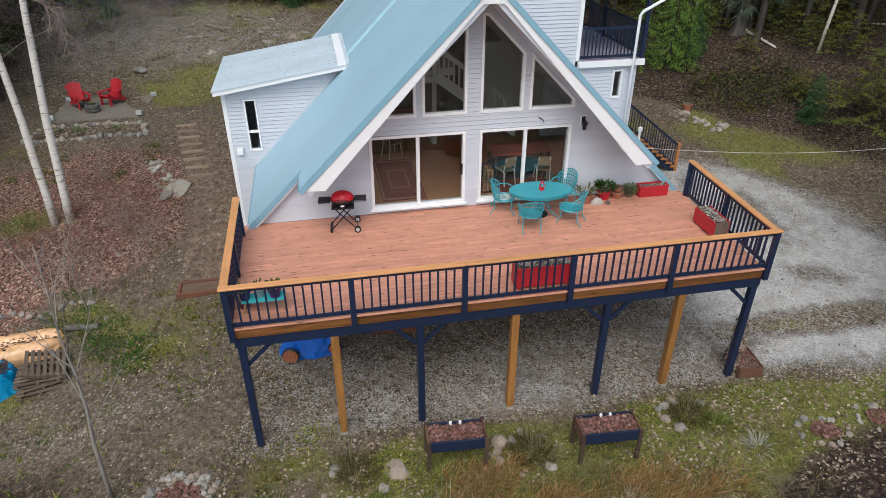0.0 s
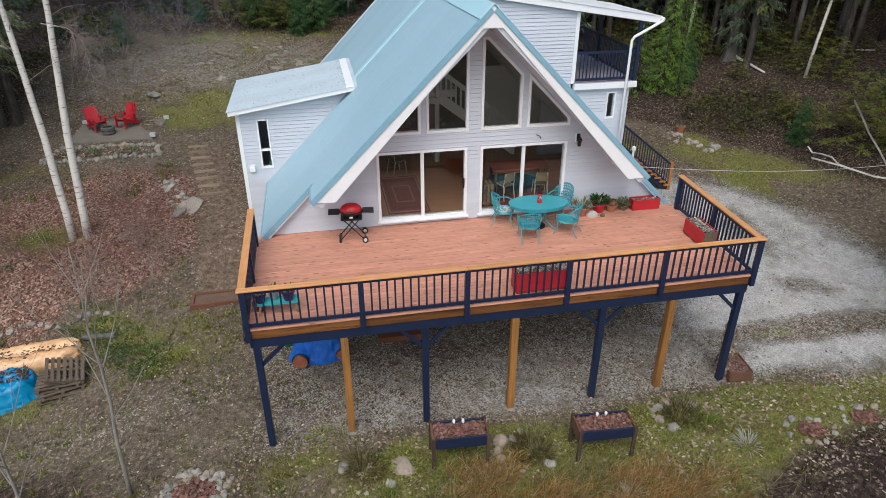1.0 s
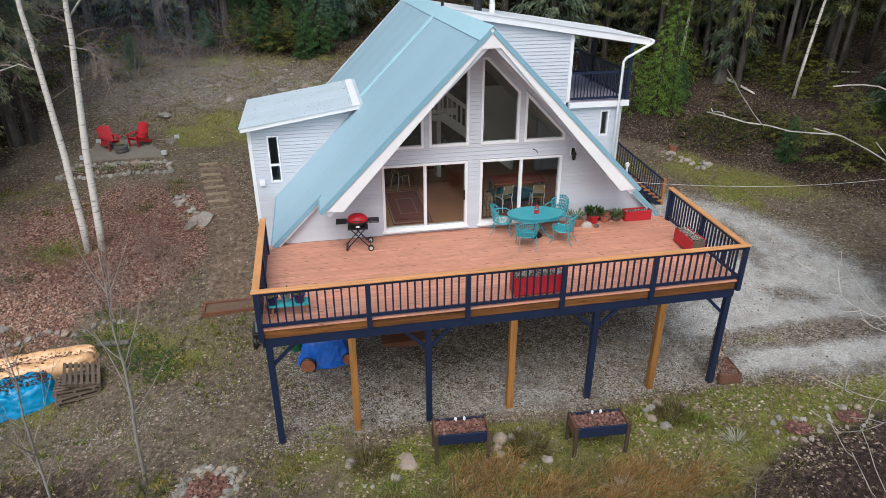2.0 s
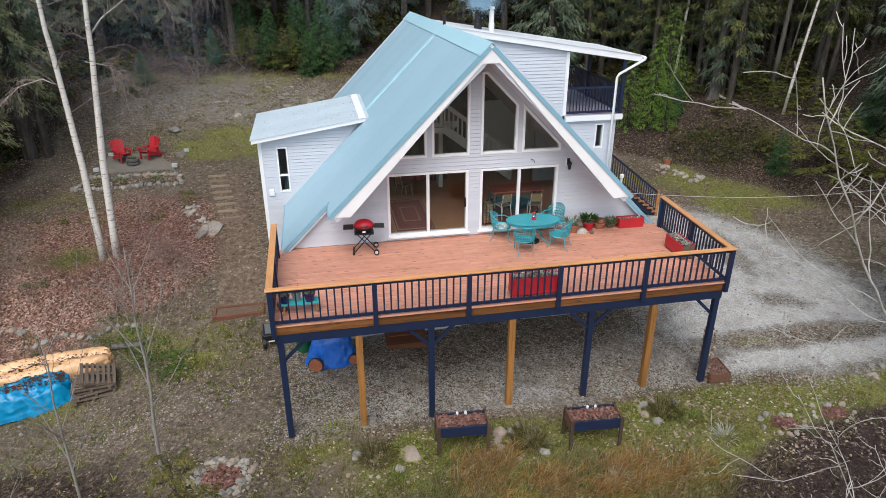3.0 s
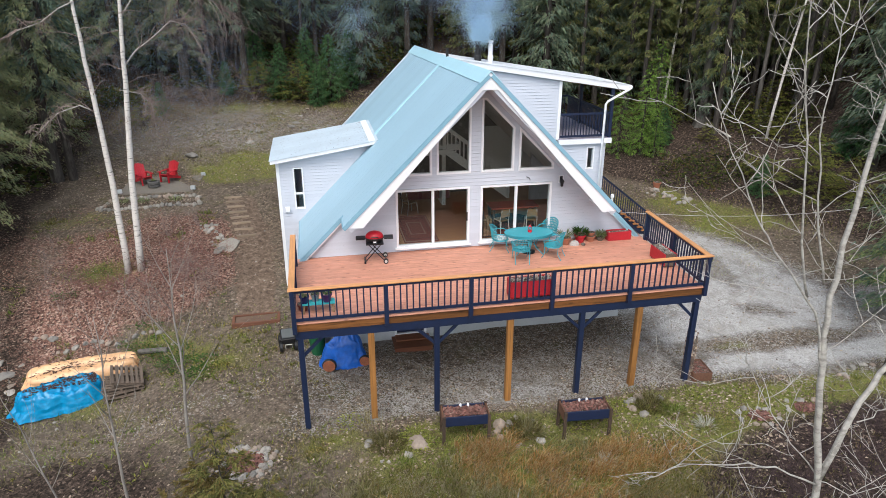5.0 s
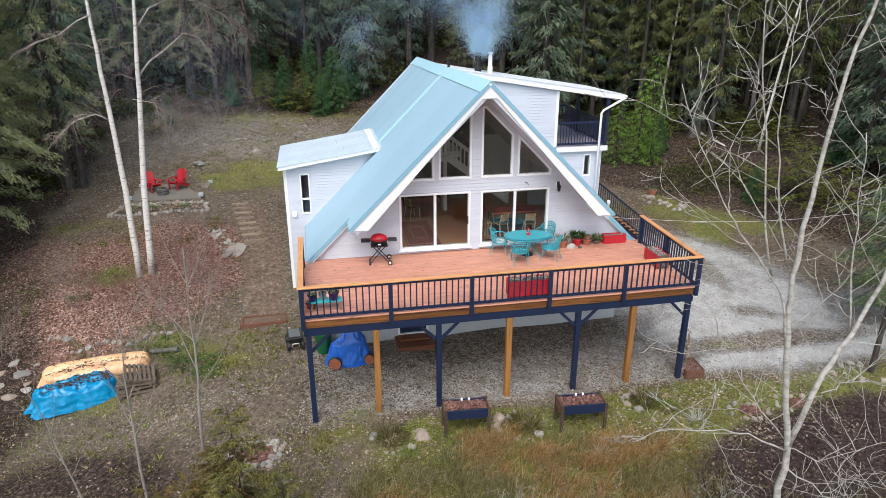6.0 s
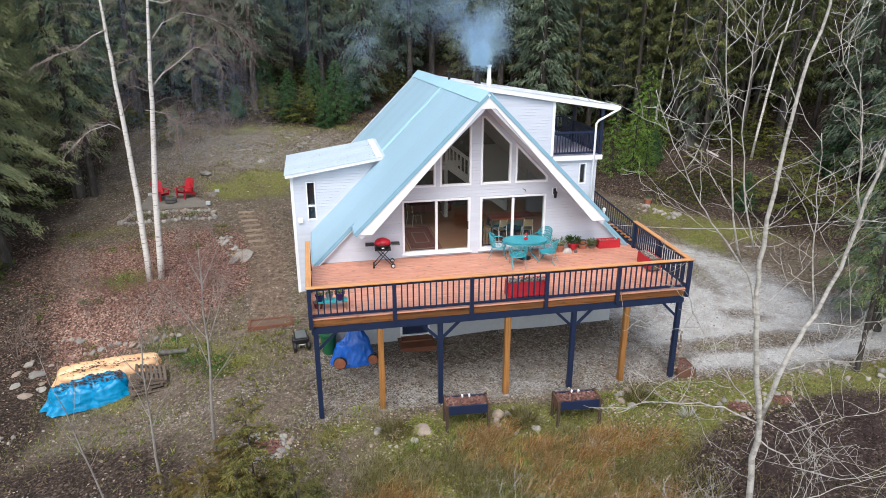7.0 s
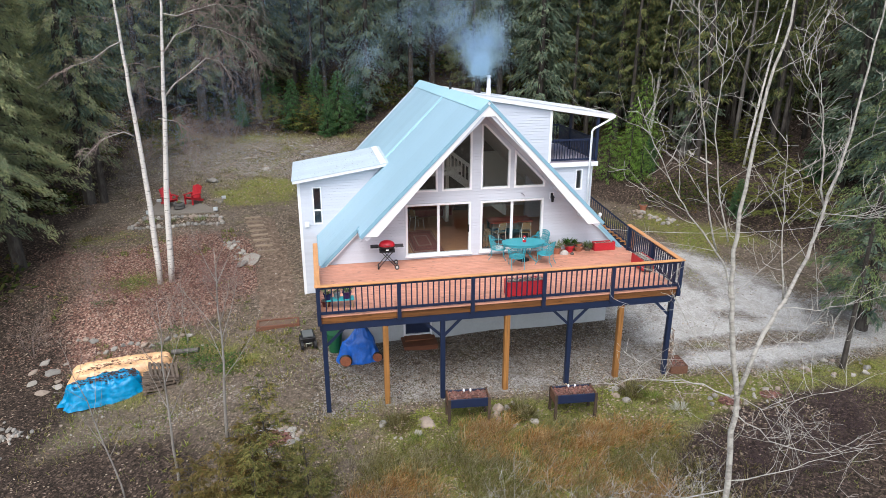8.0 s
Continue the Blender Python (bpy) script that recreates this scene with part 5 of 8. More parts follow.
pot("purple glazed pot with a green plant on the stool", (-2.48, -3.74, dz(-3.7) + 0.295), 0.15, 0.24, PURPLE, LEAFG, rng, 60, 0.12, 0.06, 0.06)
pot("grey pail with a small plant on the stool", (-2.80, -3.66, dz(-3.7) + 0.295), 0.12, 0.22, paint("grey_tin", (0.35, 0.36, 0.38), 0.4, metal=0.6), LEAFG, rng, 30, 0.1, 0.05)
pot("dark red pot standing under the stool", (-3.15, -3.60, dz(-3.6)), 0.16, 0.2, paint("dark_red_glaze", (0.12, 0.025, 0.02), 0.4), None, rng)


# under the deck
stoop = thing("wooden_step", "brown wooden step at the basement door", "step", (0.40, -0.42, -0.72))
part("step_top", boxes(((-0.68, -0.46, 0.14), (0.68, 0.44, 0.19))), wood("brown_step_boards", (0.20, 0.075, 0.035), "x"), stoop)
part("riser", boxes(((-0.66, -0.43, -0.1), (0.66, -0.39, 0.14))), wood("brown_step_front", (0.17, 0.06, 0.03), "x"), stoop)
part("upper_step", boxes(((-0.55, 0.02, 0.194), (0.55, 0.44, 0.24))), wood("brown_upper_step", (0.20, 0.075, 0.035), "x"), stoop)


def crease(p, off):
    """Sharp folds of thrown sheeting."""
    return 1 - 2 * abs(noise.noise(p + off))


def draped(lx, ly, h, seed, folds=0, flare=0.16, humps=1, peak=0.0, crumple=0.05, n=120, m=40, apex=-0.17):
    """A sheet thrown over a bulky thing: bulging top, folded skirt."""
    off = Vector((seed * 3.7, seed * 1.9, seed * 5.3))
    a = Acc()
    rows_ = []
    for j in range(m + 1):
        f = j / m
        line = []
        for i in range(n):
            t = 2 * math.pi * i / n
            c, s_ = math.cos(t), math.sin(t)
            rr = (abs(c) ** 3.2 + abs(s_) ** 3.2) ** (-1 / 3.2)
            k = min(1.0, f / 0.55)
            x, y = lx / 2 * k * rr * c, ly / 2 * k * rr * s_
            v = y / (ly / 2)
            top = h * (1 - 0.10 * k ** 4)
            if humps == 2:
                top *= 0.58 + 0.42 * math.sqrt(abs(math.sin(math.pi * (v + 0.05))))
            top += peak * math.exp(-((x / lx - apex) * 3.0) ** 2 - v * v * 1.6)
            w = Vector((x, y, 0))
            top += crumple * (0.9 * crease(w * 1.2, off) + 0.55 * crease(w * 2.8, off) + 0.3 * crease(w * 6.0, off) + 0.12 * crease(w * 14.0, off))
            if f > 0.55:
                k2 = (f - 0.55) / 0.45
                edge = Vector((c * 2.2, s_ * 1.2, 0))
                q = 1 + flare * k2 * (1 + 0.9 * noise.noise(edge * 1.3 + off)) + 0.07 * k2 * crease(edge * 1.6 + Vector((0, 0, k2 * 1.4)), off) + 0.05 * crease(edge * 2.6 + Vector((0, 0, k2 * 2.6)), off) + 0.02 * crease(edge * 7.0 + Vector((0, 0, k2 * 5)), off)
                if folds:
                    q += 0.13 * k2 * (1 - 2 * abs(math.sin(folds * t + 2.4 * noise.noise(edge * 1.7 + off)))) * (0.6 + 0.8 * noise.noise(edge * 2.3 - off))
                x, y = x * q, y * q
                top = top * (1 - k2 ** (0.75 + 0.35 * noise.noise(edge * 2 + off)))
            line.append((x, y, max(top, 0.0)))
        rows_.append(line)
    for j in range(m):
        for i in range(n):
            i2 = (i + 1) % n
            if j == 0:
                a.face(rows_[0][0], rows_[1][i], rows_[1][i2])
            else:
                a.face(rows_[j][i], rows_[j + 1][i], rows_[j + 1][i2], rows_[j][i2])
    me = a.mesh("tarp")
    bm = bmesh.new()
    bm.from_mesh(me)
    bmesh.ops.remove_doubles(bm, verts=list(bm.verts), dist=0.0005)
    bmesh.ops.recalc_face_normals(bm, faces=list(bm.faces))
    bm.to_mesh(me)
    bm.free()
    return me


def strewn(parent, me, n, mat, spread, size=(0.025, 0.06), at=(0, 0)):
    """Leaves lying on a sheet."""
    tree = bvhtree.BVHTree.FromPolygons([v.co.copy() for v in me.vertices], [tuple(p.vertices) for p in me.polygons])
    a = Acc()
    for _ in range(n):
        x, y = rng.gauss(at[0], spread[0]), rng.gauss(at[1], spread[1])
        hit = tree.ray_cast(Vector((x, y, 5)), Vector((0, 0, -1)))
        if hit[0] is None or hit[1].z < 0.55 and hit[1].z > -0.55:
            continue
        c = hit[0] + Vector((0, 0, 0.012))
        t, k = rng.uniform(0, 6.283), rng.uniform(*size)
        u, v = Vector((math.cos(t), math.sin(t), rng.uniform(-0.3, 0.3))) * k, Vector((-math.sin(t), math.cos(t), rng.uniform(-0.3, 0.3))) * k * 0.7
        a.face(c - u, c - v, c + u, c + v)
    tagged(part("leaf_cover", a, mat, parent, "dark fallen leaves"), kind="stuff")


def tarp_material(name, c, relief=0.5):
    m, t, p = material(name, 0.35, 0, 0.5)
    v = coords(t)
    n = noise_tex(t, v, 6.0, 5, 0.6)
    t.links.new(ramp(t, n, [(0.3, shade(c, 0.75)), (0.7, shade(c, 1.2))]), p.inputs["Base Color"])
    wrinkle = node(t, "ShaderNodeTexNoise", Scale=2.6, Detail=3.0, Roughness=0.45)
    wrinkle.noise_type = "RIDGED_MULTIFRACTAL"
    t.links.new(v, wrinkle.inputs["Vector"])
    bump(t, p, wrinkle.outputs[0], relief, 0.07)
    return m


TARPBLUE = tarp_material("royal_blue_tarp", (0.012, 0.11, 0.48), 0.8)
TARPCYAN = tarp_material("bright_cyan_tarp", (0.0, 0.205, 0.41), 1.0)
cov = thing("covered_machine", "small machine under a royal blue tarp", "tarp", (-2.05, -1.02, gz(-2.05, -1.02)), -8)
part("tarp", draped(1.16, 0.66, 0.58, 3, folds=4, flare=0.42, peak=0.58, crumple=0.17, apex=0.13), TARPBLUE, cov, smooth=True)
for x, y, r in ((-0.42, -0.62, 0.24), (0.74, -0.30, 0.20)):
    a = Acc()
    a.lathe((0, 0, -0.05), [(r * 0.8, 0), (r, 0.02), (r, 0.07), (r * 0.86, 0.10)], 18)
    w = part("wheel", a, BLACK, cov, place=pose(x, y, r, 90, 0, 0))
    a = Acc()
    a.lathe((0, 0, -0.07), [(r * 0.86, 0), (r * 0.86, 0.14)], 18)
    part("rim", a, paint("rusty_orange_rim", (0.25, 0.085, 0.042), 0.8, 0.45, 9), w, "rusty orange rim")
mow = thing("utility_cart", "black four-wheeled yard machine with a tray", "machine", (-3.92, 0.18, gz(-3.92, 0.18)), 6)
mow.scale = (0.70, 0.78, 0.80)
a = Acc()
a.prism([(-0.30, -0.42, 0.35), (0.30, -0.42, 0.35), (0.30, 0.45, 0.35), (-0.30, 0.45, 0.35)], [(-0.36, -0.48, 0.62), (0.36, -0.48, 0.62), (0.36, 0.5, 0.66), (-0.36, 0.5, 0.66)])
part("tray", a, BLACK, mow, bevel=0.02)
part("tray_lining", boxes(((-0.28, -0.38, 0.645), (0.28, 0.4, 0.68))), paint("grey_lining", (0.12, 0.13, 0.13), 0.7), mow)
a = Acc()
a.tube([(-0.16, -0.52, 0.22), (-0.16, -0.60, 0.42), (0.16, -0.60, 0.42), (0.16, -0.52, 0.22)], 0.022, 6)
part("front_bar", a, paint("pale_metal_bar", (0.55, 0.53, 0.45), 0.4, metal=0.4), mow)
for sx in (-0.36, 0.36):
    for y in (-0.35, 0.35):
        a = Acc()
        a.lathe((0, 0, -0.09), [(0.15, 0), (0.21, 0.03), (0.21, 0.15), (0.15, 0.18)], 16)
        part("wheel", a, BLACK, mow, place=pose(sx, y, 0.21, 0, 90, 0))
gbin = thing("garden_bin", "dark green plastic bin by the foundation", "bin", (-2.90, -0.35, gz(-2.9, -0.35)))
a = Acc()
a.lathe((0, 0, 0), [(0.22, 0), (0.30, 0.75), (0.32, 0.75), (0.32, 0.80), (0.26, 0.82)], 18)
part("bin_body", a, paint("green_plastic", (0.01, 0.09, 0.035), 0.5), gbin)

# leaf-filled planters on legs along the yard's edge
DARKLEG = wood("dark_weathered_legs", (0.07, 0.045, 0.03), "z", 0.8)
BROWNBOARD = wood("brown_planter_ends", (0.16, 0.075, 0.045), "y", 0.8)


RUSTLEAF = speckle("rust_brown_leaves", [(0.06, 0.03, 0.025), (0.19, 0.085, 0.068), (0.27, 0.135, 0.11), (0.11, 0.05, 0.04), (0.34, 0.21, 0.17)], bumpy=0.1)


def leg_planter(label, x, y, turn, lx=1.30, ly=0.58, top=0.02):
    g = gz(x, y)
    p = thing("raised_planter", label, "planter", (x, y, g), turn, "raised planters")
    h = top - g
    for s in (-1, 1):
        part("side_board", boxes(((-lx / 2 + 0.05, s * ly / 2 - 0.02, h - 0.30), (lx / 2 - 0.05, s * ly / 2 + 0.02, h))), BLUE, p, "navy blue side board", bevel=0.004)
        part("end_board", boxes(((s * lx / 2 - 0.02, -ly / 2 + 0.021, h - 0.34), (s * lx / 2 + 0.02, ly / 2 - 0.021, h))), BROWNBOARD, p, bevel=0.004)
        for q in (-1, 1):
            part("leg", boxes(((s * (lx / 2 - 0.005) - 0.045, q * (ly / 2 + 0.024) - 0.03, -0.08), (s * (lx / 2 - 0.005) + 0.045, q * (ly / 2 + 0.024) + 0.03, h + 0.015))), DARKLEG, p, bevel=0.005)
    part("soil", boxes(((-lx / 2 + 0.03, -ly / 2 + 0.03, h - 0.28), (lx / 2 - 0.03, ly / 2 - 0.03, h - 0.06))), SOIL, p)
    a = Acc()
    for _ in range(520):
        c = Vector((rng.uniform(-lx / 2 + 0.06, lx / 2 - 0.06), rng.uniform(-ly / 2 + 0.06, ly / 2 - 0.06), h - 0.05 + rng.uniform(0, 0.06)))
        t, k = rng.uniform(0, 6.283), rng.uniform(0.025, 0.06)
        u, v = Vector((math.cos(t), math.sin(t), rng.uniform(-0.5, 0.5))) * k, Vector((-math.sin(t), math.cos(t), rng.uniform(-0.5, 0.5))) * k * 0.7
        a.face(c - u, c - v, c + u, c + v)
    part("leaf_fill", a, RUSTLEAF, p, "heap of red-brown leaves")
    for k, xx in enumerate((-0.10, 0.12)):
        a = Acc()
        a.lathe((xx, ly / 2 - 0.06, h - 0.04), [(0.03, 0), (0.035, 0.08), (0.02, 0.11)], 10)
        part("plant_marker", a, TRIM, p, "white plant marker")
    return p


leg_planter("raised navy planter on legs full of fallen leaves", 1.14, -5.55, -4)
leg_planter("raised navy planter with brown ends full of fallen leaves", 4.58, -5.98, -4, 1.34)
trough("low brown box of leaves at the foot of a column", (9.38, -4.05, gz(9.4, -4.05)), (0.62, 0.85, 0.30), -6, (BROWNBOARD, BROWNBOARD), rng, False, (RUSTLEAF, 260, 0.04, 0.05, "red-brown leaves"))
vine = thing("climbing_vine", "bare brown vine climbing the corner column", "vine", (8.98, -4.10, gz(9.0, -4.1)))
a = Acc()
for k in range(26):
    t0 = rng.uniform(0, 6.28)
    pts, z = [], 0.0
    top = rng.uniform(0.6, 1.75)
    while z < top:
        t0 += rng.uniform(-0.8, 0.9)
        r = 0.10 + rng.uniform(0, 0.09)
        pts.append((r * math.cos(t0), r * math.sin(t0), z))
        z += 0.16
    if len(pts) > 2:
        a.tube(pts, 0.008, 4)
part("vine_stem", a, TWIG, vine)
lv = Acc()
for k in range(420):
    t0, z = rng.uniform(0, 6.28), 1.7 * rng.random() ** 1.3
    c = Vector((0.17 * math.cos(t0), 0.17 * math.sin(t0), z)) * 1.0
    u = Vector((rng.uniform(-1, 1), rng.uniform(-1, 1), rng.uniform(-1, 1))).normalized() * 0.05
    v = u.orthogonal().normalized() * 0.035
    lv.face(c - u, c - v, c + u, c + v)
part("dead_leaves", lv, LEAFLITTER, vine)


# stones
def stone_mesh(seed, sub=2):
    bm = bmesh.new()
    bmesh.ops.create_icosphere(bm, subdivisions=sub, radius=1.0)
    off = Vector((seed * 7.3, seed * 3.1, seed))
    for v in bm.verts:
        k = 1 + 0.55 * noise.noise(v.co * 0.9 + off) + 0.34 * noise.noise(v.co * 2.0 + off)
        v.co = Vector((v.co.x * k, v.co.y * k, v.co.z * k))
    me = bpy.data.meshes.new("stone")
    bm.to_mesh(me)
    bm.free()
    me.materials.append(STONES[seed % 4])
    for p_ in me.polygons:
        p_.use_smooth = False
    return me


STONES = [paint("pale_granite", (0.25, 0.23, 0.20), 0.9, 0.25, 4, 30, bumpy=0.5), paint("grey_fieldstone", (0.20, 0.188, 0.168), 0.9, 0.25, 4, 30, bumpy=0.5),
          paint("warm_fieldstone", (0.28, 0.225, 0.18), 0.9, 0.25, 4, 30, bumpy=0.5), paint("white_stone", (0.31, 0.288, 0.255), 0.9, 0.3, 4, 30, bumpy=0.5)]
SM = [stone_mesh(i) for i in range(8)]


def stone(parent, x, y, z, r, name="stone", flat=0.7):
    k = rng.choice(SM)
    ob = part(name, k, STONE, parent)
    ob.matrix_basis = Matrix.Translation((x, y, z)) @ Euler((rng.uniform(-0.3, 0.3), rng.uniform(-0.3, 0.3), rng.uniform(0, 6.28))).to_matrix().to_4x4() @ Matrix.Diagonal((r * rng.uniform(0.85, 1.25), r * rng.uniform(0.8, 1.1), r * flat, 1))
    return ob


def leaf_heap(parent, cx, cy, rx, ry, n, mat, zo=0.0):
    a = Acc()
    for _ in range(n):
        t, q = rng.uniform(0, 6.283), math.sqrt(rng.random())
        x, y = cx + rx * q * math.cos(t), cy + ry * q * math.sin(t)
        c = Vector((x, y, gz(x, y) + 0.02 + zo + rng.uniform(0, 0.05)))
        t, k = rng.uniform(0, 6.283), rng.uniform(0.03, 0.07)
        u, v = Vector((math.cos(t), math.sin(t), rng.uniform(-0.4, 0.4))) * k, Vector((-math.sin(t), math.cos(t), rng.uniform(-0.4, 0.4))) * k * 0.7
        a.face(c - u, c - v, c + u, c + v)
    tagged(part("leaf_fill", a, mat, parent), kind="stuff")


def ring(label, cx, cy, rx, ry, n, r0, r1, fill=None, arc=(0, 6.283), bands=1):
    th = thing("stone_ring", label, "stone ring")
    for i in range(n):
        t = arc[0] + (arc[1] - arc[0]) * i / n + rng.uniform(-0.3, 0.3)
        k = 1 - 0.35 * rng.random() * (bands > 1) + rng.uniform(-0.14, 0.14)
        x, y = cx + rx * k * math.cos(t), cy + ry * k * math.sin(t)
        r = rng.uniform(r0, r1)
        stone(th, x, y, gz(x, y) + r * 0.25, r)
    if fill:
        leaf_heap(th, cx, cy, rx * 0.62, ry * 0.62, fill, RUSTLEAF)
    return th


ring("ring of pale rounded stones round a heap of leaves", -4.98, -5.42, 0.80, 0.72, 110, 0.035, 0.10, 420, bands=2)
ring("pale stones round a dry shrub", 2.85, -5.75, 0.72, 0.55, 11, 0.04, 0.13, arc=(0.2, 5.6))
ring("stones round a dry clump", 6.95, -5.35, 0.62, 0.48, 11, 0.06, 0.15, arc=(0.6, 4.2))
ring("small stone ring with dark leaves in the grass", 9.98, -6.55, 0.62, 0.45, 10, 0.05, 0.13, 240)
ring("small stone ring with dark leaves at the drive's edge", 11.7, -6.35, 0.62, 0.42, 9, 0.05, 0.12, 240)
ring("pale stones round a leafy clump", -1.05, -5.72, 0.85, 0.5, 9, 0.06, 0.14)
bst = thing("garden_stone", "large flat pale stone beside the weeds", "stone")
stone(bst, -0.28, -5.68, gz(-0.28, -5.68) + 0.05, 0.25, "stone_body", 0.45)
bst = thing("garden_stone", "large round pale stone by the dry clump", "stone")
stone(bst, 2.23, -5.32, gz(2.23, -5.32) + 0.07, 0.19, "stone_body", 0.75)
ring("pale stones at the foot of a conifer", 15.4, -5.2, 1.3, 0.6, 16, 0.05, 0.14)

# firewood heap and tarps in the hollow
lz = gz(-11.2, 1.4)
DARKLEAF = speckle("wet_dark_leaves", [(0.035, 0.022, 0.018), (0.09, 0.045, 0.035), (0.05, 0.03, 0.022), (0.14, 0.07, 0.05)], bumpy=0.1)
pile = thing("timber_pile", "long timber pile under a crumpled peach sheet strewn with leaves", "timber pile", (-11.12, 1.38, lz - 0.06), 11)
PEACH = tarp_material("peach_sheet", (0.68, 0.40, 0.21), 0.3)
sheet = draped(3.30, 1.20, 0.60, 9, flare=0.08, humps=2, crumple=0.06)
part("sheet", sheet, PEACH, pile, smooth=True)
strewn(pile, sheet, 380, DARKLEAF, (0.75, 0.07), at=(0.15, -0.03))
strewn(pile, sheet, 150, DARKLEAF, (0.5, 0.22), at=(-0.5, -0.15))
for i in range(6):
    a = Acc()
    a.tube([(1.35, -0.42 + i * 0.16, 0.18 + 0.14 * (i % 2)), (1.70 + rng.uniform(0, 0.1), -0.42 + i * 0.16, 0.18 + 0.14 * (i % 2))], 0.085, 8)
    part("log_end", a, wood("orange_log_%s" % "abcdef"[i], (0.36, 0.16, 0.06), "x"), pile)
ct = thing("covered_stack", "stack under a crumpled bright cyan tarp strewn with leaves", "tarp", (-11.38, -0.14, gz(-11.4, -0.14) - 0.04), 17)
sheet = draped(2.35, 0.95, 0.56, 17, folds=5, flare=0.20, crumple=0.19)
part("tarp", sheet, TARPCYAN, ct, smooth=True)
strewn(ct, sheet, 260, DARKLEAF, (0.60, 0.12), at=(0.15, 0.12))
strewn(ct, sheet, 130, DARKLEAF, (0.45, 0.06), at=(-0.25, -0.14))
strewn(ct, sheet, 90, DARKLEAF, (0.12, 0.16), at=(0.95, -0.05))


def pallet(at, turn, tilt=0, first=None):
    m = pose(*at, tilt, 0, turn)
    if first:
        return copy_thing(first, m)
    p = thing("wooden_pallet", "grey weathered wooden pallet", "pallet", at, turn, "stacked pallets")
    p.matrix_basis = m
    for i in range(3):
        part("runner", boxes(((-0.55 + i * 0.51, -0.5, 0.02), (-0.47 + i * 0.51, 0.5, 0.11))), OLDWOOD, p)
    for i in range(7):
        y = -0.5 + i * 0.152
        part("slat", boxes(((-0.6, y, 0.11), (0.6, y + 0.09, 0.13))), OLDWOOD, p)
    for i in range(3):
        y = -0.5 + i * 0.455
        part("bottom_slat", boxes(((-0.6, y, 0.0), (0.6, y + 0.09, 0.02))), OLDWOOD, p)
    return p


pz = gz(-9.5, 0.2)
pl0 = pallet((-9.46, -0.10, pz), 12)
pallet((-9.42, -0.06, pz + 0.135), 18, 0, pl0)
pallet((-9.46, 0.0, pz + 0.27), 8, 0, pl0)
pallet((-9.36, 0.14, pz + 0.44), 105, 16, pl0)
row = thing("stone_row", "row of fieldstones along the bank above the timber", "stones")
for i in range(17):
    x = -13.6 + i * 0.30
    y = 2.95 + 0.15 * math.sin(i) + (0.4 if i < 4 else 0)
    r = rng.uniform(0.06, 0.15)
    stone(row, x, y, gz(x, y) + r * 0.3, r)
row = thing("boulder_group", "flat grey boulders half sunk in the bank", "stones")
for x, y, r in ((-14.3, 2.5, 0.30), (-13.9, 1.9, 0.40), (-14.4, 1.3, 0.26), (-13.8, 0.6, 0.30), (-13.5, 1.3, 0.16), (-13.4, 0.9, 0.2), (-14.6, 2.0, 0.2), (-13.5, 2.4, 0.15)):
    stone(row, x, y, gz(x, y) + 0.0, r * 0.8, flat=0.32)
heap = thing("stone_heap", "heap of small pale stones on the leaf-strewn ground", "stones")
for i in range(44):
    x, y = -14.0 + rng.gauss(0, 0.32), -2.1 + rng.gauss(0, 0.22)
    stone(heap, x, y, gz(x, y) + 0.03, rng.uniform(0.04, 0.09))
loose = thing("loose_stones", "small pale stones lying in the leaves on the bank", "stones")
for x, y in [(-11.34 + 1.2 * k / 6, 5.1) for k in range(7)] + [(-7.6, 4.7), (-7.9, 4.9), (-8.3, 4.6)] + [(rng.uniform(-15, -4.5), rng.uniform(-4, 9)) for _ in range(46)] + [(rng.gauss(-7.5, 3.0), rng.gauss(23.0, 2.2)) for _ in range(130)]:
    x, y, r = x + rng.uniform(-0.15, 0.15), y + rng.uniform(-0.15, 0.15), rng.uniform(0.02, 0.075)
    stone(loose, x, y, gz(x, y) + r * 0.2, r, flat=0.6)
scree = thing("scree_stones", "flat grey stones half sunk in the back clearing", "stones")
for i in range(120):
    x, y = rng.gauss(-5.6, 3.0), rng.gauss(22.8, 2.0)
    if y > 17.5 and not (x > -4.4 and y < 14.5):
        stone(scree, x, y, gz(x, y) - 0.01, 0.05 + 0.24 * rng.random() ** 3, flat=0.32)
lg = thing("fallen_log", "grey log lying at the bank's foot", "log")
a = Acc()
a.tube([(-9.4, 2.1, gz(-9.4, 2.1) + 0.12), (-8.3, 1.75, gz(-8.3, 1.75) + 0.10)], 0.10, 9)
part("log_body", a, OLDBARK, lg)

# wooden frame set in the ground beside the deck
fr = thing("ground_platform", "low brown timber frame set in the earth", "platform", (-5.15, 2.45, -0.62), 1)
for lo, hi in (((-0.88, -0.40, -0.3), (0.88, -0.30, 0.12)), ((-0.88, 0.30, -0.3), (0.88, 0.40, 0.10)), ((-0.88, -0.296, -0.3), (-0.78, 0.296, 0.11)), ((0.78, -0.296, -0.3), (0.88, 0.296, 0.11))):
    part("timber", boxes((lo, hi)), wood("brown_frame_timber", (0.17, 0.07, 0.04), "x", 0.8), fr, bevel=0.006)
part("earth_fill", boxes(((-0.776, -0.292, -0.3), (0.776, 0.292, 0.06))), paint("brown_earth_fill", (0.13, 0.085, 0.06), 0.95, 0.25, 4, 25, bumpy=0.5), fr)

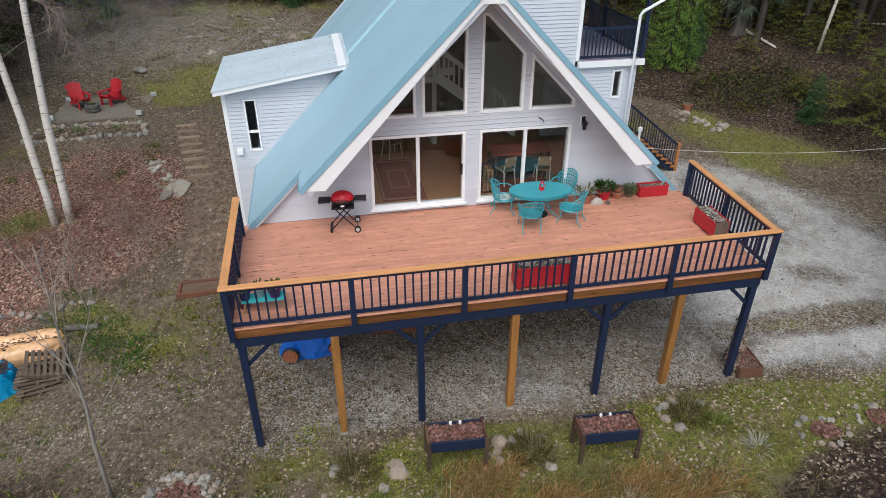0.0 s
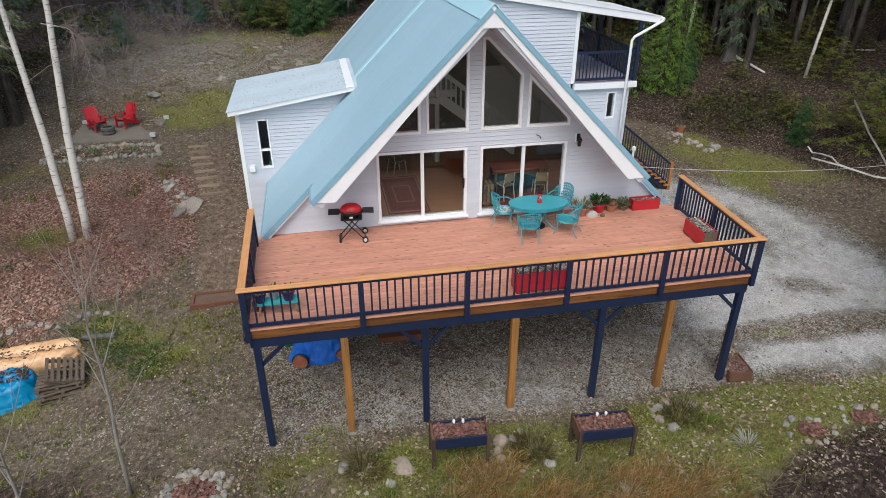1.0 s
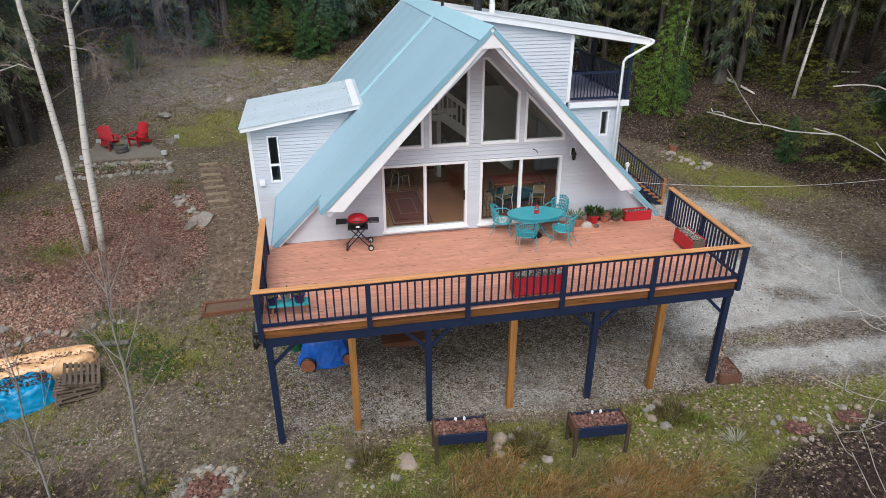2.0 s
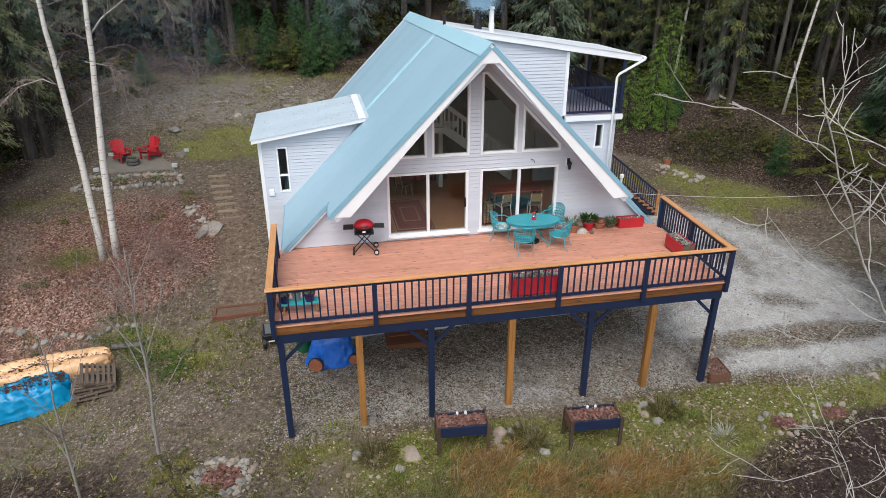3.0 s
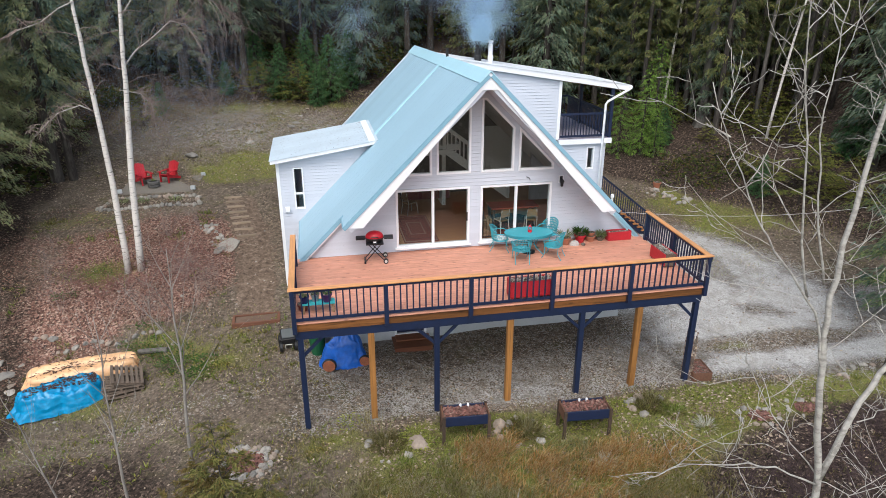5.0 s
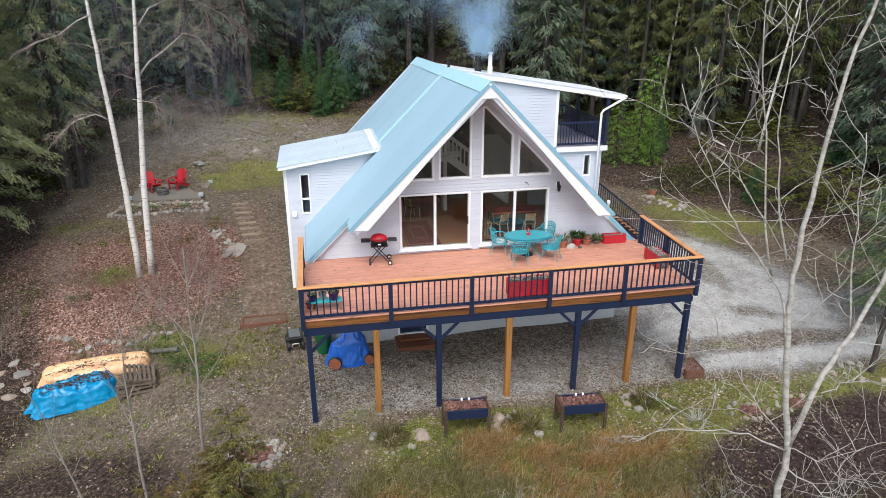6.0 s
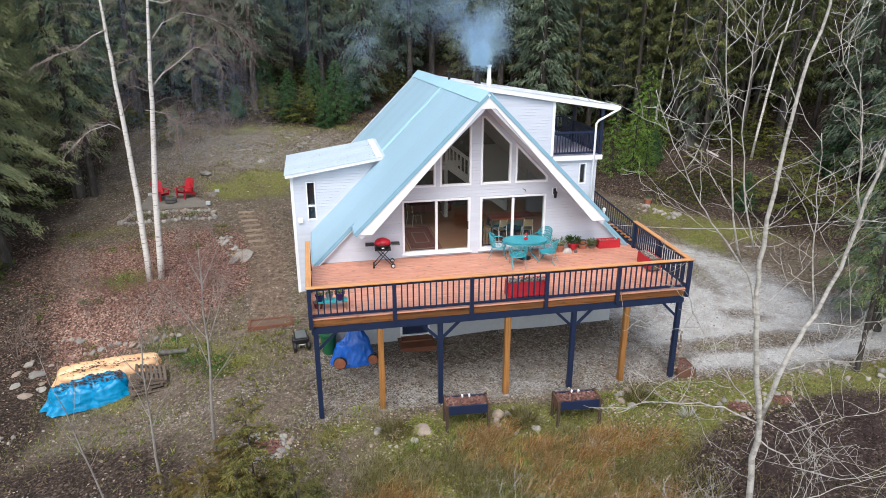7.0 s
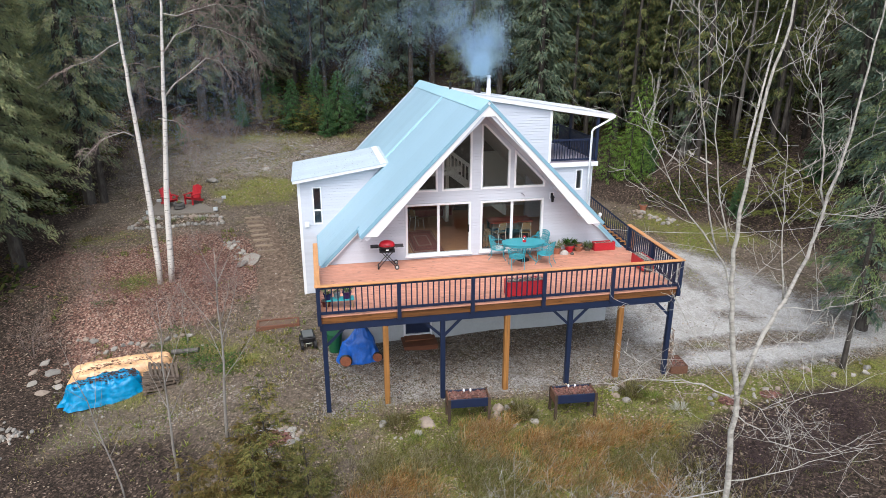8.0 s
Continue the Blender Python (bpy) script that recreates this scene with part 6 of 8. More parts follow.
# steps up the bank
for i in range(8):
    f = i / 7
    x, y = -5.85 - 0.85 * f, 8.35 + 3.85 * f
    s = thing("timber_step", "weathered timber step set in the bank", "step", (x, y, gz(x, y) + 0.02), rng.uniform(-4, 8), "garden steps")
    part("riser", boxes(((-0.42, -0.055, -0.16), (0.42, 0.055, 0.055))), wood("step_timber_%s" % "abcdefgh"[i], (0.28, 0.215, 0.155), "x", 0.85), s, bevel=0.008)
for lb, x, y, r in (("large flat boulder beside the path", -6.55, 7.62, 0.42), ("grey boulder beside the path", -6.95, 7.30, 0.30), ("small boulder on the bank", -7.05, 8.3, 0.16), ("small boulder on the bank", -7.45, 9.1, 0.17), ("flat boulder above the fire pit", -9.45, 18.2, 0.38)):
    b = thing("boulder", lb, "boulder")
    stone(b, x, y, gz(x, y) + 0.05, r, "boulder_body", 0.36)
sc = thing("path_stones", "scattered fieldstones along the path", "stones")
for i in range(34):
    t = rng.random()
    x, y = -7.6 + 1.2 * t + rng.uniform(-0.5, 0.3), 9.6 - 2.4 * t + rng.uniform(-0.4, 0.4)
    stone(sc, x, y, gz(x, y) + 0.02, rng.uniform(0.05, 0.13))

# fire pit terrace
slab = thing("terrace_slab", "grey gravel fire-pit terrace strewn with leaves", "terrace", (0, 0, 0), 0, kind="structure")
a = Acc()
a.prism([(-12.3, 13.25, 1.0), (-8.75, 13.25, 1.0), (-8.55, 16.2, 1.0), (-12.3, 16.0, 1.0)], [(-12.3, 13.25, 1.56), (-8.75, 13.25, 1.56), (-8.55, 16.2, 1.66), (-12.3, 16.0, 1.66)])
part("slab", a, paint("grey_fines", (0.17, 0.15, 0.125), 0.95, 0.2, 2, 18, bumpy=0.5), slab)


def adirondack(at, turn, first=None, tilt=0):
    if first:
        return copy_thing(first, pose(*at, 0, 0, turn))
    c = thing("adirondack_chair", "red slatted adirondack chair by the fire pit", "chair", at, turn, "adirondack chairs")
    for sx in (-0.26, 0.26):
        part("side_rail", beam((sx, -0.42, 0.36), (sx, 0.48, 0.10), 0.035, 0.13), REDPAINT, c)
        part("front_leg", boxes(((sx - 0.02, -0.44, 0.0), (sx + 0.02, -0.34, 0.54))), REDPAINT, c)
        part("arm", boxes(((sx * 1.15 - 0.07, -0.48, 0.54), (sx * 1.15 + 0.07, 0.28, 0.565))), REDPAINT, c)
        part("arm_post", beam((sx * 1.15, 0.20, 0.54), (sx, 0.30, 0.18), 0.035, 0.09), REDPAINT, c)
    for i in range(6):
        y = -0.40 + i * 0.105
        z = 0.425 - (y + 0.42) * 0.29
        part("seat_slat", beam((-0.28, y, z), (0.28, y, z), 0.09, 0.02), REDPAINT, c)
    for i in range(6):
        x = -0.25 + i * 0.1
        h = 0.80 - 0.10 * abs(i - 2.5) / 2.5
        part("back_slat", beam((x * 0.85, 0.16, 0.22), (x * 1.1, 0.16 + h * 0.42, 0.22 + h), 0.088, 0.02), REDPAINT, c)
    for f in (0.2, 0.75):
        part("back_brace", beam((-0.28, 0.18 + 0.34 * f, 0.22 + 0.8 * f), (0.28, 0.18 + 0.34 * f, 0.22 + 0.8 * f), 0.03, 0.06), REDPAINT, c)
    return c


ad = adirondack((-11.42, 14.9, 1.64), 38)
adirondack((-10.15, 15.15, 1.65), -32, ad)
pit = thing("fire_ring", "stacked grey concrete fire ring with a small pot", "fire pit", (-10.80, 14.25, 1.62))
for k in range(2):
    a = Acc()
    a.lathe((0, 0, k * 0.15), [(0.24, 0), (0.30, 0.02), (0.30, 0.13), (0.24, 0.145), (0.2, 0.145), (0.2, 0.06)], 18)
    part("ring", a, paint("sooty_ring_%s" % "ab"[k], (0.10, 0.095, 0.09), 0.9, 0.25), pit)
part("plant", leaves(50, 0.12, 0.12, rng, 0.12, 0.04, 0.8), PALEG, pit, place=pose(0, 0, 0.29))
for x, y in ((-12.25, 13.35), (-8.75, 13.4), (-12.2, 15.9), (-8.6, 16.0)):
    b = thing("edging_block", "pale concrete block at the terrace corner", "block", (x, y, 1.60), rng.uniform(-20, 20), "terrace blocks")
    part("block_body", boxes(((-0.12, -0.08, 0), (0.12, 0.08, 0.19))), CONCRETE, b, bevel=0.015)
bed = thing("stone_bordered_bed", "narrow planting bed bordered with rounded fieldstones", "planting bed")
for i in range(56):
    if i < 24:
        x, y = -12.7 + i * 0.185, 11.55 + 0.05 * math.sin(i * 2.1)
    elif i < 46:
        x, y = -12.3 + (i - 24) * 0.175, 12.65 + 0.05 * math.sin(i * 1.7)
    elif i < 51:
        x, y = -8.30 + 0.1 * math.sin(i), 11.7 + (i - 46) * 0.2
    else:
        x, y = -12.85 + (i - 51) * 0.1, 11.6 + (i - 51) * 0.2
    r = rng.uniform(0.06, 0.14)
    stone(bed, x, y, gz(x, y) + r * 0.4, r, flat=0.85)
leaf_heap(bed, -10.5, 12.1, 2.1, 0.4, 500, LEAFLITTER)
for x in (-10.9, -9.4, -11.9):
    l = leaves(70, 0.25, 0.2, rng, 0.25, 0.03, 0.9)
    part("clump", l, PALEG, bed, place=pose(x, 12.1, gz(x, 12.1)))

# outside stair on the east side
ost = thing("outdoor_stair", "cedar stair with navy railing on the east side", "stair")
YS, N = 7.0, 14
X0, Z0, X1 = 9.85, 2.62, 13.20
Z1 = gz(X1, YS)
CEDAR = wood("orange_cedar_treads", (0.42, 0.18, 0.06), "y", 0.6)
for i in range(N):
    f = (i + 0.5) / N
    x, z = X0 + (X1 - X0) * f, Z0 + (Z1 + 0.16 - Z0) * f
    part("tread", boxes(((x - 0.14, YS - 0.10, z - 0.045), (x + 0.14, YS + 1.1, z))), CEDAR, ost, bevel=0.006)
for yy in (YS + 0.04, YS + 1.04):
    part("stringer", beam((X0, yy, Z0 - 0.22), (X1, yy, Z1 - 0.02), 0.05, 0.26), BLUE, ost)
railing(ost, (X0, YS + 0.02, Z0 + 0.02), (X1 - 0.05, YS + 0.02, Z1 + 0.2), 1.0, 0.15)
part("stair_post", boxes(((X1 - 0.06, YS - 0.03, Z1 - 0.2), (X1 + 0.06, YS + 0.09, Z1 + 1.25))), CEDAR, ost, "cedar bottom post")
part("landing", boxes(((9.41, YS - 0.05, Z0 - 0.05), (X0 - 0.05, YS + 1.15, Z0))), CEDAR, ost)
lp = thing("yard_post", "white pipe post with a round cap holding a line", "post", (10.35, 5.2, gz(10.35, 5.2)))
a = Acc()
a.lathe((0, 0, -0.1), [(0.045, 0), (0.045, 2.85), (0.08, 2.86), (0.08, 2.98), (0.03, 3.02)], 12)
part("pipe", a, TRIM, lp)
a = Acc()
pts = []
for i in range(24):
    f = i / 23
    pts.append((10.35 + 15.0 * f, 5.2 - 2.0 * f, gz(10.35, 5.2) + 2.1 + 0.3 * f - 0.5 * math.sin(math.pi * f)))
a.tube(pts, 0.007, 4)
line = thing("washing_line", "slack white rope line across the drive's edge", "rope")
part("rope", a, TRIM, line)
rb = thing("rock_bed", "bed of pale rocks with a terracotta pot at the bank", "stones")
for i in range(34):
    f = rng.random()
    x, y = 15.9 + 1.5 * f + rng.uniform(-0.3, 0.3), 12.3 - 2.9 * f + rng.uniform(-0.35, 0.35)
    stone(rb, x, y, gz(x, y) + 0.03, rng.uniform(0.06, 0.16))
pot("terracotta pot on the rock bed", (16.45, 12.1, gz(16.45, 12.1) + 0.02), 0.22, 0.36, TERRA, LEAFG, rng, 40, 0.14, 0.05)


# trees
def spray(a, base, d, up, length, width, rng):
    """One drooping spray of needles: a narrow blade."""
    s = d.cross(up)
    s = (s.normalized() if s.length > 1e-4 else Vector((1, 0, 0))) * (width * 0.5)
    tip = base + d * length + Vector((0, 0, -0.18 * length))
    a.face(base - s, base + s, tip)


def conifer_meshes(h, seed, radius, start=0.05, droop=0.35, dens=1.0, size=1.0, mat=None, limbs=True, layers=None, girth=0.0125, fine=1.0, lace=1.0):
    """Trunk and crown of a conifer, seen from the ground up."""
    rng = random.Random(seed)
    t = Acc()
    steps = 9
    lean = (rng.uniform(-0.02, 0.02), rng.uniform(-0.02, 0.02))
    ax = [Vector((lean[0] * h * (i / steps) ** 2, lean[1] * h * (i / steps) ** 2, h * i / steps)) for i in range(steps + 1)]
    t.tube(ax, [max(0.015, girth * h * (1 - i / steps) ** 0.8) * (1.15 if i == 0 else 1) for i in range(steps + 1)], 8)
    c = Acc()
    n = int((layers or 95) * dens)
    for i in range(n):
        f = start + (1 - start) * (i + rng.random()) / n
        z = h * f
        reach = radius * (1 - f) ** 0.75 * rng.uniform(0.6, 1.12) + 0.15
        if f < start + 0.12:
            reach *= 0.55 + 0.45 * (f - start) / 0.12
        ang = i * 2.399 + rng.uniform(-0.4, 0.4)
        out = Vector((math.cos(ang), math.sin(ang), 0))
        base = Vector((lean[0] * h * f * f, lean[1] * h * f * f, z))
        pts = [base + out * (reach * u) + Vector((0, 0, reach * (0.12 * u - droop * u * u))) for u in (0, 0.33, 0.66, 1.0)]
        if limbs:
            t.tube(pts, [0.012 + 0.006 * reach, 0.012, 0.008, 0.004], 3, caps=False)
        m = max(8, int(reach * 30 * dens * fine / lace))
        for k in range(m):
            u = 0.15 + 0.85 * ((k + rng.random()) / m) ** 0.65
            j = min(2, int(u * 3))
            q = pts[j].lerp(pts[j + 1], u * 3 - j)
            yaw = rng.choice((-1, 1)) * rng.uniform(0.35, 1.25) * (1.15 - 0.7 * u)
            d = Vector((out.x * math.cos(yaw) - out.y * math.sin(yaw), out.x * math.sin(yaw) + out.y * math.cos(yaw), rng.uniform(-0.75, 0.1))).normalized()
            q = q + Vector((rng.gauss(0, 1), rng.gauss(0, 1), rng.gauss(-0.3, 0.8))) * (0.17 * size * min(1.0, reach))
            ln = lace * size * rng.uniform(0.28, 0.60) * (1.15 - 0.45 * u)
            up = Vector((rng.uniform(-0.5, 0.5), rng.uniform(-0.5, 0.5), 1))
            spray(c, q, d, up, ln, ln * rng.uniform(0.22, 0.36), rng)
            if rng.random() < 0.7:
                spray(c, q + d * ln * 0.3, (d + Vector((rng.uniform(-0.4, 0.4), rng.uniform(-0.4, 0.4), -0.8))).normalized(), up.cross(d), ln * 0.8, ln * 0.22, rng)
    return t.mesh("trunk"), c.mesh("crown")


def conifer(name, label, at, turn, scale, meshes, mats, group="conifers of the woods"):
    e = thing(name, label, "tree", at, turn, group)
    e.scale = (scale, scale, scale)
    part("trunk", meshes[0], mats[0], e)
    part("crown", meshes[1], mats[1], e)
    return e


cedar_a = conifer_meshes(22, 3, 3.9, 0.10, 0.42, 1.25, 0.72, fine=1.5, lace=0.62)
cedar_b = conifer_meshes(24, 5, 3.2, 0.11, 0.45, 1.1, 0.74, fine=1.5, lace=0.65)
hemlock_a = conifer_meshes(26, 8, 2.8, 0.18, 0.32, 0.9, 1.15, girth=0.009)
fir_a = conifer_meshes(20, 11, 2.5, 0.05, 0.24, 1.0, 1.0)
far_a = conifer_meshes(25, 14, 3.2, 0.08, 0.35, 0.62, 1.6, limbs=False, girth=0.009)
far_b = conifer_meshes(27, 17, 2.8, 0.22, 0.30, 0.55, 1.6, limbs=False, girth=0.008)
young_a = conifer_meshes(5, 19, 1.5, 0.02, 0.12, 1.4, 0.5, layers=80)
bank_a = conifer_meshes(23, 26, 2.5, 0.14, 0.26, 1.0, 0.70, layers=80, girth=0.0072, fine=1.12)
young_b = conifer_meshes(5, 20, 1.35, 0.04, 0.34, 0.95, 0.45, layers=80, fine=1.1, lace=0.7)
KINDS = (("cedar_tree", cedar_a, CEDARGREEN, "tall drooping western cedar with mossy green sprays"), ("cedar_tree", cedar_b, CEDARGREEN, "tall cedar bare of branches near its foot"),
         ("hemlock_tree", hemlock_a, FIRGREEN, "tall dark hemlock with a long bare trunk"), ("fir_tree", fir_a, FIRGREEN, "dark green fir in the woods"),
         ("forest_tree", far_a, CEDARGREEN, "dense mossy green conifer deep in the woods"), ("forest_tree", far_b, FIRGREEN, "dark conifer with a bare trunk deep in the woods"),
         ("young_fir", young_a, YOUNGGREEN, "young green fir at the edge of the woods"), ("young_cedar", young_b, BRIGHTGREEN, "bright green young cedar beside the house"),
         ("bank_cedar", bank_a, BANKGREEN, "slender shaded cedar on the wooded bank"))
firsts = {}


def plant(kind, x, y, scale, turn):
    nm, ms, mt, lb = KINDS[kind]
    if kind not in firsts:
        firsts[kind] = conifer(nm, lb, (x, y, gz(x, y) - 0.1), turn, scale, ms, (TRUNK, mt))
        return
    o = copy_thing(firsts[kind], pose(x, y, gz(x, y) - 0.1, 0, 0, turn))
    o.scale = (scale, scale, scale)


rng = random.Random(21)
spots = [(15.2, -6.0), (17.5, -2.0)]


def woods(n, region, lo, hi, kinds, apart=1.8, tries=4000):
    k = 0
    for _ in range(tries):
        if k >= n:
            return
        x, y = region(rng)
        if any((x - a) ** 2 + (y - b) ** 2 < apart * apart for a, b in spots):
            continue
        spots.append((x, y))
        plant(rng.choice(kinds), x, y, rng.uniform(lo, hi), rng.uniform(0, 360))
        k += 1


# west edge, back of the clearing, east bank
for x, y, k, sc in ((-16.9, 8.2, 0, 1.0), (-17.6, 6.6, 1, 1.0), (-15.95, 16.1, 1, 1.0), (-15.25, 16.35, 2, 0.9), (-17.6, 20.5, 1, 1.0), (-19.0, 12.5, 0, 1.05), (-18.6, 16.0, 0, 0.95), (-21.0, 6.5, 0, 1.1), (-20.5, 9.8, 0, 1.0), (-19.5, 1.5, 0, 0.9)):
    spots.append((x, y))
    plant(k, x, y, sc, rng.uniform(0, 360))
woods(9, lambda r: (-21.5 - 8 * r.random(), r.uniform(2, 30)), 0.85, 1.15, (4, 4, 1), 2.0)
woods(26, lambda r: (r.uniform(-27, 9), 31 + 9 * r.random()), 0.8, 1.1, (1, 2, 2, 3, 2), 1.7)
woods(34, lambda r: (r.uniform(-32, 12), 38 + 14 * r.random()), 0.8, 1.2, (4, 5, 5), 1.8)
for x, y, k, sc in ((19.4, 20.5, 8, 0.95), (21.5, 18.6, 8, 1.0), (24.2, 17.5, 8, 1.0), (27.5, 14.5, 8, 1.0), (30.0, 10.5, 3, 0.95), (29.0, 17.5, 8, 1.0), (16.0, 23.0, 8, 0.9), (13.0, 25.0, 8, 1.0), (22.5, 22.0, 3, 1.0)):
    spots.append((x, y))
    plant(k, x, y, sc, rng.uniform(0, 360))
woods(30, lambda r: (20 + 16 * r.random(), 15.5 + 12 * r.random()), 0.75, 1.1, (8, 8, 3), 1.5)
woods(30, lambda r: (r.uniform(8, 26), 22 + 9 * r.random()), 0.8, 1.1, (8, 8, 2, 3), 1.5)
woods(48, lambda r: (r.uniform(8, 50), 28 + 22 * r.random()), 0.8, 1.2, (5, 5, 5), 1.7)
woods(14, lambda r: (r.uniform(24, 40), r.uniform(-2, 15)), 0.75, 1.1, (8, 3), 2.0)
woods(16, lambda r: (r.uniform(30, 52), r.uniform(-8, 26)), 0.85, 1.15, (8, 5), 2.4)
woods(18, lambda r: (r.uniform(-48, -26), r.uniform(-6, 40)), 0.9, 1.2, (4, 5), 2.6)
woods(30, lambda r: (r.uniform(-55, 65), r.uniform(52, 72)), 0.9, 1.3, (4, 5), 2.8)
for x, y, sc in ((-4.6, 29.5, 0.8), (-1.0, 28.6, 0.95), (-2.0, 27.6, 0.6), (-8.5, 30.6, 0.5), (0.6, 31.0, 0.9), (-2.6, 32.4, 0.9), (-12.5, 27.0, 0.45), (-6.5, 33.0, 0.9), (20.4, 8.6, 0.46), (26.0, 9.0, 0.9), (19.0, 16.6, 0.5), (26.5, 3.5, 0.8)):
    plant(6, x, y, sc, rng.uniform(0, 360))
for x, y, sc in ((17.4, 16.2, 1.1), (16.4, 17.2, 0.95), (18.8, 17.4, 1.25), (18.0, 15.6, 0.7)):
    plant(7, x, y, sc, rng.uniform(0, 360))
# conifers beside the drive and below the yard
EDGEGREEN = foliage("dark_edge_fir_needles", [(0.08, 0.125, 0.06), (0.15, 0.21, 0.09), (0.25, 0.30, 0.125), (0.35, 0.33, 0.16)])
edge_fir = conifer_meshes(16, 30, 2.9, 0.17, 0.34, 0.95, 0.5, layers=110, girth=0.0055, fine=1.5, lace=0.62)
conifer("fir_tree", "dark blue-green fir standing among pale stones", (15.6, -5.2, gz(15.6, -5.2) - 0.1), 40, 1.0, edge_fir, (TRUNK, EDGEGREEN))
plant(3, 18.8, -2.6, 0.85, 130)
plant(0, 21.5, -6.0, 0.7, 200)


def feather_cedar(h, radius, seed, dens=1.0):
    """A thin young cedar: few upswept limbs, each with flat lacy sprays and gaps between."""
    r = random.Random(seed)
    t, c = Acc(), Acc()
    top = Vector((r.uniform(-0.2, 0.2), r.uniform(-0.2, 0.2), h))
    t.tube([(0, 0, 0), top * 0.5 + Vector((0.06, 0, 0)), top], [0.035, 0.022, 0.006], 6)
    n = 46
    for i in range(n):
        f = 0.06 + 0.92 * (i + r.random()) / n
        reach = radius * (1 - f) ** 0.8 * r.uniform(0.45, 1.15) + 0.12
        ang = i * 2.399 + r.uniform(-0.5, 0.5)
        out = Vector((math.cos(ang), math.sin(ang), 0))
        base = top * f
        pts = [base + out * (reach * u) + Vector((0, 0, reach * (0.55 * u - 0.35 * u * u))) for u in (0, 0.35, 0.7, 1.0)]
        t.tube(pts, [0.009, 0.007, 0.005, 0.003], 3, caps=False)
        for k in range(max(int(7 * dens), int(reach * 26 * dens))):
            u = 0.2 + 0.8 * r.random() ** 0.7
            j = min(2, int(u * 3))
            q = pts[j].lerp(pts[j + 1], u * 3 - j)
            yaw = r.choice((-1, 1)) * r.uniform(0.3, 1.2)
            d = Vector((out.x * math.cos(yaw) - out.y * math.sin(yaw), out.x * math.sin(yaw) + out.y * math.cos(yaw), r.uniform(-0.5, 0.5))).normalized()
            long = r.uniform(0.16, 0.36)
            s = d.cross(Vector((r.uniform(-0.4, 0.4), r.uniform(-0.4, 0.4), 1))).normalized()
            for b in range(13):
                g = (b + r.random()) / 13
                e = (d * 0.8 + s * r.choice((-1, 1)) * r.uniform(0.3, 0.9) + Vector((0, 0, -0.25))).normalized()
                spray(c, q + d * long * g + Vector((0, 0, -0.10 * long * g * g)), e, Vector((r.uniform(-1, 1), r.uniform(-1, 1), 1)), r.uniform(0.06, 0.15) * (1.2 - 0.5 * g), r.uniform(0.020, 0.036), r)
    return t.mesh("trunk"), c.mesh("crown")


near_tree = conifer("young_cedar", "sparse olive-green young cedar below the yard", (-4.75, -9.6, gz(-4.75, -9.6) - 0.1), 80, 1.0, feather_cedar(4.7, 1.35, 23), (TRUNK, OLIVE), "young cedars below the yard")
low_tree = conifer("young_cedar", "low brownish young cedar below the yard", (-5.9, -10.0, gz(-5.9, -10.0) - 0.1), 10, 1.0, feather_cedar(3.4, 1.3, 24), (TRUNK, BROWNCEDAR), "young cedars below the yard")
for first, x, y, k, turn in ((near_tree, -3.75, -9.9, 0.74, 140), (low_tree, -5.3, -9.1, 1.05, 250), (low_tree, -6.6, -9.6, 0.9, 60), (near_tree, -5.2, -10.5, 0.8, 300)):
    copy_thing(first, pose(x, y, gz(x, y) - 0.1, 0, 0, turn)).scale = (k, k, k)


BUSHGREEN = foliage("yellow_green_bush_sprays", [(0.06, 0.075, 0.02), (0.13, 0.155, 0.035), (0.22, 0.24, 0.05), (0.32, 0.30, 0.08), (0.16, 0.12, 0.05)])
bush_mesh = feather_cedar(3.4, 2.0, 77, 0.5)
bush_tree = conifer("cedar_bush", "feathery yellow-green young cedar on the wooded bank", (21.5, 7.0, gz(21.5, 7.0) - 0.1), 0, 1.15, bush_mesh, (TRUNK, BUSHGREEN), "young cedars on the bank")
for x, y, k, turn in ((22.6, 7.6, 0.9, 70), (23.6, 13.6, 0.55, 140), (24.4, 12.0, 0.7, 200), (23.5, 16.4, 0.6, 20), (20.6, 18.4, 0.7, 110), (20.9, 10.2, 0.5, 260), (25.2, 15.0, 0.8, 300), (19.4, 19.6, 0.9, 45), (23.2, 5.4, 0.8, 170), (21.2, 15.2, 0.4, 90), (-3.4, 28.8, 0.9, 10), (-6.2, 30.2, 0.8, 80), (-13.2, 24.5, 0.7, 190)):
    copy_thing(bush_tree, pose(x, y, gz(x, y) - 0.1, 0, 0, turn)).scale = (k, k, k)


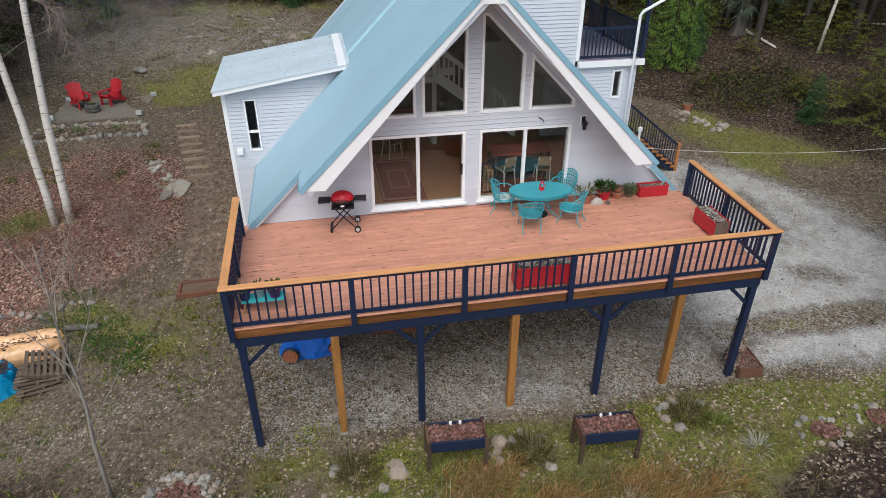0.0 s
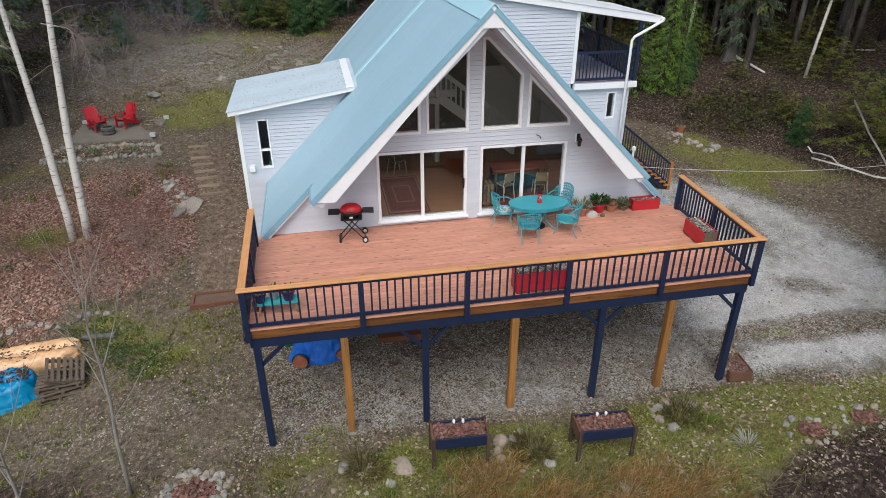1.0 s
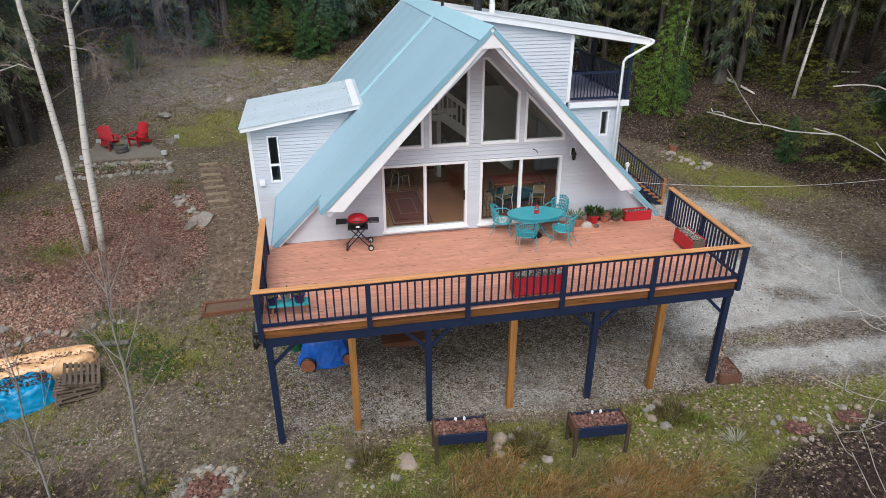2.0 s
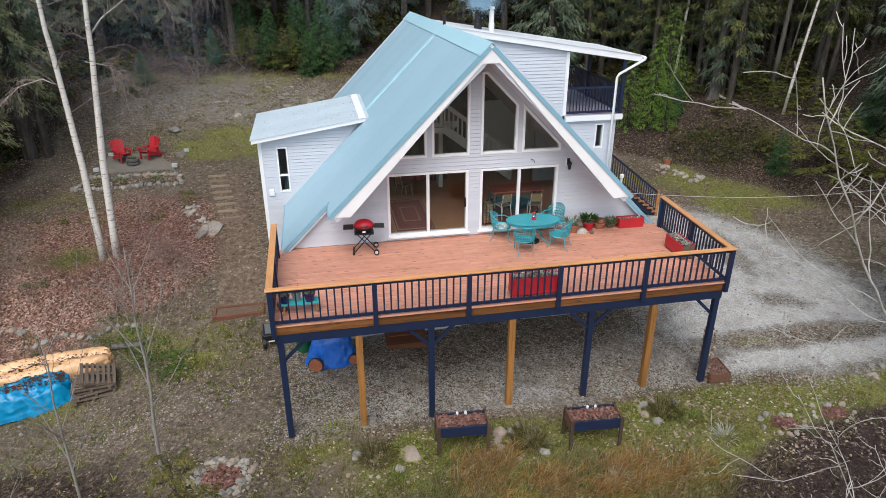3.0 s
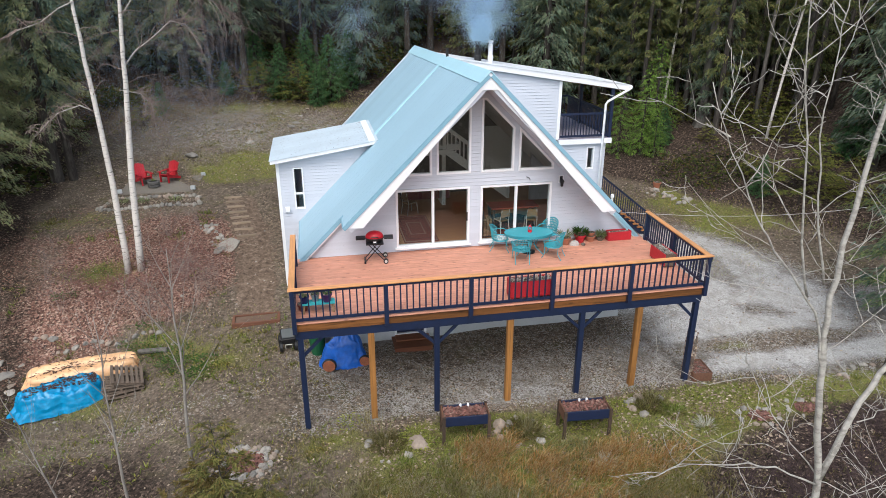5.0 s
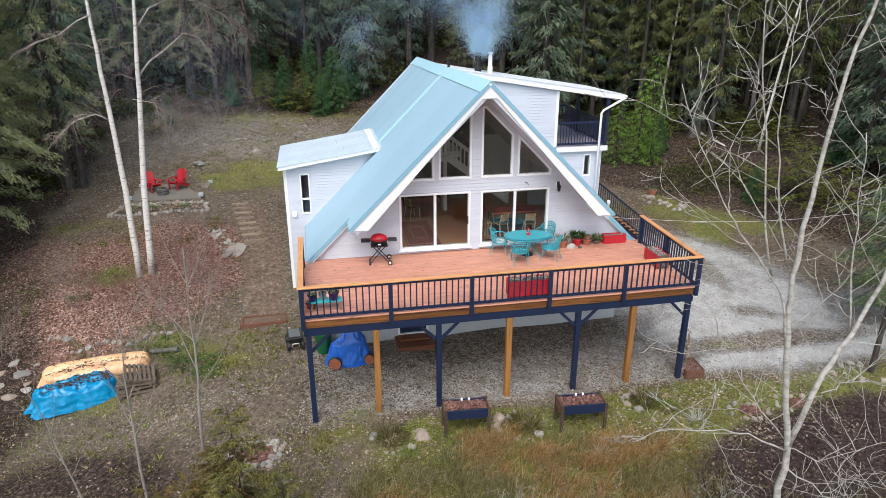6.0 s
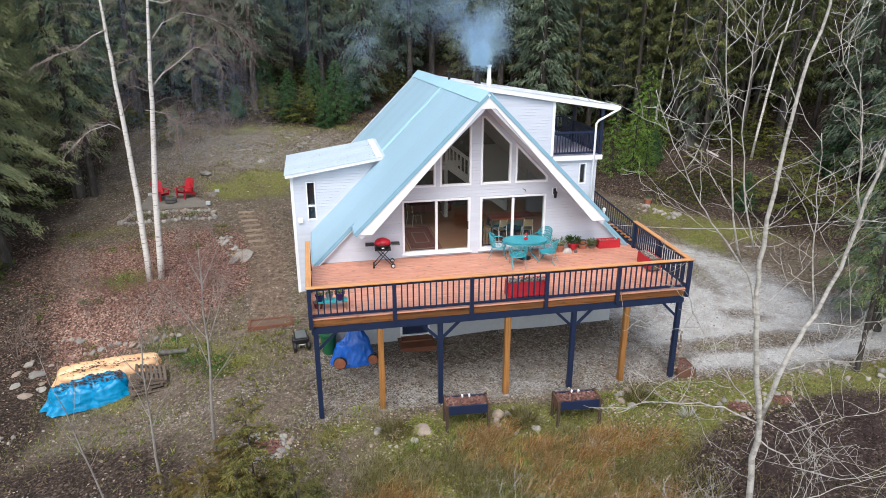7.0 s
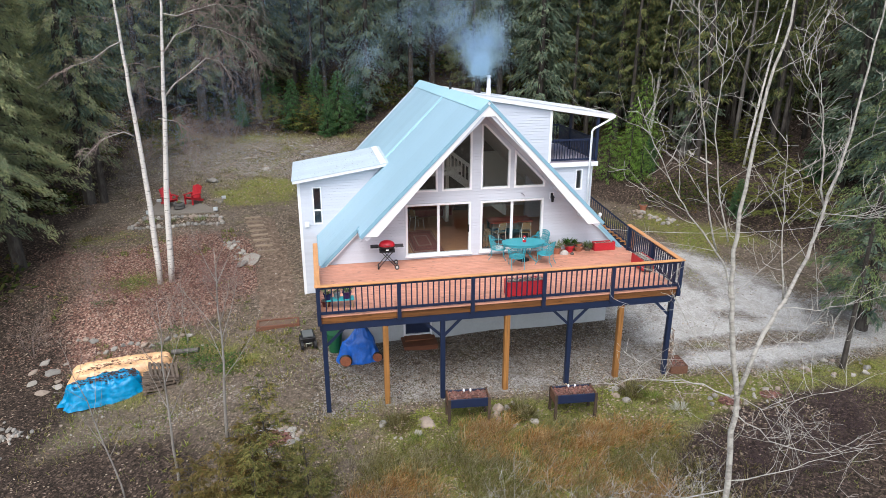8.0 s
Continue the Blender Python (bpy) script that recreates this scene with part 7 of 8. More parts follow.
def old_cedar(x, y, h, r0, seed):
    """A heavy old trunk with fluted foot and a few hanging mossy sprays."""
    r = random.Random(seed)
    th = thing("old_cedar", "thick grey old cedar trunk with mossy hanging sprays", "tree", (x, y, gz(x, y) - 0.2), 0, "conifers of the woods")
    a = Acc()
    n, rows_ = 22, ((0.0, 1.75), (0.35, 1.3), (0.9, 1.08), (2.0, 0.97), (5.0, 0.85), (10.0, 0.62), (h, 0.2))
    for z, k in rows_:
        for i in range(n):
            t = 2 * math.pi * i / n
            q = r0 * k * (1 + (0.16 if k > 1 else 0.08) * math.cos(5 * t + seed) + 0.06 * math.cos(9 * t))
            a.v.append((q * math.cos(t), q * math.sin(t), z))
    for j in range(len(rows_) - 1):
        a.f += [(j * n + i, j * n + (i + 1) % n, (j + 1) * n + (i + 1) % n, (j + 1) * n + i) for i in range(n)]
    part("trunk", a, OLDBARK, th, smooth=True)
    c = Acc()
    for _ in range(85):
        t, z = r.uniform(0, 6.283), r.uniform(2.0, h * 0.8)
        out = Vector((math.cos(t), math.sin(t), 0))
        reach = r.uniform(0.5, 2.2)
        for k in range(34):
            u = r.random()
            p = out * (r0 * 0.7 + reach * u) + Vector((r.gauss(0, 0.16), r.gauss(0, 0.16), z + 0.1 * u - 0.5 * u * u + r.gauss(-0.1, 0.16)))
            d = (out * r.uniform(0.2, 1.0) + Vector((r.uniform(-0.7, 0.7), r.uniform(-0.7, 0.7), r.uniform(-1.0, 0.0)))).normalized()
            spray(c, p, d, Vector((r.uniform(-1, 1), r.uniform(-1, 1), 1)), r.uniform(0.12, 0.28), r.uniform(0.04, 0.08), r)
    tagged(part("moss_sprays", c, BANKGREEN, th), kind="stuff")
    return th


old_cedar(22.0, 17.3, 20, 0.30, 1)
old_cedar(27.6, 15.8, 20, 0.26, 2)
for lb, p, q, r, mat in (("black and white birch log lying on the bank", (22.1, 17.0), (22.5, 14.7), 0.085, BIRCH), ("grey branch lying along the bank's ledge", (18.6, 11.3), (21.8, 11.1), 0.05, TRUNK),
                         ("pale fallen stem in the woods", (24.6, 16.0), (27.6, 13.2), 0.06, ASPEN), ("pale fallen branch under the trees", (19.4, 20.6), (20.8, 21.4), 0.04, ASPEN), ("pale fallen stem on the bank", (25.4, 10.6), (28.0, 9.6), 0.05, ASPEN)):
    th = thing("fallen_log", lb, "log")
    a = Acc()
    pts = [Vector((*p, gz(*p) + r + 0.12)).lerp(Vector((*q, gz(*q) + r)), i / 6) + Vector((rng.uniform(-1, 1), rng.uniform(-1, 1), 0)) * 0.05 for i in range(7)]
    a.tube(pts, [r * (1 - 0.06 * i) for i in range(7)], 8)
    part("log_body", a, mat, th, smooth=True)
for x, y, dx, h, r in ((23.7, 13.1, 2.5, 18, 0.085), (25.0, 15.4, 2.6, 18, 0.06), (20.9, 20.2, 1.2, 17, 0.09)):
    th = thing("leaning_birch", "pale leaning birch trunk at the edge of the woods", "tree", (x, y, gz(x, y) - 0.2), 0, "edge trunks")
    a = Acc()
    a.tube([Vector((dx * f ** 1.1, 0.1 * math.sin(5 * f), h * f)) for f in np.linspace(0, 1, 10)], [r * (1 - 0.7 * f) for f in np.linspace(0, 1, 10)], 9)
    part("trunk", a, BIRCH if x < 24 else OLDBARK, th, smooth=True)


def grow(a, base, d, length, r0, rng, depth, kids=4, spread=0.8, droop=0.0, seg=6, wander=0.12, sides=6, taper=0.25):
    """A bare limb with its side branches."""
    pts, rad = [Vector(base)], [r0]
    dr = Vector(d).normalized()
    for i in range(seg):
        dr = (dr + Vector((rng.uniform(-1, 1), rng.uniform(-1, 1), rng.uniform(-1, 1))) * wander + Vector((0, 0, -droop))).normalized()
        pts.append(pts[-1] + dr * (length / seg))
        rad.append(max(0.003, r0 * (1 - (1 - taper) * (i + 1) / seg)))
    a.tube(pts, rad, sides, caps=False)
    if depth <= 0:
        return pts
    for k in range(kids):
        f = 0.25 + 0.72 * (k + rng.random()) / kids
        j = min(seg - 1, int(f * seg))
        p = pts[j].lerp(pts[j + 1], f * seg - j)
        ax = (pts[j + 1] - pts[j]).normalized()
        s = ax.orthogonal().normalized()
        s.rotate(Matrix.Rotation(rng.uniform(0, 6.283), 3, ax))
        nd = (ax * (1 - spread * 0.5) + s * spread).normalized()
        grow(a, p, nd, length * rng.uniform(0.35, 0.6), max(0.003, rad[j] * 0.5), rng, depth - 1, kids, spread, droop, max(3, seg - 1), wander * 1.3, max(3, sides - 1), 0.25)
    return pts


def bare_tree(name, label, stems, limbs, seed, bark_mat, group="", r0=0.09, kids=6, reach=2.4, depth=2, spread=0.85, droop=0.02, limb_r=0.02, low=0.2, stem_k=0.72):
    """A leafless tree: hand-set stems and grown limbs."""
    rngt = random.Random(seed)
    th = thing(name, label, "tree", tuple(stems[0][0]), 0, group)
    base = Vector(stems[0][0])
    for k, pts in enumerate(stems):
        pts = [Vector(p) - base for p in pts]
        fine = []
        for i in range(len(pts) - 1):
            for f in (0, 0.33, 0.67):
                fine.append(pts[i].lerp(pts[i + 1], f) + Vector((rngt.uniform(-1, 1), rngt.uniform(-1, 1), 0)) * 0.02)
        fine.append(pts[-1])
        n = len(fine)
        ra = r0 if k == 0 else r0 * stem_k
        a = Acc()
        a.tube(fine, [max(0.008, ra * (1 - 0.82 * i / (n - 1))) for i in range(n)], 9)
        part("trunk" if k == 0 else "stem", a, bark_mat, th, smooth=True)
        for i in range(limbs):
            b = Acc()
            f = low + (0.97 - low) * (i + rngt.random()) / limbs
            j = min(n - 2, int(f * (n - 1)))
            p = fine[j].lerp(fine[j + 1], f * (n - 1) - j)
            ang = i * 2.4 + rngt.uniform(-0.5, 0.5)
            d = Vector((math.cos(ang), math.sin(ang), rngt.uniform(0.1, 0.8)))
            grow(b, p, d, reach * rngt.uniform(0.5, 1.1) * (1.15 - 0.55 * f), limb_r * rngt.uniform(0.7, 1.2), rngt, depth, kids, spread, droop, 6, 0.16, 5)
            part("limb", b, TWIG if bark_mat is BIRCH or limb_r < 0.012 else bark_mat, th)
    return th


def gp(x, y, z=-0.3):
    return (x, y, gz(x, y) + z)


bare_tree("birch_tree", "white-barked leafless birch on the bank", [[gp(-10.42, 6.2), (-10.40, 6.25, 4.0), (-10.48, 6.25, 7.0), (-10.56, 6.25, 9.5), (-10.62, 6.3, 12.0), (-10.7, 6.4, 17.0)]], 11, 31, BIRCH, "birch pair", 0.135, 5, 2.6, 2, 0.8, 0.10, 0.016, 0.3)
bare_tree("birch_tree", "white-barked leafless birch with drooping twigs", [[gp(-9.98, 6.27), (-9.72, 6.3, 4.0), (-9.40, 6.35, 7.0), (-9.17, 6.38, 9.5), (-8.92, 6.4, 12.0), (-8.5, 6.5, 17.0)]], 13, 33, BIRCH, "birch pair", 0.145, 5, 2.6, 2, 0.8, 0.10, 0.016, 0.45)
birches = [o for o in bpy.data.objects if o.name.startswith("birch_tree") and o.parent is None]
rl = random.Random(64)
for k, pts, r, hang in ((1, [(-9.25, 6.4, 8.44), (-8.77, 6.3, 8.98), (-8.0, 6.2, 9.51), (-7.35, 6.1, 10.04), (-6.83, 6.0, 9.92), (-6.36, 6.0, 9.25)], 0.055, 1.0),
                        (1, [(-9.09, 6.4, 10.17), (-8.53, 6.5, 10.93), (-7.67, 6.6, 11.33), (-6.76, 6.7, 11.16), (-5.86, 6.8, 10.68), (-5.43, 6.8, 10.08)], 0.05, 1.2),
                        (1, [(-8.93, 6.4, 11.78), (-8.32, 6.2, 11.67), (-7.61, 6.0, 11.9), (-6.71, 5.9, 12.13), (-5.9, 5.9, 12.0)], 0.045, 1.2),
                        (0, [(-10.56, 6.2, 10.7), (-11.03, 6.1, 10.48), (-11.66, 6.0, 10.03), (-12.48, 6.0, 9.75), (-12.84, 6.0, 9.52)], 0.04, 0.7),
                        (0, [(-10.65, 6.2, 6.89), (-10.97, 6.1, 7.09), (-11.7, 6.0, 6.87), (-12.09, 6.0, 6.57), (-12.91, 6.0, 5.79)], 0.04, 0.7),
                        (1, [(-9.6, 6.4, 7.58), (-8.85, 6.3, 7.44), (-8.47, 6.2, 7.05), (-8.44, 6.2, 5.77)], 0.028, 0.5)):
    base = birches[k].matrix_basis.translation
    pts = [Vector(p) - base for p in pts]
    n = len(pts)
    b = Acc()
    b.tube(pts, [0.66 * r * (1 - 0.75 * i / (n - 1)) for i in range(n)], 7)
    part("limb", b, ASPEN, birches[k], smooth=True)
    b = Acc()
    count = 44 if k else 15
    for i in range(count):
        f = (0.2 + 0.79 * (i + rl.random()) / count) * (n - 1)
        j = min(n - 2, int(f))
        ax = (pts[j + 1] - pts[j]).normalized()
        d = ax * 0.7 + Vector((rl.uniform(-0.6, 0.6), rl.uniform(-0.6, 0.6), rl.uniform(-0.2, 0.9)))
        grow(b, pts[j].lerp(pts[j + 1], f - j), d, hang * rl.uniform(0.7, 1.5), 0.016, rl, 2, 3, 0.7, 0.13, 6, 0.14, 3)
    part("twig_spray", b, TWIG, birches[k], "fine drooping purple-brown twigs")
ASPEN_Y = -15.2


def aspen(label, stems, limbs, seed):
    """A leafless aspen: forked main stems, long arching limbs and curved twigs."""
    r = random.Random(seed)
    x0, z0 = stems[0][1][0]
    base = Vector((x0, ASPEN_Y, z0))
    th = thing("aspen_tree", label, "tree", tuple(base), 0, "aspens below the yard")
    for rank, group in enumerate((stems, limbs)):
        for k, (ra, pairs) in enumerate(group):
            lean = r.uniform(-0.12, 0.12) if k or rank else 0.0
            pts = [Vector((x, ASPEN_Y + lean * i * (0.5 if rank == 0 else 1.2), z)) - base for i, (x, z) in enumerate(pairs)]
            fine = []
            for i in range(len(pts) - 1):
                for f in (0, 0.34, 0.67):
                    fine.append(pts[i].lerp(pts[i + 1], f) + Vector((r.uniform(-1, 1), r.uniform(-1, 1), r.uniform(-1, 1))) * (0.018 if rank == 0 else 0.035))
            pts = fine + [pts[-1]]
            n = len(pts)
            b = Acc()
            b.tube(pts, [max(0.0045, 0.56 * ra * (1 - 0.80 * (i / (n - 1)) ** 0.9)) for i in range(n)], 9 if rank == 0 else 6)
            part("trunk" if k + rank == 0 else ("stem" if rank == 0 else "limb"), b, ASPEN, th, smooth=True)
            b = Acc()
            count = 9 if rank == 0 else 7
            for i in range(count):
                f = (0.22 + 0.76 * (i + r.random()) / count) * (n - 1)
                j = min(n - 2, int(f))
                ax = (pts[j + 1] - pts[j]).normalized()
                d = ax * 0.6 + Vector((r.choice((-1, 1)) * r.uniform(0.4, 1.0), r.uniform(-0.7, 0.7), r.uniform(-0.3, 0.5)))
                grow(b, pts[j].lerp(pts[j + 1], f - j), d, r.uniform(0.5, 1.3), 0.0052, r, 2, 2, 0.75, -0.05, 7, 0.20, 4)
            tagged(part("twig_spray", b, ASPEN, th), kind="stuff")
    return th


MAIN_STEMS = [(0.115, [(3.50, -1.95), (3.46, 1.2), (3.40, 3.42), (3.32, 4.39), (3.29, 5.48), (3.04, 6.54), (2.87, 7.51), (2.83, 8.24), (2.88, 9.35), (2.97, 10.38), (3.17, 11.27), (3.16, 13.0)]),
              (0.070, [(3.28, 5.50), (3.57, 6.58), (3.82, 7.15), (4.06, 7.84), (4.15, 8.52), (4.33, 9.46), (4.38, 10.35), (4.45, 11.34), (4.41, 12.6)])]
THIN_STEMS = [(0.030, [(2.96, 7.03), (2.75, 7.71), (2.42, 8.18), (1.96, 8.66), (1.69, 9.03), (1.31, 9.68), (0.99, 10.34)]),
              (0.026, [(2.54, 8.04), (2.27, 8.71), (2.09, 9.54), (1.82, 10.4), (1.70, 11.13), (1.55, 11.75)]),
              (0.024, [(2.72, 8.16), (2.45, 8.87), (2.22, 9.77), (2.17, 10.62), (2.16, 11.12)]),
              (0.026, [(3.83, 7.15), (3.67, 8.01), (3.54, 8.90), (3.42, 9.74)]),
              (0.028, [(4.22, 8.65), (4.09, 9.47), (3.99, 10.12), (3.65, 10.6), (3.42, 11.12)])]
ARCHING = [(0.024, [(3.26, 5.44), (2.70, 5.72), (2.07, 5.94), (1.39, 5.97), (0.93, 5.87)]), (0.018, [(3.21, 5.60), (2.76, 6.12), (2.25, 6.81), (1.89, 7.41)]),
           (0.022, [(3.31, 5.21), (4.05, 4.51), (5.03, 4.08), (6.52, 4.10)]), (0.016, [(3.84, 7.00), (4.43, 6.95), (5.03, 7.05), (5.58, 7.22)]),
           (0.014, [(3.65, 6.27), (4.24, 6.34), (5.05, 6.02)]), (0.014, [(4.19, 8.56), (4.70, 8.49), (5.35, 8.43)]),
           (0.022, [(3.38, 3.59), (2.47, 3.62), (1.61, 3.87), (0.60, 3.90)]), (0.020, [(3.39, 3.74), (4.42, 3.73), (5.41, 3.90), (6.47, 3.93)]), (0.014, [(3.29, 5.48), (3.76, 5.21), (4.34, 5.30), (4.86, 5.40)])]
aspen("pale leafless aspen with forked stems and arching limbs", MAIN_STEMS + THIN_STEMS, ARCHING, 41)


def sapling(x, y, h, seed, lean=0.0, r0=0.04, branches=10, first=0.32):
    """A slim sapling: one stem with upswept side branches."""
    r = random.Random(seed)
    th = thing("sapling", "thin grey leafless sapling with upswept twigs", "tree", gp(x, y, -0.2), 0, "saplings")
    pts = [Vector((lean * (i / 7) ** 1.3 + r.uniform(-1, 1) * 0.05, r.uniform(-1, 1) * 0.05, h * i / 7)) for i in range(8)]
    a = Acc()
    a.tube(pts, [max(0.006, r0 * (1 - 0.85 * i / 7)) for i in range(8)], 7)
    part("trunk", a, SAPBARK, th, smooth=True)
    for i in range(branches):
        f = (first + (0.95 - first) * (i + r.random()) / branches) * 7
        j = min(6, int(f))
        ang = i * 2.4 + r.uniform(-0.6, 0.6)
        b = Acc()
        d = Vector((math.cos(ang) * 0.75, math.sin(ang) * 0.75, 1.0))
        grow(b, pts[j].lerp(pts[j + 1], f - j), d, h * r.uniform(0.22, 0.40) * (1.2 - 0.09 * f), r0 * 0.36 * (1.15 - 0.1 * f), r, 1, 3, 0.45, -0.06, 6, 0.10, 5)
        part("branch", b, SAPBARK, th)
    return th


sapling(-6.45, -5.0, 6.6, 60, 0.30, 0.055, 11, 0.36)
sapling(-7.62, -6.85, 6.2, 61, 0.15, 0.046, 9, 0.42)
sapling(-9.3, -6.2, 5.0, 62, -0.8, 0.03, 7, 0.3)
sapling(-8.9, 2.6, 3.2, 63, 0.1, 0.02, 7, 0.25)


def shrub(name, label, x, y, n, h, seed, mat, spread=0.5, depth=2, r=0.010, group=""):
    rs = random.Random(seed)
    th = thing(name, label, "shrub", (x, y, gz(x, y)), 0, group)
    for i in range(n):
        a = Acc()
        t = rs.uniform(0, 6.283)
        d = Vector((math.cos(t) * spread, math.sin(t) * spread, 1))
        grow(a, Vector((math.cos(t), math.sin(t), 0)) * rs.uniform(0, 0.15), d, h * rs.uniform(0.6, 1.1), r * rs.uniform(0.7, 1.2), rs, depth, 4, 0.7, 0.0, 5, 0.14, 4)
        part("stem", a, mat, th)
    return th


rng = random.Random(77)
for k, (x, y, h) in enumerate(((1.2, -10.6, 1.7), (3.0, -11.2, 1.9), (4.8, -11.0, 1.8), (6.2, -11.4, 2.0))):
    shrub("thicket_shrub", "arching pale bare shrub below the lawn", x, y, 9, h, 400 + k, ASPEN, 1.0, 2, 0.008, "thicket")
for k, (x, y, h) in enumerate(((-7.6, 3.6, 1.9), (-8.6, 2.9, 2.1), (-9.6, 3.6, 1.8), (-6.9, 4.6, 1.5), (-8.2, 5.2, 1.6), (-12.6, 4.4, 1.8), (-13.6, 6.0, 1.6), (-9.2, 8.6, 1.2), (-8.0, 9.6, 1.2), (-14.8, 2.8, 1.8))):
    shrub("bare_shrub", "bare reddish twigs of a shrub on the bank", x, y, 7, h, 100 + k, TWIG, 0.45, 2, 0.008, "bank shrubs")
for k, (x, y, h) in enumerate(((7.8, -9.8, 1.8), (9.6, -9.0, 1.7), (11.4, -8.6, 1.6), (13.0, -8.0, 1.5), (10.4, -10.0, 2.0), (12.2, -9.4, 1.9), (8.8, -10.6, 2.2), (6.6, -10.2, 1.6), (9.2, -9.7, 1.6), (11.0, -9.4, 1.7), (12.9, -8.8, 1.5), (8.2, -9.0, 1.2), (10.4, -8.5, 1.2))):
    shrub("thicket_shrub", "tangled bare purple-brown thicket", x, y, 10, h, 130 + k, DARKTWIG, 0.9, 2, 0.009, "thicket")
for k, (x, y, h) in enumerate(((-9.7, 5.4, 1.2), (-9.0, 5.9, 1.4), (-8.3, 5.5, 1.2), (-7.7, 6.0, 1.5), (-7.4, 5.2, 1.3), (-8.7, 4.7, 1.1), (-10.4, 5.0, 1.0), (-8.0, 6.7, 1.2), (-11.4, 4.6, 1.1), (-12.2, 5.6, 1.0), (-7.0, 6.4, 1.1))):
    shrub("red_twig_shrub", "bare pinkish-red twigs on the leafy bank", x, y, 9, h, 240 + k, REDTWIG, 0.8, 2, 0.006, "bank shrubs")
for k, (x, y, h) in enumerate(((-12.0, 24.0, 3.5), (-9.0, 26.5, 3.0), (-14.0, 21.0, 3.5), (-6.5, 29.5, 3.2))):
    shrub("bare_shrub", "tall bare grey shrub at the edge of the woods", x, y, 10, h, 160 + k, TWIG, 0.5, 2, 0.016, "edge shrubs")
# dead trunks and pale stems at the wood's edge
for k, (x, y, h) in enumerate(((-8.0, 34.0, 18), (-6.6, 33.2, 19), (-3.0, 35.0, 18), (-12.0, 33.0, 18), (23.0, 17.0, 17), (24.5, 15.5, 18), (26.0, 13.0, 18), (21.8, 18.4, 17), (28.5, 14.0, 17))):
    z = gz(x, y)
    bare_tree("standing_trunk", "pale grey trunk at the edge of the woods", [[(x, y, z - 0.3), (x + 0.2, y, z + h * 0.4), (x + rng.uniform(-0.4, 1.2), y, z + h)]], 10, 170 + k, OLDBARK if k % 2 else TRUNK, "edge trunks", 0.16, 3, 1.8, 1, 0.9, 0.05, 0.014, 0.15)


# siding courses, one board after another
def runs_at(outline, holes, z):
    """Free stretches of x at one height of a wall with openings."""
    def cut(loop):
        xs = []
        for (x0, z0), (x1, z1) in zip(loop, loop[1:] + loop[:1]):
            if (z0 - z) * (z1 - z) < 0:
                xs.append(x0 + (x1 - x0) * (z - z0) / (z1 - z0))
        return sorted(xs)
    o = cut(outline)
    free = list(zip(o[::2], o[1::2]))
    for h in holes:
        c = cut(h)
        for a, b in zip(c[::2], c[1::2]):
            nxt = []
            for u, v in free:
                if b <= u or a >= v:
                    nxt.append((u, v))
                else:
                    if a > u:
                        nxt.append((u, a))
                    if b < v:
                        nxt.append((b, v))
            free = nxt
    return free


def siding(parent, outline, holes, y, course=0.122):
    zs = [p[1] for p in outline]
    marks = sorted({round(p[1], 4) for lp in (outline, *holes) for p in lp})
    z, top = min(zs), max(zs)
    while z < top - 0.02:
        z1 = min(z + course, top)
        cuts = [z] + [m for m in marks if z + 0.004 < m < z1 - 0.004] + [z1]
        chains = []
        for a, b in zip(cuts, cuts[1:]):
            lo, hi = runs_at(outline, holes, a + 1e-3), runs_at(outline, holes, b - 1e-3)
            if len(lo) != len(hi):
                continue
            for (u0, v0), (u1, v1) in zip(lo, hi):
                if v0 - u0 < 0.02 and v1 - u1 < 0.02:
                    continue
                quad = (a, b, u0, v0, u1, v1)
                for ch in chains:
                    if any(abs(q[1] - a) < 1e-6 and q[4] < v0 and q[5] > u0 for q in ch):
                        ch.append(quad)
                        break
                else:
                    chains.append([quad])
        for ch in chains:
            acc = Acc()
            for a, b, u0, v0, u1, v1 in ch:
                if a == z:
                    a = z + 0.0078
                def off(h):
                    return y - 0.032 + 0.018 * (h - z - 0.011) / course
                acc.prism([(u0, y - 0.001, a), (v0, y - 0.001, a), (v0, off(a), a), (u0, off(a), a)], [(u1, y - 0.001, b), (v1, y - 0.001, b), (v1, off(b), b), (u1, off(b), b)])
            part("siding_board", acc, SIDING, parent)
        z = z1


siding(gable_wall, [(-2.86, DECK_Z), (8.46, DECK_Z), (8.46, RR - 8.46 - 0.1), (RIDGE_X, RIDGE_Z - 0.35), (-2.86, RL - 2.86 - 0.1)], door_loops + upper_loops, 0.0)
siding(west_wall, [(-3.90, -0.6), (-3.0, -0.6), (-3.0, 2.8), (-0.25, RL - 0.36), (-0.5, 5.58), (-3.90, 5.04)], [win_l], 4.40, 0.122)
siding(east_wall, [(3.4, 8.05), (7.05, 4.4), (7.20, 4.4), (7.20, 7.72), (3.4, 8.34)], [], 4.40, 0.122)
siding(low_wall, [(7.0, 0.2), (9.40, 0.2), (9.40, 5.2), (6.4, 5.2), (6.4, 4.4)], [win_r], 4.40, 0.122)

# deck boards
rng = random.Random(4)
rows = 31
for i in range(rows):
    y0 = DY0 - 0.05 + i * (-DY0 + 0.03) / rows
    y1 = y0 + (-DY0 + 0.03) / rows - 0.004
    x = DX0
    cuts = [DX0] + sorted(rng.sample([DX0 + 0.25 + k * 0.408 for k in range(4, 27)], 2)) + [DX1]
    for a, b in zip(cuts, cuts[1:]):
        zt = dz((y0 + y1) / 2) + rng.uniform(-0.0015, 0.0015)
        part("deck_board", boxes(((a + 0.0015, y0, zt - 0.036), (b - 0.0015, y1, zt))), DECKWOOD, deck)


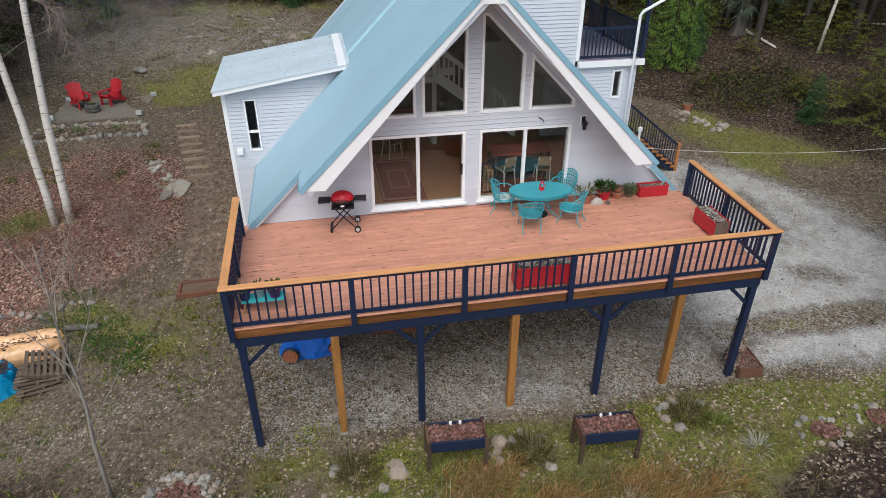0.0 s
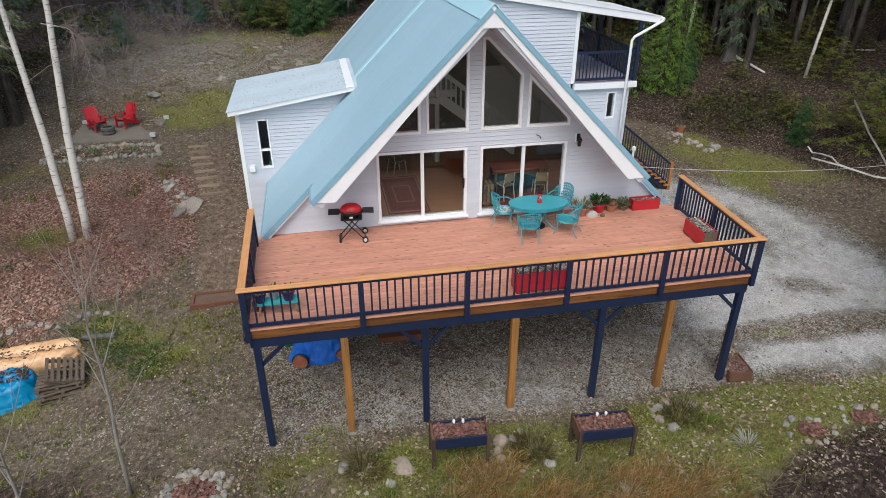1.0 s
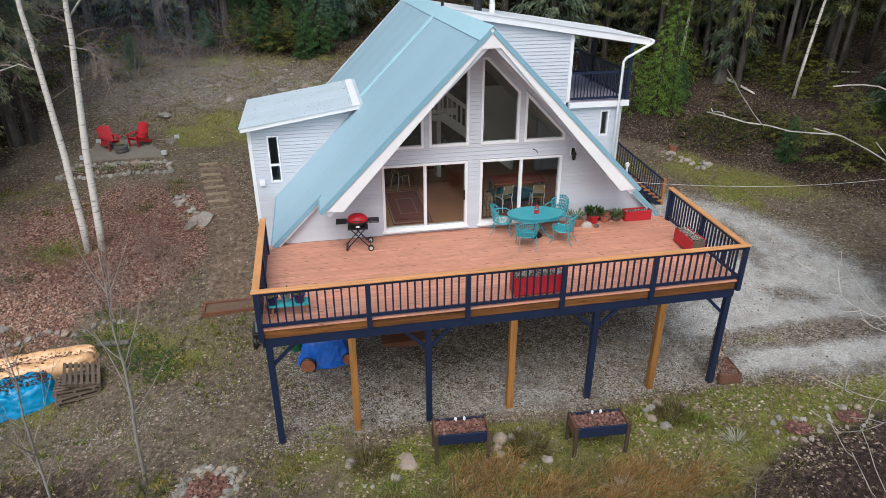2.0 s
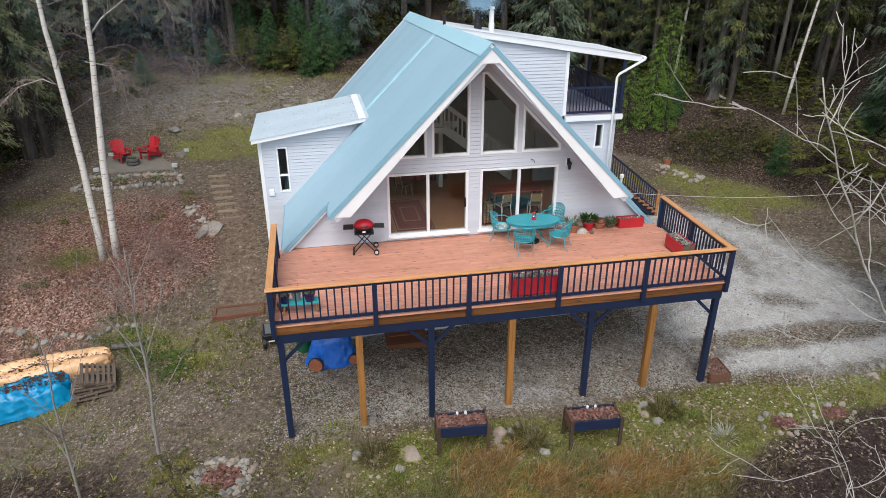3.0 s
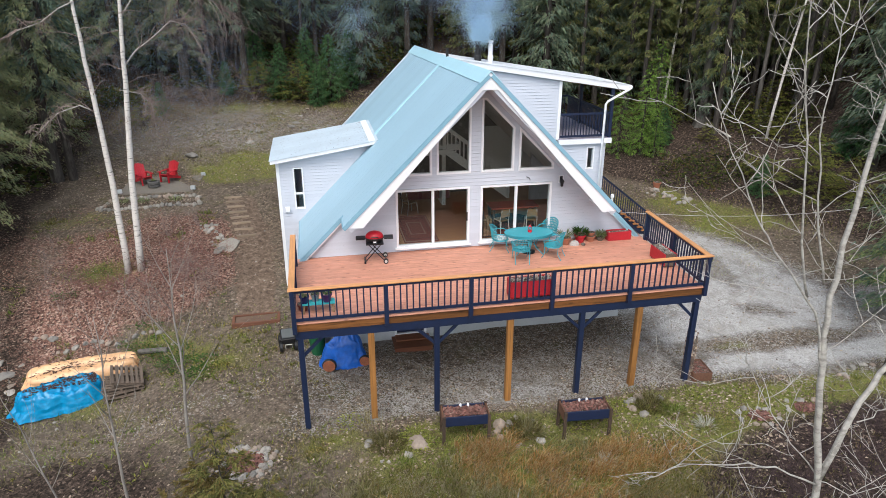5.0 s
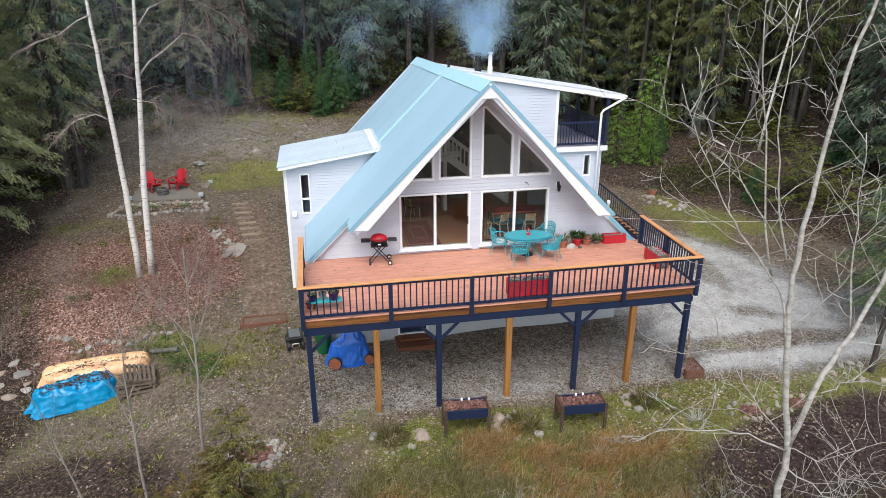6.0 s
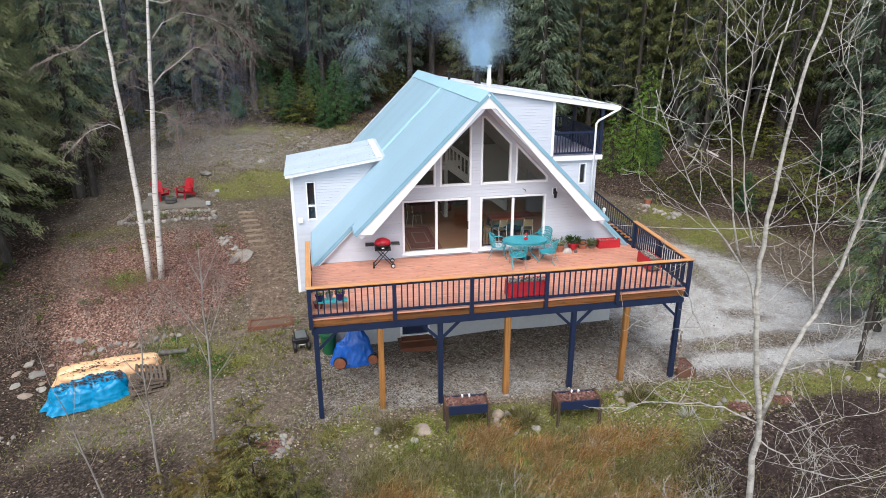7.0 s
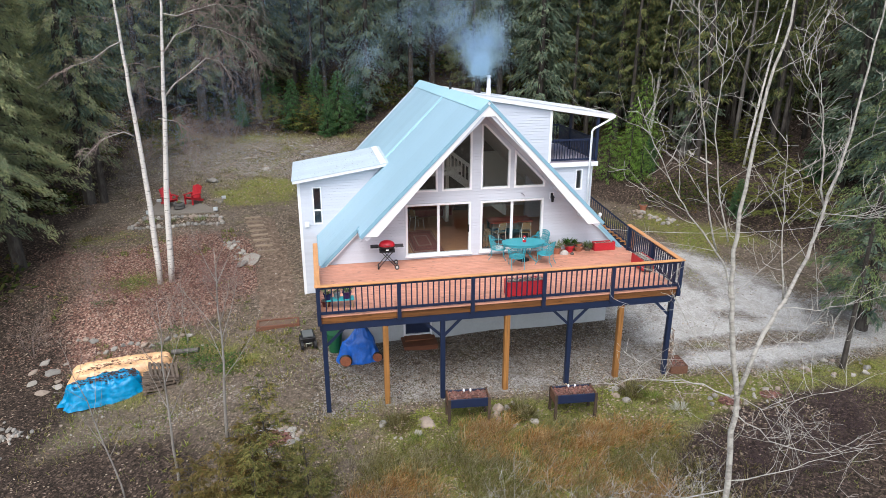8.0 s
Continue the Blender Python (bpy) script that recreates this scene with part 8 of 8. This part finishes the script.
# what lies and grows on the ground
nr = np.random.RandomState(5)


def scatter(name, label, category, n, where, shape, mat, keep):
    """Loose flakes or blades over the ground as one mesh."""
    x, y = where(n)
    ok = nr.rand(len(x)) < keep(x, y)
    x, y = x[ok], y[ok]
    v = shape(x, y, ground_z(x, y))
    k = v.shape[1]
    me = bpy.data.meshes.new(name)
    me.from_pydata(v.reshape(-1, 3).tolist(), [], np.arange(len(v) * k).reshape(-1, k).tolist())
    me.materials.append(mat)
    tagged(new(name, me), label, category, kind="stuff")


def area(x0, x1, y0, y1):
    return lambda n: (nr.uniform(x0, x1, n), nr.uniform(y0, y1, n))


def outside(x, y):
    """Open ground: not under the house, the terrace or the deck's middle."""
    return (~((x > -4.1) & (x < 9.5) & (y > -0.1) & (y < 14.2))).astype(float)


def flakes(lo, hi, lift=0.012):
    def make(x, y, z):
        n = len(x)
        t, s = nr.uniform(0, 6.283, n), nr.uniform(lo, hi, n)
        tilt = nr.uniform(-0.5, 0.5, (n, 2))
        ux, uy = np.cos(t) * s, np.sin(t) * s
        vx, vy = -np.sin(t) * s * 0.62, np.cos(t) * s * 0.62
        zc = z + lift + nr.uniform(0, 0.02, n)
        return np.stack([np.stack([x - ux, y - uy, zc - tilt[:, 0] * s * 0.5], 1), np.stack([x - vx, y - vy, zc - tilt[:, 1] * s * 0.5], 1),
                         np.stack([x + ux, y + uy, zc + np.abs(tilt[:, 0]) * s], 1), np.stack([x + vx, y + vy, zc + np.abs(tilt[:, 1]) * s], 1)], 1)
    return make


def blades(h0, h1, w, lean=0.5):
    def make(x, y, z):
        n = len(x)
        t, h = nr.uniform(0, 6.283, n), nr.uniform(h0, h1, n)
        lx, ly = nr.normal(0, lean, n) * h, nr.normal(0, lean, n) * h
        wx, wy = np.cos(t) * w, np.sin(t) * w
        return np.stack([np.stack([x - wx, y - wy, z - 0.01], 1), np.stack([x + wx, y + wy, z - 0.01], 1),
                         np.stack([x + wx * 0.5 + lx * 0.65, y + wy * 0.5 + ly * 0.65, z + h * 0.62], 1), np.stack([x + lx, y + ly, z + h * 0.95], 1)], 1)
    return make


SLOPEGRASS = foliage("rank_slope_grass", [(0.05, 0.055, 0.016), (0.11, 0.115, 0.03), (0.19, 0.19, 0.05), (0.30, 0.27, 0.10), (0.22, 0.15, 0.07), (0.42, 0.37, 0.22)], ((0.7, 0.8, 0.6), (1.25, 1.15, 1.0)), 1.1)


def clumps(k, r, h0, h1, w, lean=0.5, sway=(0.0, 0.0)):
    """Tufts of k blades that spread from one root."""
    def make(x, y, z):
        n = len(x)
        size = np.repeat(nr.uniform(0.6, 1.25, n), k)
        x, y, z = np.repeat(x, k), np.repeat(y, k), np.repeat(z, k)
        n = len(x)
        t, q = nr.uniform(0, 6.283, n), r * np.sqrt(nr.rand(n)) * size
        ox, oy = np.cos(t) * q, np.sin(t) * q
        h = nr.uniform(h0, h1, n) * size
        out = lean * (0.3 + q / r)
        lx, ly = (np.cos(t) * out + nr.normal(0, 0.2, n) + sway[0]) * h, (np.sin(t) * out + nr.normal(0, 0.2, n) + sway[1]) * h
        a = nr.uniform(0, 6.283, n)
        wx, wy = np.cos(a) * w, np.sin(a) * w
        x, y = x + ox, y + oy
        def at(side, k, f, up):
            return np.stack([x + side * wx * k + lx * f, y + side * wy * k + ly * f, z + h * up], 1)
        low = np.stack([at(-1, 1.0, 0, -0.02), at(1, 1.0, 0, -0.02), at(1, 0.8, 0.4, 0.66), at(-1, 0.8, 0.4, 0.66)], 1)
        high = np.stack([at(-1, 0.8, 0.4, 0.66), at(1, 0.8, 0.4, 0.66), at(1, 0.2, 1.0, 0.90), at(-1, 0.2, 1.0, 0.90)], 1)
        return np.concatenate([low, high])
    return make


def kind_of(i):
    return lambda x, y: surface_kinds(x, y)[i] * outside(x, y)


scatter("fallen_leaves", "pale and brown fallen leaves over the yard", "leaves", 150000, area(-22, 25, -10, 27), flakes(0.024, 0.056), LEAFLITTER,
        lambda x, y: outside(x, y) * (1 - 0.6 * shaded_woods_floor(x, y)) * (1 - 0.93 * blob(x, y, 11.2, -9.7, 6.0, 3.0, 16, 0.35)) * (1 - 0.95 * path_line(x, y)) * (0.75 - 0.6 * surface_kinds(x, y)[0] - 0.25 * surface_kinds(x, y)[1]) * (0.10 + 1.05 * patchy(x, y, 1.6, 11) * (0.4 + 0.6 * patchy(x, y, 5.0, 12))))
scatter("lawn_leaves", "pale leaves caught in the rough grass", "leaves", 9000, area(-5, 13, -9.5, -4.6), flakes(0.03, 0.062), LEAFLITTER, lambda x, y: patchy(x, y, 2.0, 41) * (0.3 + 0.7 * patchy(x, y, 5.0, 42)))
scatter("house_leaves", "pale leaves drifted along the west wall", "leaves", 7000, area(-5.4, -4.0, 4.5, 13.0), flakes(0.022, 0.05), LEAFLITTER, lambda x, y: (0.1 + 0.7 * patchy(x, y, 3.0, 13)) * (1 - 0.95 * path_line(x, y)))
scatter("red_leaves", "carpet of red-brown leaves on the bank", "leaves", 56000, area(-17, -4.5, 1, 12), flakes(0.022, 0.052), REDLEAVES, lambda x, y: kind_of(2)(x, y) * (0.15 + 0.95 * patchy(x, y, 2.2, 14) * (0.4 + 0.6 * patchy(x, y, 6.0, 15))))
scatter("bank_weeds", "green sprigs among the red leaves", "weeds", 1500, area(-15, -6.2, 1.5, 11), clumps(9, 0.10, 0.06, 0.18, 0.012, 0.9), GRASS, lambda x, y: smooth(0.6, 0.8, lattice(x, y, 0.9, 28)) * (1 - path_line(x, y)))
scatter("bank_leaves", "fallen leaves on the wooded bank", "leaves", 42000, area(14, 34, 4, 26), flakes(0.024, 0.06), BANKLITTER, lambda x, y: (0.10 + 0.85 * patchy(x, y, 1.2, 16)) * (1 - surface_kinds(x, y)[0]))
PEBBLE = speckle("gravel_chips", [(0.17, 0.17, 0.165), (0.32, 0.316, 0.31), (0.34, 0.333, 0.326), (0.42, 0.41, 0.40), (0.24, 0.23, 0.222)])
scatter("gravel_chips", "crushed grey gravel chips on the drive", "gravel", 80000, area(-6, 22, -5, 9), flakes(0.012, 0.028, 0.006), PEBBLE, lambda x, y: surface_kinds(x, y)[0] * (0.25 + 0.75 * patchy(x, y, 3.0, 17)) * (~((x > -3) & (x < 9.5) & (y > 0.1))))
scatter("lawn_grass", "short mixed green grass", "grass", 60000, area(-6, 17, -11, -4.2), blades(0.03, 0.09, 0.006, 0.7), GRASS, lambda x, y: surface_kinds(x, y)[1] * (0.25 + 0.75 * patchy(x, y, 1.5)))
scatter("lawn_tufts", "uneven tufts of rough green grass", "grass", 5600, area(-4, 17, -11, -4.2), clumps(12, 0.10, 0.05, 0.15, 0.0042, 0.8), GRASS, lambda x, y: surface_kinds(x, y)[1] * (0.10 + 0.9 * patchy(x, y, 2.6, 18)))
scatter("lawn_grass", "mossy green grass of the back clearing", "grass", 60000, area(-17, 3, 10, 33), blades(0.02, 0.06, 0.018, 0.8), GRASS, lambda x, y: kind_of(1)(x, y) * (0.1 + 0.9 * patchy(x, y, 1.4)))
scatter("back_tufts", "tussocks of dull grass in the back clearing", "grass", 5200, area(-17, 3, 16, 32), clumps(7, 0.15, 0.06, 0.20, 0.014, 0.7), STRAW, lambda x, y: outside(x, y) * patchy(x, y, 1.3, 23) * 0.4)
scatter("back_leaves", "brown leaves over the back clearing", "leaves", 30000, area(-18, 4, 15, 33), flakes(0.03, 0.07), LEAFLITTER, lambda x, y: outside(x, y) * (0.08 + 0.8 * patchy(x, y, 1.1, 24) * patchy(x, y, 3.5, 25)))
scatter("lawn_grass", "green weeds on the slope", "grass", 40000, area(-13.5, -2.5, -6, 7.5), blades(0.05, 0.18, 0.010), GRASS, kind_of(1))
scatter("verge_grass", "thin grass along the drive", "grass", 34000, area(10, 24, 1, 15), blades(0.05, 0.15, 0.010), GRASS, kind_of(1))
def russet(x, y):
    """Where the grass has gone over to orange-brown."""
    spots_ = ((1.6, -6.6, 0.9, 0.8), (2.5, -7.5, 1.1, 0.7), (5.3, -7.6, 1.4, 0.8), (3.3, -8.8, 1.2, 0.6), (-1.8, -8.8, 1.3, 0.8), (4.6, -9.8, 1.4, 0.8), (0.2, -10.2, 1.3, 0.8))
    return np.maximum.reduce([blob(x, y, cx, cy, rx, ry, 0, 0.5) for cx, cy, rx, ry in spots_])


scatter("tall_dry_grass", "tufts of dry pale grass below the yard", "grass", 5200, area(-5, 9, -12.5, -6.0), clumps(10, 0.10, 0.20, 0.55, 0.0055, 0.7, (0.2, -0.1)), STRAW,
        lambda x, y: np.clip(0.06 + 0.9 * patchy(x + 3, y, 1.6, 19) * smooth(-6.2, -8.2, y) + 0.3 * smooth(-8.4, -10, y), 0, 1) * (1 - 0.95 * smooth(6.0, 7.5, x)) * (1 - 0.9 * russet(x, y)))
scatter("slope_tufts", "rank green tufts among the dry grass", "grass", 5200, area(-5, 9, -12.5, -6.6), clumps(10, 0.10, 0.10, 0.28, 0.0060, 0.8), SLOPEGRASS,
        lambda x, y: np.clip(0.15 + 0.8 * patchy(x, y, 1.9, 26), 0, 1) * (0.35 + 0.65 * smooth(-6.6, -8.2, y)) * (1 - 0.95 * smooth(6.5, 8.0, x)) * (1 - 0.8 * russet(x, y)))
scatter("russet_grass", "tufts of russet grass gone over below the lawn", "grass", 3200, area(-3, 7.5, -11.0, -5.8), clumps(12, 0.13, 0.20, 0.46, 0.0060, 0.7, (0.35, -0.2)), RUSSET,
        lambda x, y: np.clip(1.3 * russet(x, y) * (0.3 + 0.7 * patchy(x, y, 2.0, 20)), 0, 1))
scatter("yard_weeds", "low rosettes of weeds in the yard", "weeds", 2600, area(-13, -2.5, -7, 2.5), clumps(8, 0.08, 0.05, 0.12, 0.016, 1.1), GRASS, lambda x, y: patchy(x, y, 1.2, 21) * (0.15 + surface_kinds(x, y)[1]))
scatter("dry_stalks", "long pale bent stalks among the grass", "grass", 6000, area(-4, 13, -11.5, -5.2), blades(0.15, 0.50, 0.0035, 0.6), STRAW,
        lambda x, y: np.clip(0.12 + 0.5 * smooth(-6.5, -8.5, y), 0, 1) * (1 - 0.8 * smooth(7.0, 8.5, x)))


def bushes(h0, h1, size):
    def make(x, y, z):
        n = len(x)
        hh = nr.uniform(h0, h1, n) * (0.4 + 0.6 * (np.sin(2.1 * x) * np.sin(1.7 * y) * 0.5 + 0.5))
        d = nr.normal(0, 1, (n, 3))
        d[:, 2] = np.abs(d[:, 2]) * 0.4
        d /= np.linalg.norm(d, axis=1)[:, None]
        sd = np.cross(d, nr.normal(0, 1, (n, 3)))
        sd /= np.linalg.norm(sd, axis=1)[:, None]
        L = (size * nr.uniform(0.6, 1.3, n))[:, None]
        b = np.stack([x, y, z + hh], 1)
        return np.stack([b, b + d * L * 0.5 - sd * L * 0.22, b + d * L, b + d * L * 0.5 + sd * L * 0.22], 1)
    return make


UNDER = foliage("woodland_undergrowth", [(0.02, 0.03, 0.012), (0.05, 0.07, 0.02), (0.09, 0.11, 0.03), (0.13, 0.12, 0.04), (0.10, 0.06, 0.03)])
scatter("undergrowth", "low ferns and saplings under the trees", "undergrowth", 42000, area(17, 38, 8, 30), bushes(0.0, 1.2, 0.22), UNDER,
        lambda x, y: smooth(0.1, 0.7, np.sin(0.55 * x + 0.3) * np.sin(0.6 * y + 0.2 * x) + 0.1 + 0.5 * smooth(14, 20, y)) * smooth(0.5, 3.5, (x - 18.0) * 0.85 + (y - 6.5) * 0.5))
scatter("undergrowth", "low ferns and saplings at the back of the clearing", "undergrowth", 22000, area(-28, 18, 28, 40), bushes(0.0, 1.4, 0.42), UNDER,
        lambda x, y: smooth(0.1, 0.7, np.sin(0.5 * x) * np.sin(0.6 * y) + 0.5 * smooth(30, 35, y)))
scatter("undergrowth", "low green growth under the west cedars", "undergrowth", 9000, area(-27, -15.5, 0, 26), bushes(0.0, 0.7, 0.35), UNDER,
        lambda x, y: smooth(0.1, 0.7, np.sin(0.8 * x) * np.sin(0.7 * y) + 0.4 * smooth(-16, -20, x)))
WEED = foliage("yellow_green_weeds", [(0.14, 0.17, 0.03), (0.28, 0.30, 0.06), (0.42, 0.42, 0.13), (0.12, 0.16, 0.03)])


DARKSEDGE = foliage("dark_olive_sedge", [(0.045, 0.036, 0.016), (0.095, 0.078, 0.030), (0.16, 0.135, 0.048), (0.26, 0.22, 0.085)])
PALEDRY = foliage("bleached_dry_leaves", [(0.45, 0.42, 0.36), (0.60, 0.57, 0.50), (0.36, 0.31, 0.24)])


def tuft(label, x, y, n, h, spread, mat, seed, w=0.008, wide=0.3):
    rs = random.Random(seed)
    a = Acc()
    for _ in range(n):
        t, q = rs.uniform(0, 6.283), wide * math.sqrt(rs.random())
        b = Vector((q * math.cos(t), q * math.sin(t), 0))
        k = h * rs.uniform(0.5, 1.1)
        d = Vector((math.cos(t) * spread * rs.uniform(0.2, 1.3), math.sin(t) * spread * rs.uniform(0.2, 1.3), 1)).normalized()
        s = Vector((-math.sin(t), math.cos(t), 0)) * w
        m = b + d * k * 0.6
        e = m + (d + Vector((math.cos(t) * 0.6, math.sin(t) * 0.6, -0.5))) * k * 0.4
        a.face(b - s, b + s, m + s * 0.7)
        a.face(b - s, m + s * 0.7, m - s * 0.7)
        a.face(m - s * 0.7, m + s * 0.7, e)
    th = thing("grass_clump", label, "clump", (x, y, gz(x, y)), 0)
    tagged(part("grass_tuft", a, mat, th), kind="stuff")
    return th


tuft("dry straw-coloured ornamental grass clump", 2.95, -5.55, 70, 0.95, 0.28, STRAW, 1, 0.006, 0.26)
tuft("dark olive clump at the foot of the dry grass", 2.85, -5.75, 420, 0.36, 0.9, DARKSEDGE, 2, 0.007, 0.42)
tuft("drooping yellow-green grass clump", 3.1, -5.95, 150, 0.42, 1.0, STRAW, 12, 0.007, 0.25)
tuft("dark dry clump among stones", 7.0, -5.45, 380, 0.40, 0.8, DARKSEDGE, 3, 0.007, 0.42)
tuft("upright dry stems among stones", 6.9, -5.40, 50, 0.85, 0.3, STRAW, 13, 0.005, 0.28)
tuft("green strappy clump beside stones", 7.5, -5.9, 160, 0.34, 0.9, GRASS, 4, 0.009, 0.3)
tuft("orange-brown flattened grass clump", 1.65, -6.50, 420, 0.40, 1.2, RUSSET, 5, 0.005, 0.55)
tuft("orange-brown flattened grass clump", 5.3, -7.4, 420, 0.40, 1.2, RUSSET, 6, 0.005, 0.65)
tuft("pale bent dry leaves on the lawn", 4.6, -7.5, 60, 0.36, 1.4, PALEDRY, 7, 0.014, 0.22)
tuft("pale bent dry leaves in the grass", 8.1, -6.7, 60, 0.36, 1.4, PALEDRY, 14, 0.014, 0.25)
tuft("brown dry stalks of a low shrub", -1.25, -5.35, 90, 0.85, 0.35, STRAW, 8, 0.005, 0.28)
tuft("dark undergrowth at the foot of the stalks", -1.1, -5.6, 360, 0.30, 0.9, DARKSEDGE, 15, 0.008, 0.45)
tuft("bright green grass tuft", -0.75, -6.45, 120, 0.32, 1.0, GRASS, 16, 0.007, 0.2)
tuft("grey dry stems at the column's foot", -1.55, -4.55, 70, 0.65, 0.35, STRAW, 17, 0.004, 0.3)
SLOPEGREEN = foliage("dark_green_creeper", [(0.03, 0.07, 0.015), (0.06, 0.13, 0.03), (0.11, 0.19, 0.05), (0.05, 0.09, 0.03)])
for k, (x, y, r) in enumerate(((-9.5, 2.7, 0.7), (-9.0, 2.2, 0.8), (-8.4, 2.5, 0.7), (-8.2, 1.5, 0.8), (-7.5, 1.1, 0.8), (-7.2, 0.3, 0.7), (-6.6, 0.1, 0.6), (-7.9, 0.7, 0.6), (-6.9, -0.5, 0.5), (-11.6, 6.4, 0.7), (-12.6, 5.2, 0.5), (-9.2, 3.4, 0.5))):
    th = thing("creeper_patch", "patch of dark green creeping leaves on the slope", "weeds", (x, y, gz(x, y)), 0, "creeper patches")
    tagged(part("leaf_mat", leaves(170, r, 0.16, random.Random(300 + k), 0.10, 0.07, 0.5), SLOPEGREEN, th), kind="stuff")
for k, (x, y) in enumerate(((-0.35, -5.35), (-0.15, -5.75), (0.35, -5.9), (-2.1, -4.3), (8.6, -5.0), (4.45, -5.75), (5.9, -5.2))):
    th = thing("weed_patch", "patch of round yellow-green leaves", "weeds", (x, y, gz(x, y)))
    part("leaves", leaves(110, 0.38, 0.22, random.Random(200 + k), 0.075, 0.06, 0.35), WEED, th)
# chimney smoke: a drift of fine droplets
SMOKE = foliage("blue_white_smoke", [(0.44, 0.63, 0.92), (0.62, 0.78, 0.96)])
n = 500000
s = nr.rand(n) ** 1.35
drift = np.array([(4.20, 5.8, 9.25), (4.30, 5.9, 9.9), (4.2, 6.1, 10.6), (3.7, 6.4, 11.3), (2.8, 6.8, 11.8), (1.6, 7.2, 11.6), (0.4, 7.6, 10.8), (-0.6, 8.0, 9.8), (-1.2, 8.6, 8.8)])
rise = np.array([(4.20, 5.8, 9.25), (4.35, 5.8, 9.6), (4.55, 5.9, 10.0), (4.75, 6.0, 10.5), (4.8, 6.1, 11.0), (4.7, 6.2, 11.6), (4.5, 6.3, 12.2), (4.3, 6.4, 12.8), (4.1, 6.5, 13.4)])
up = (nr.rand(n) < 0.50)[:, None]
wide = np.interp(s, np.linspace(0, 1, 9), [0.14, 0.50, 0.85, 1.1, 1.15, 1.1, 1.0, 0.9, 0.85])
steps = np.linspace(0, 1, 9)
pp = np.where(up, np.stack([np.interp(s, steps, rise[:, i]) for i in range(3)], 1), np.stack([np.interp(s, steps, drift[:, i]) for i in range(3)], 1)) + nr.normal(0, 0.5, (n, 3)) * wide[:, None]
dens = np.array([noise.noise(Vector((a * 0.8, b * 0.8, c * 0.8))) + 0.6 * noise.noise(Vector((a * 1.9, b * 1.9, c * 1.9))) for a, b, c in pp.tolist()])
keepm = (dens + 0.62 - 0.75 * s > nr.rand(n) * 1.1 - 0.2) & (pp[:, 2] > 9.25 - 2.5 * s)
pp = pp[keepm]
n = len(pp)
vv = pp[:, None, :] + nr.normal(0, 1, (n, 3, 3)) * (0.0082 - 0.0026 * s[keepm])[:, None, None]
me = bpy.data.meshes.new("smoke")
me.from_pydata(vv.reshape(-1, 3).tolist(), [], np.arange(n * 3).reshape(-1, 3).tolist())
me.materials.append(SMOKE)
tagged(new("smoke", me), "thin blue-white wood smoke drifting from the flue", "smoke", kind="stuff")

# thin drift of smoke that hangs behind the house
n = 320000
HAZE = foliage("pale_blue_haze", [(0.26, 0.48, 0.95), (0.40, 0.62, 0.97)])
hx, hy, hz = nr.normal(-8.0, 6.5, n), nr.uniform(13, 26, n), 4.0 + 9.0 * nr.rand(n)
near = smooth(0.25, 0.75, lattice(hx + 0.6 * hz, hy * 0.5 + hz, 0.25, 31)) * (0.3 + 0.7 * lattice(hx, hz, 0.6, 32))
ok = nr.rand(n) < near
pp = np.stack([hx, hy, hz], 1)[ok]
pp = pp[pp[:, 2] > ground_z(pp[:, 0], pp[:, 1]) + 0.3]
vv = pp[:, None, :] + nr.normal(0, 1, (len(pp), 3, 3)) * 0.0068
me = bpy.data.meshes.new("smoke_haze")
me.from_pydata(vv.reshape(-1, 3).tolist(), [], np.arange(len(pp) * 3).reshape(-1, 3).tolist())
me.materials.append(HAZE)
tagged(new("smoke_haze", me), "faint blue smoke haze hanging behind the house", "smoke", kind="stuff")

# bits on the pale shed roof
a = Acc()
rs = random.Random(9)
for k in range(300):
    x, y = (rs.uniform(-4.0, -0.6) if k % 3 else rs.gauss(-0.52, 0.09)), rs.uniform(4.1, 8.1)
    x = min(x, -0.3)
    c = Vector((x, y, 5.15 + (x + 4.23) * 0.1542 + 0.012))
    t, k = rs.uniform(0, 6.283), rs.uniform(0.012, 0.045)
    a.face(c - Vector((math.cos(t), math.sin(t), 0.154 * math.cos(t))) * k, c + Vector((math.sin(t), -math.cos(t), 0.17 * math.sin(t))) * k * 0.5, c + Vector((math.cos(t), math.sin(t), 0.17 * math.cos(t))) * k)
tagged(new("roof_debris", a.mesh("roof_debris")), "dark leaf bits scattered on the shed roof", "debris", kind="stuff").data.materials.append(DARKLEAF)
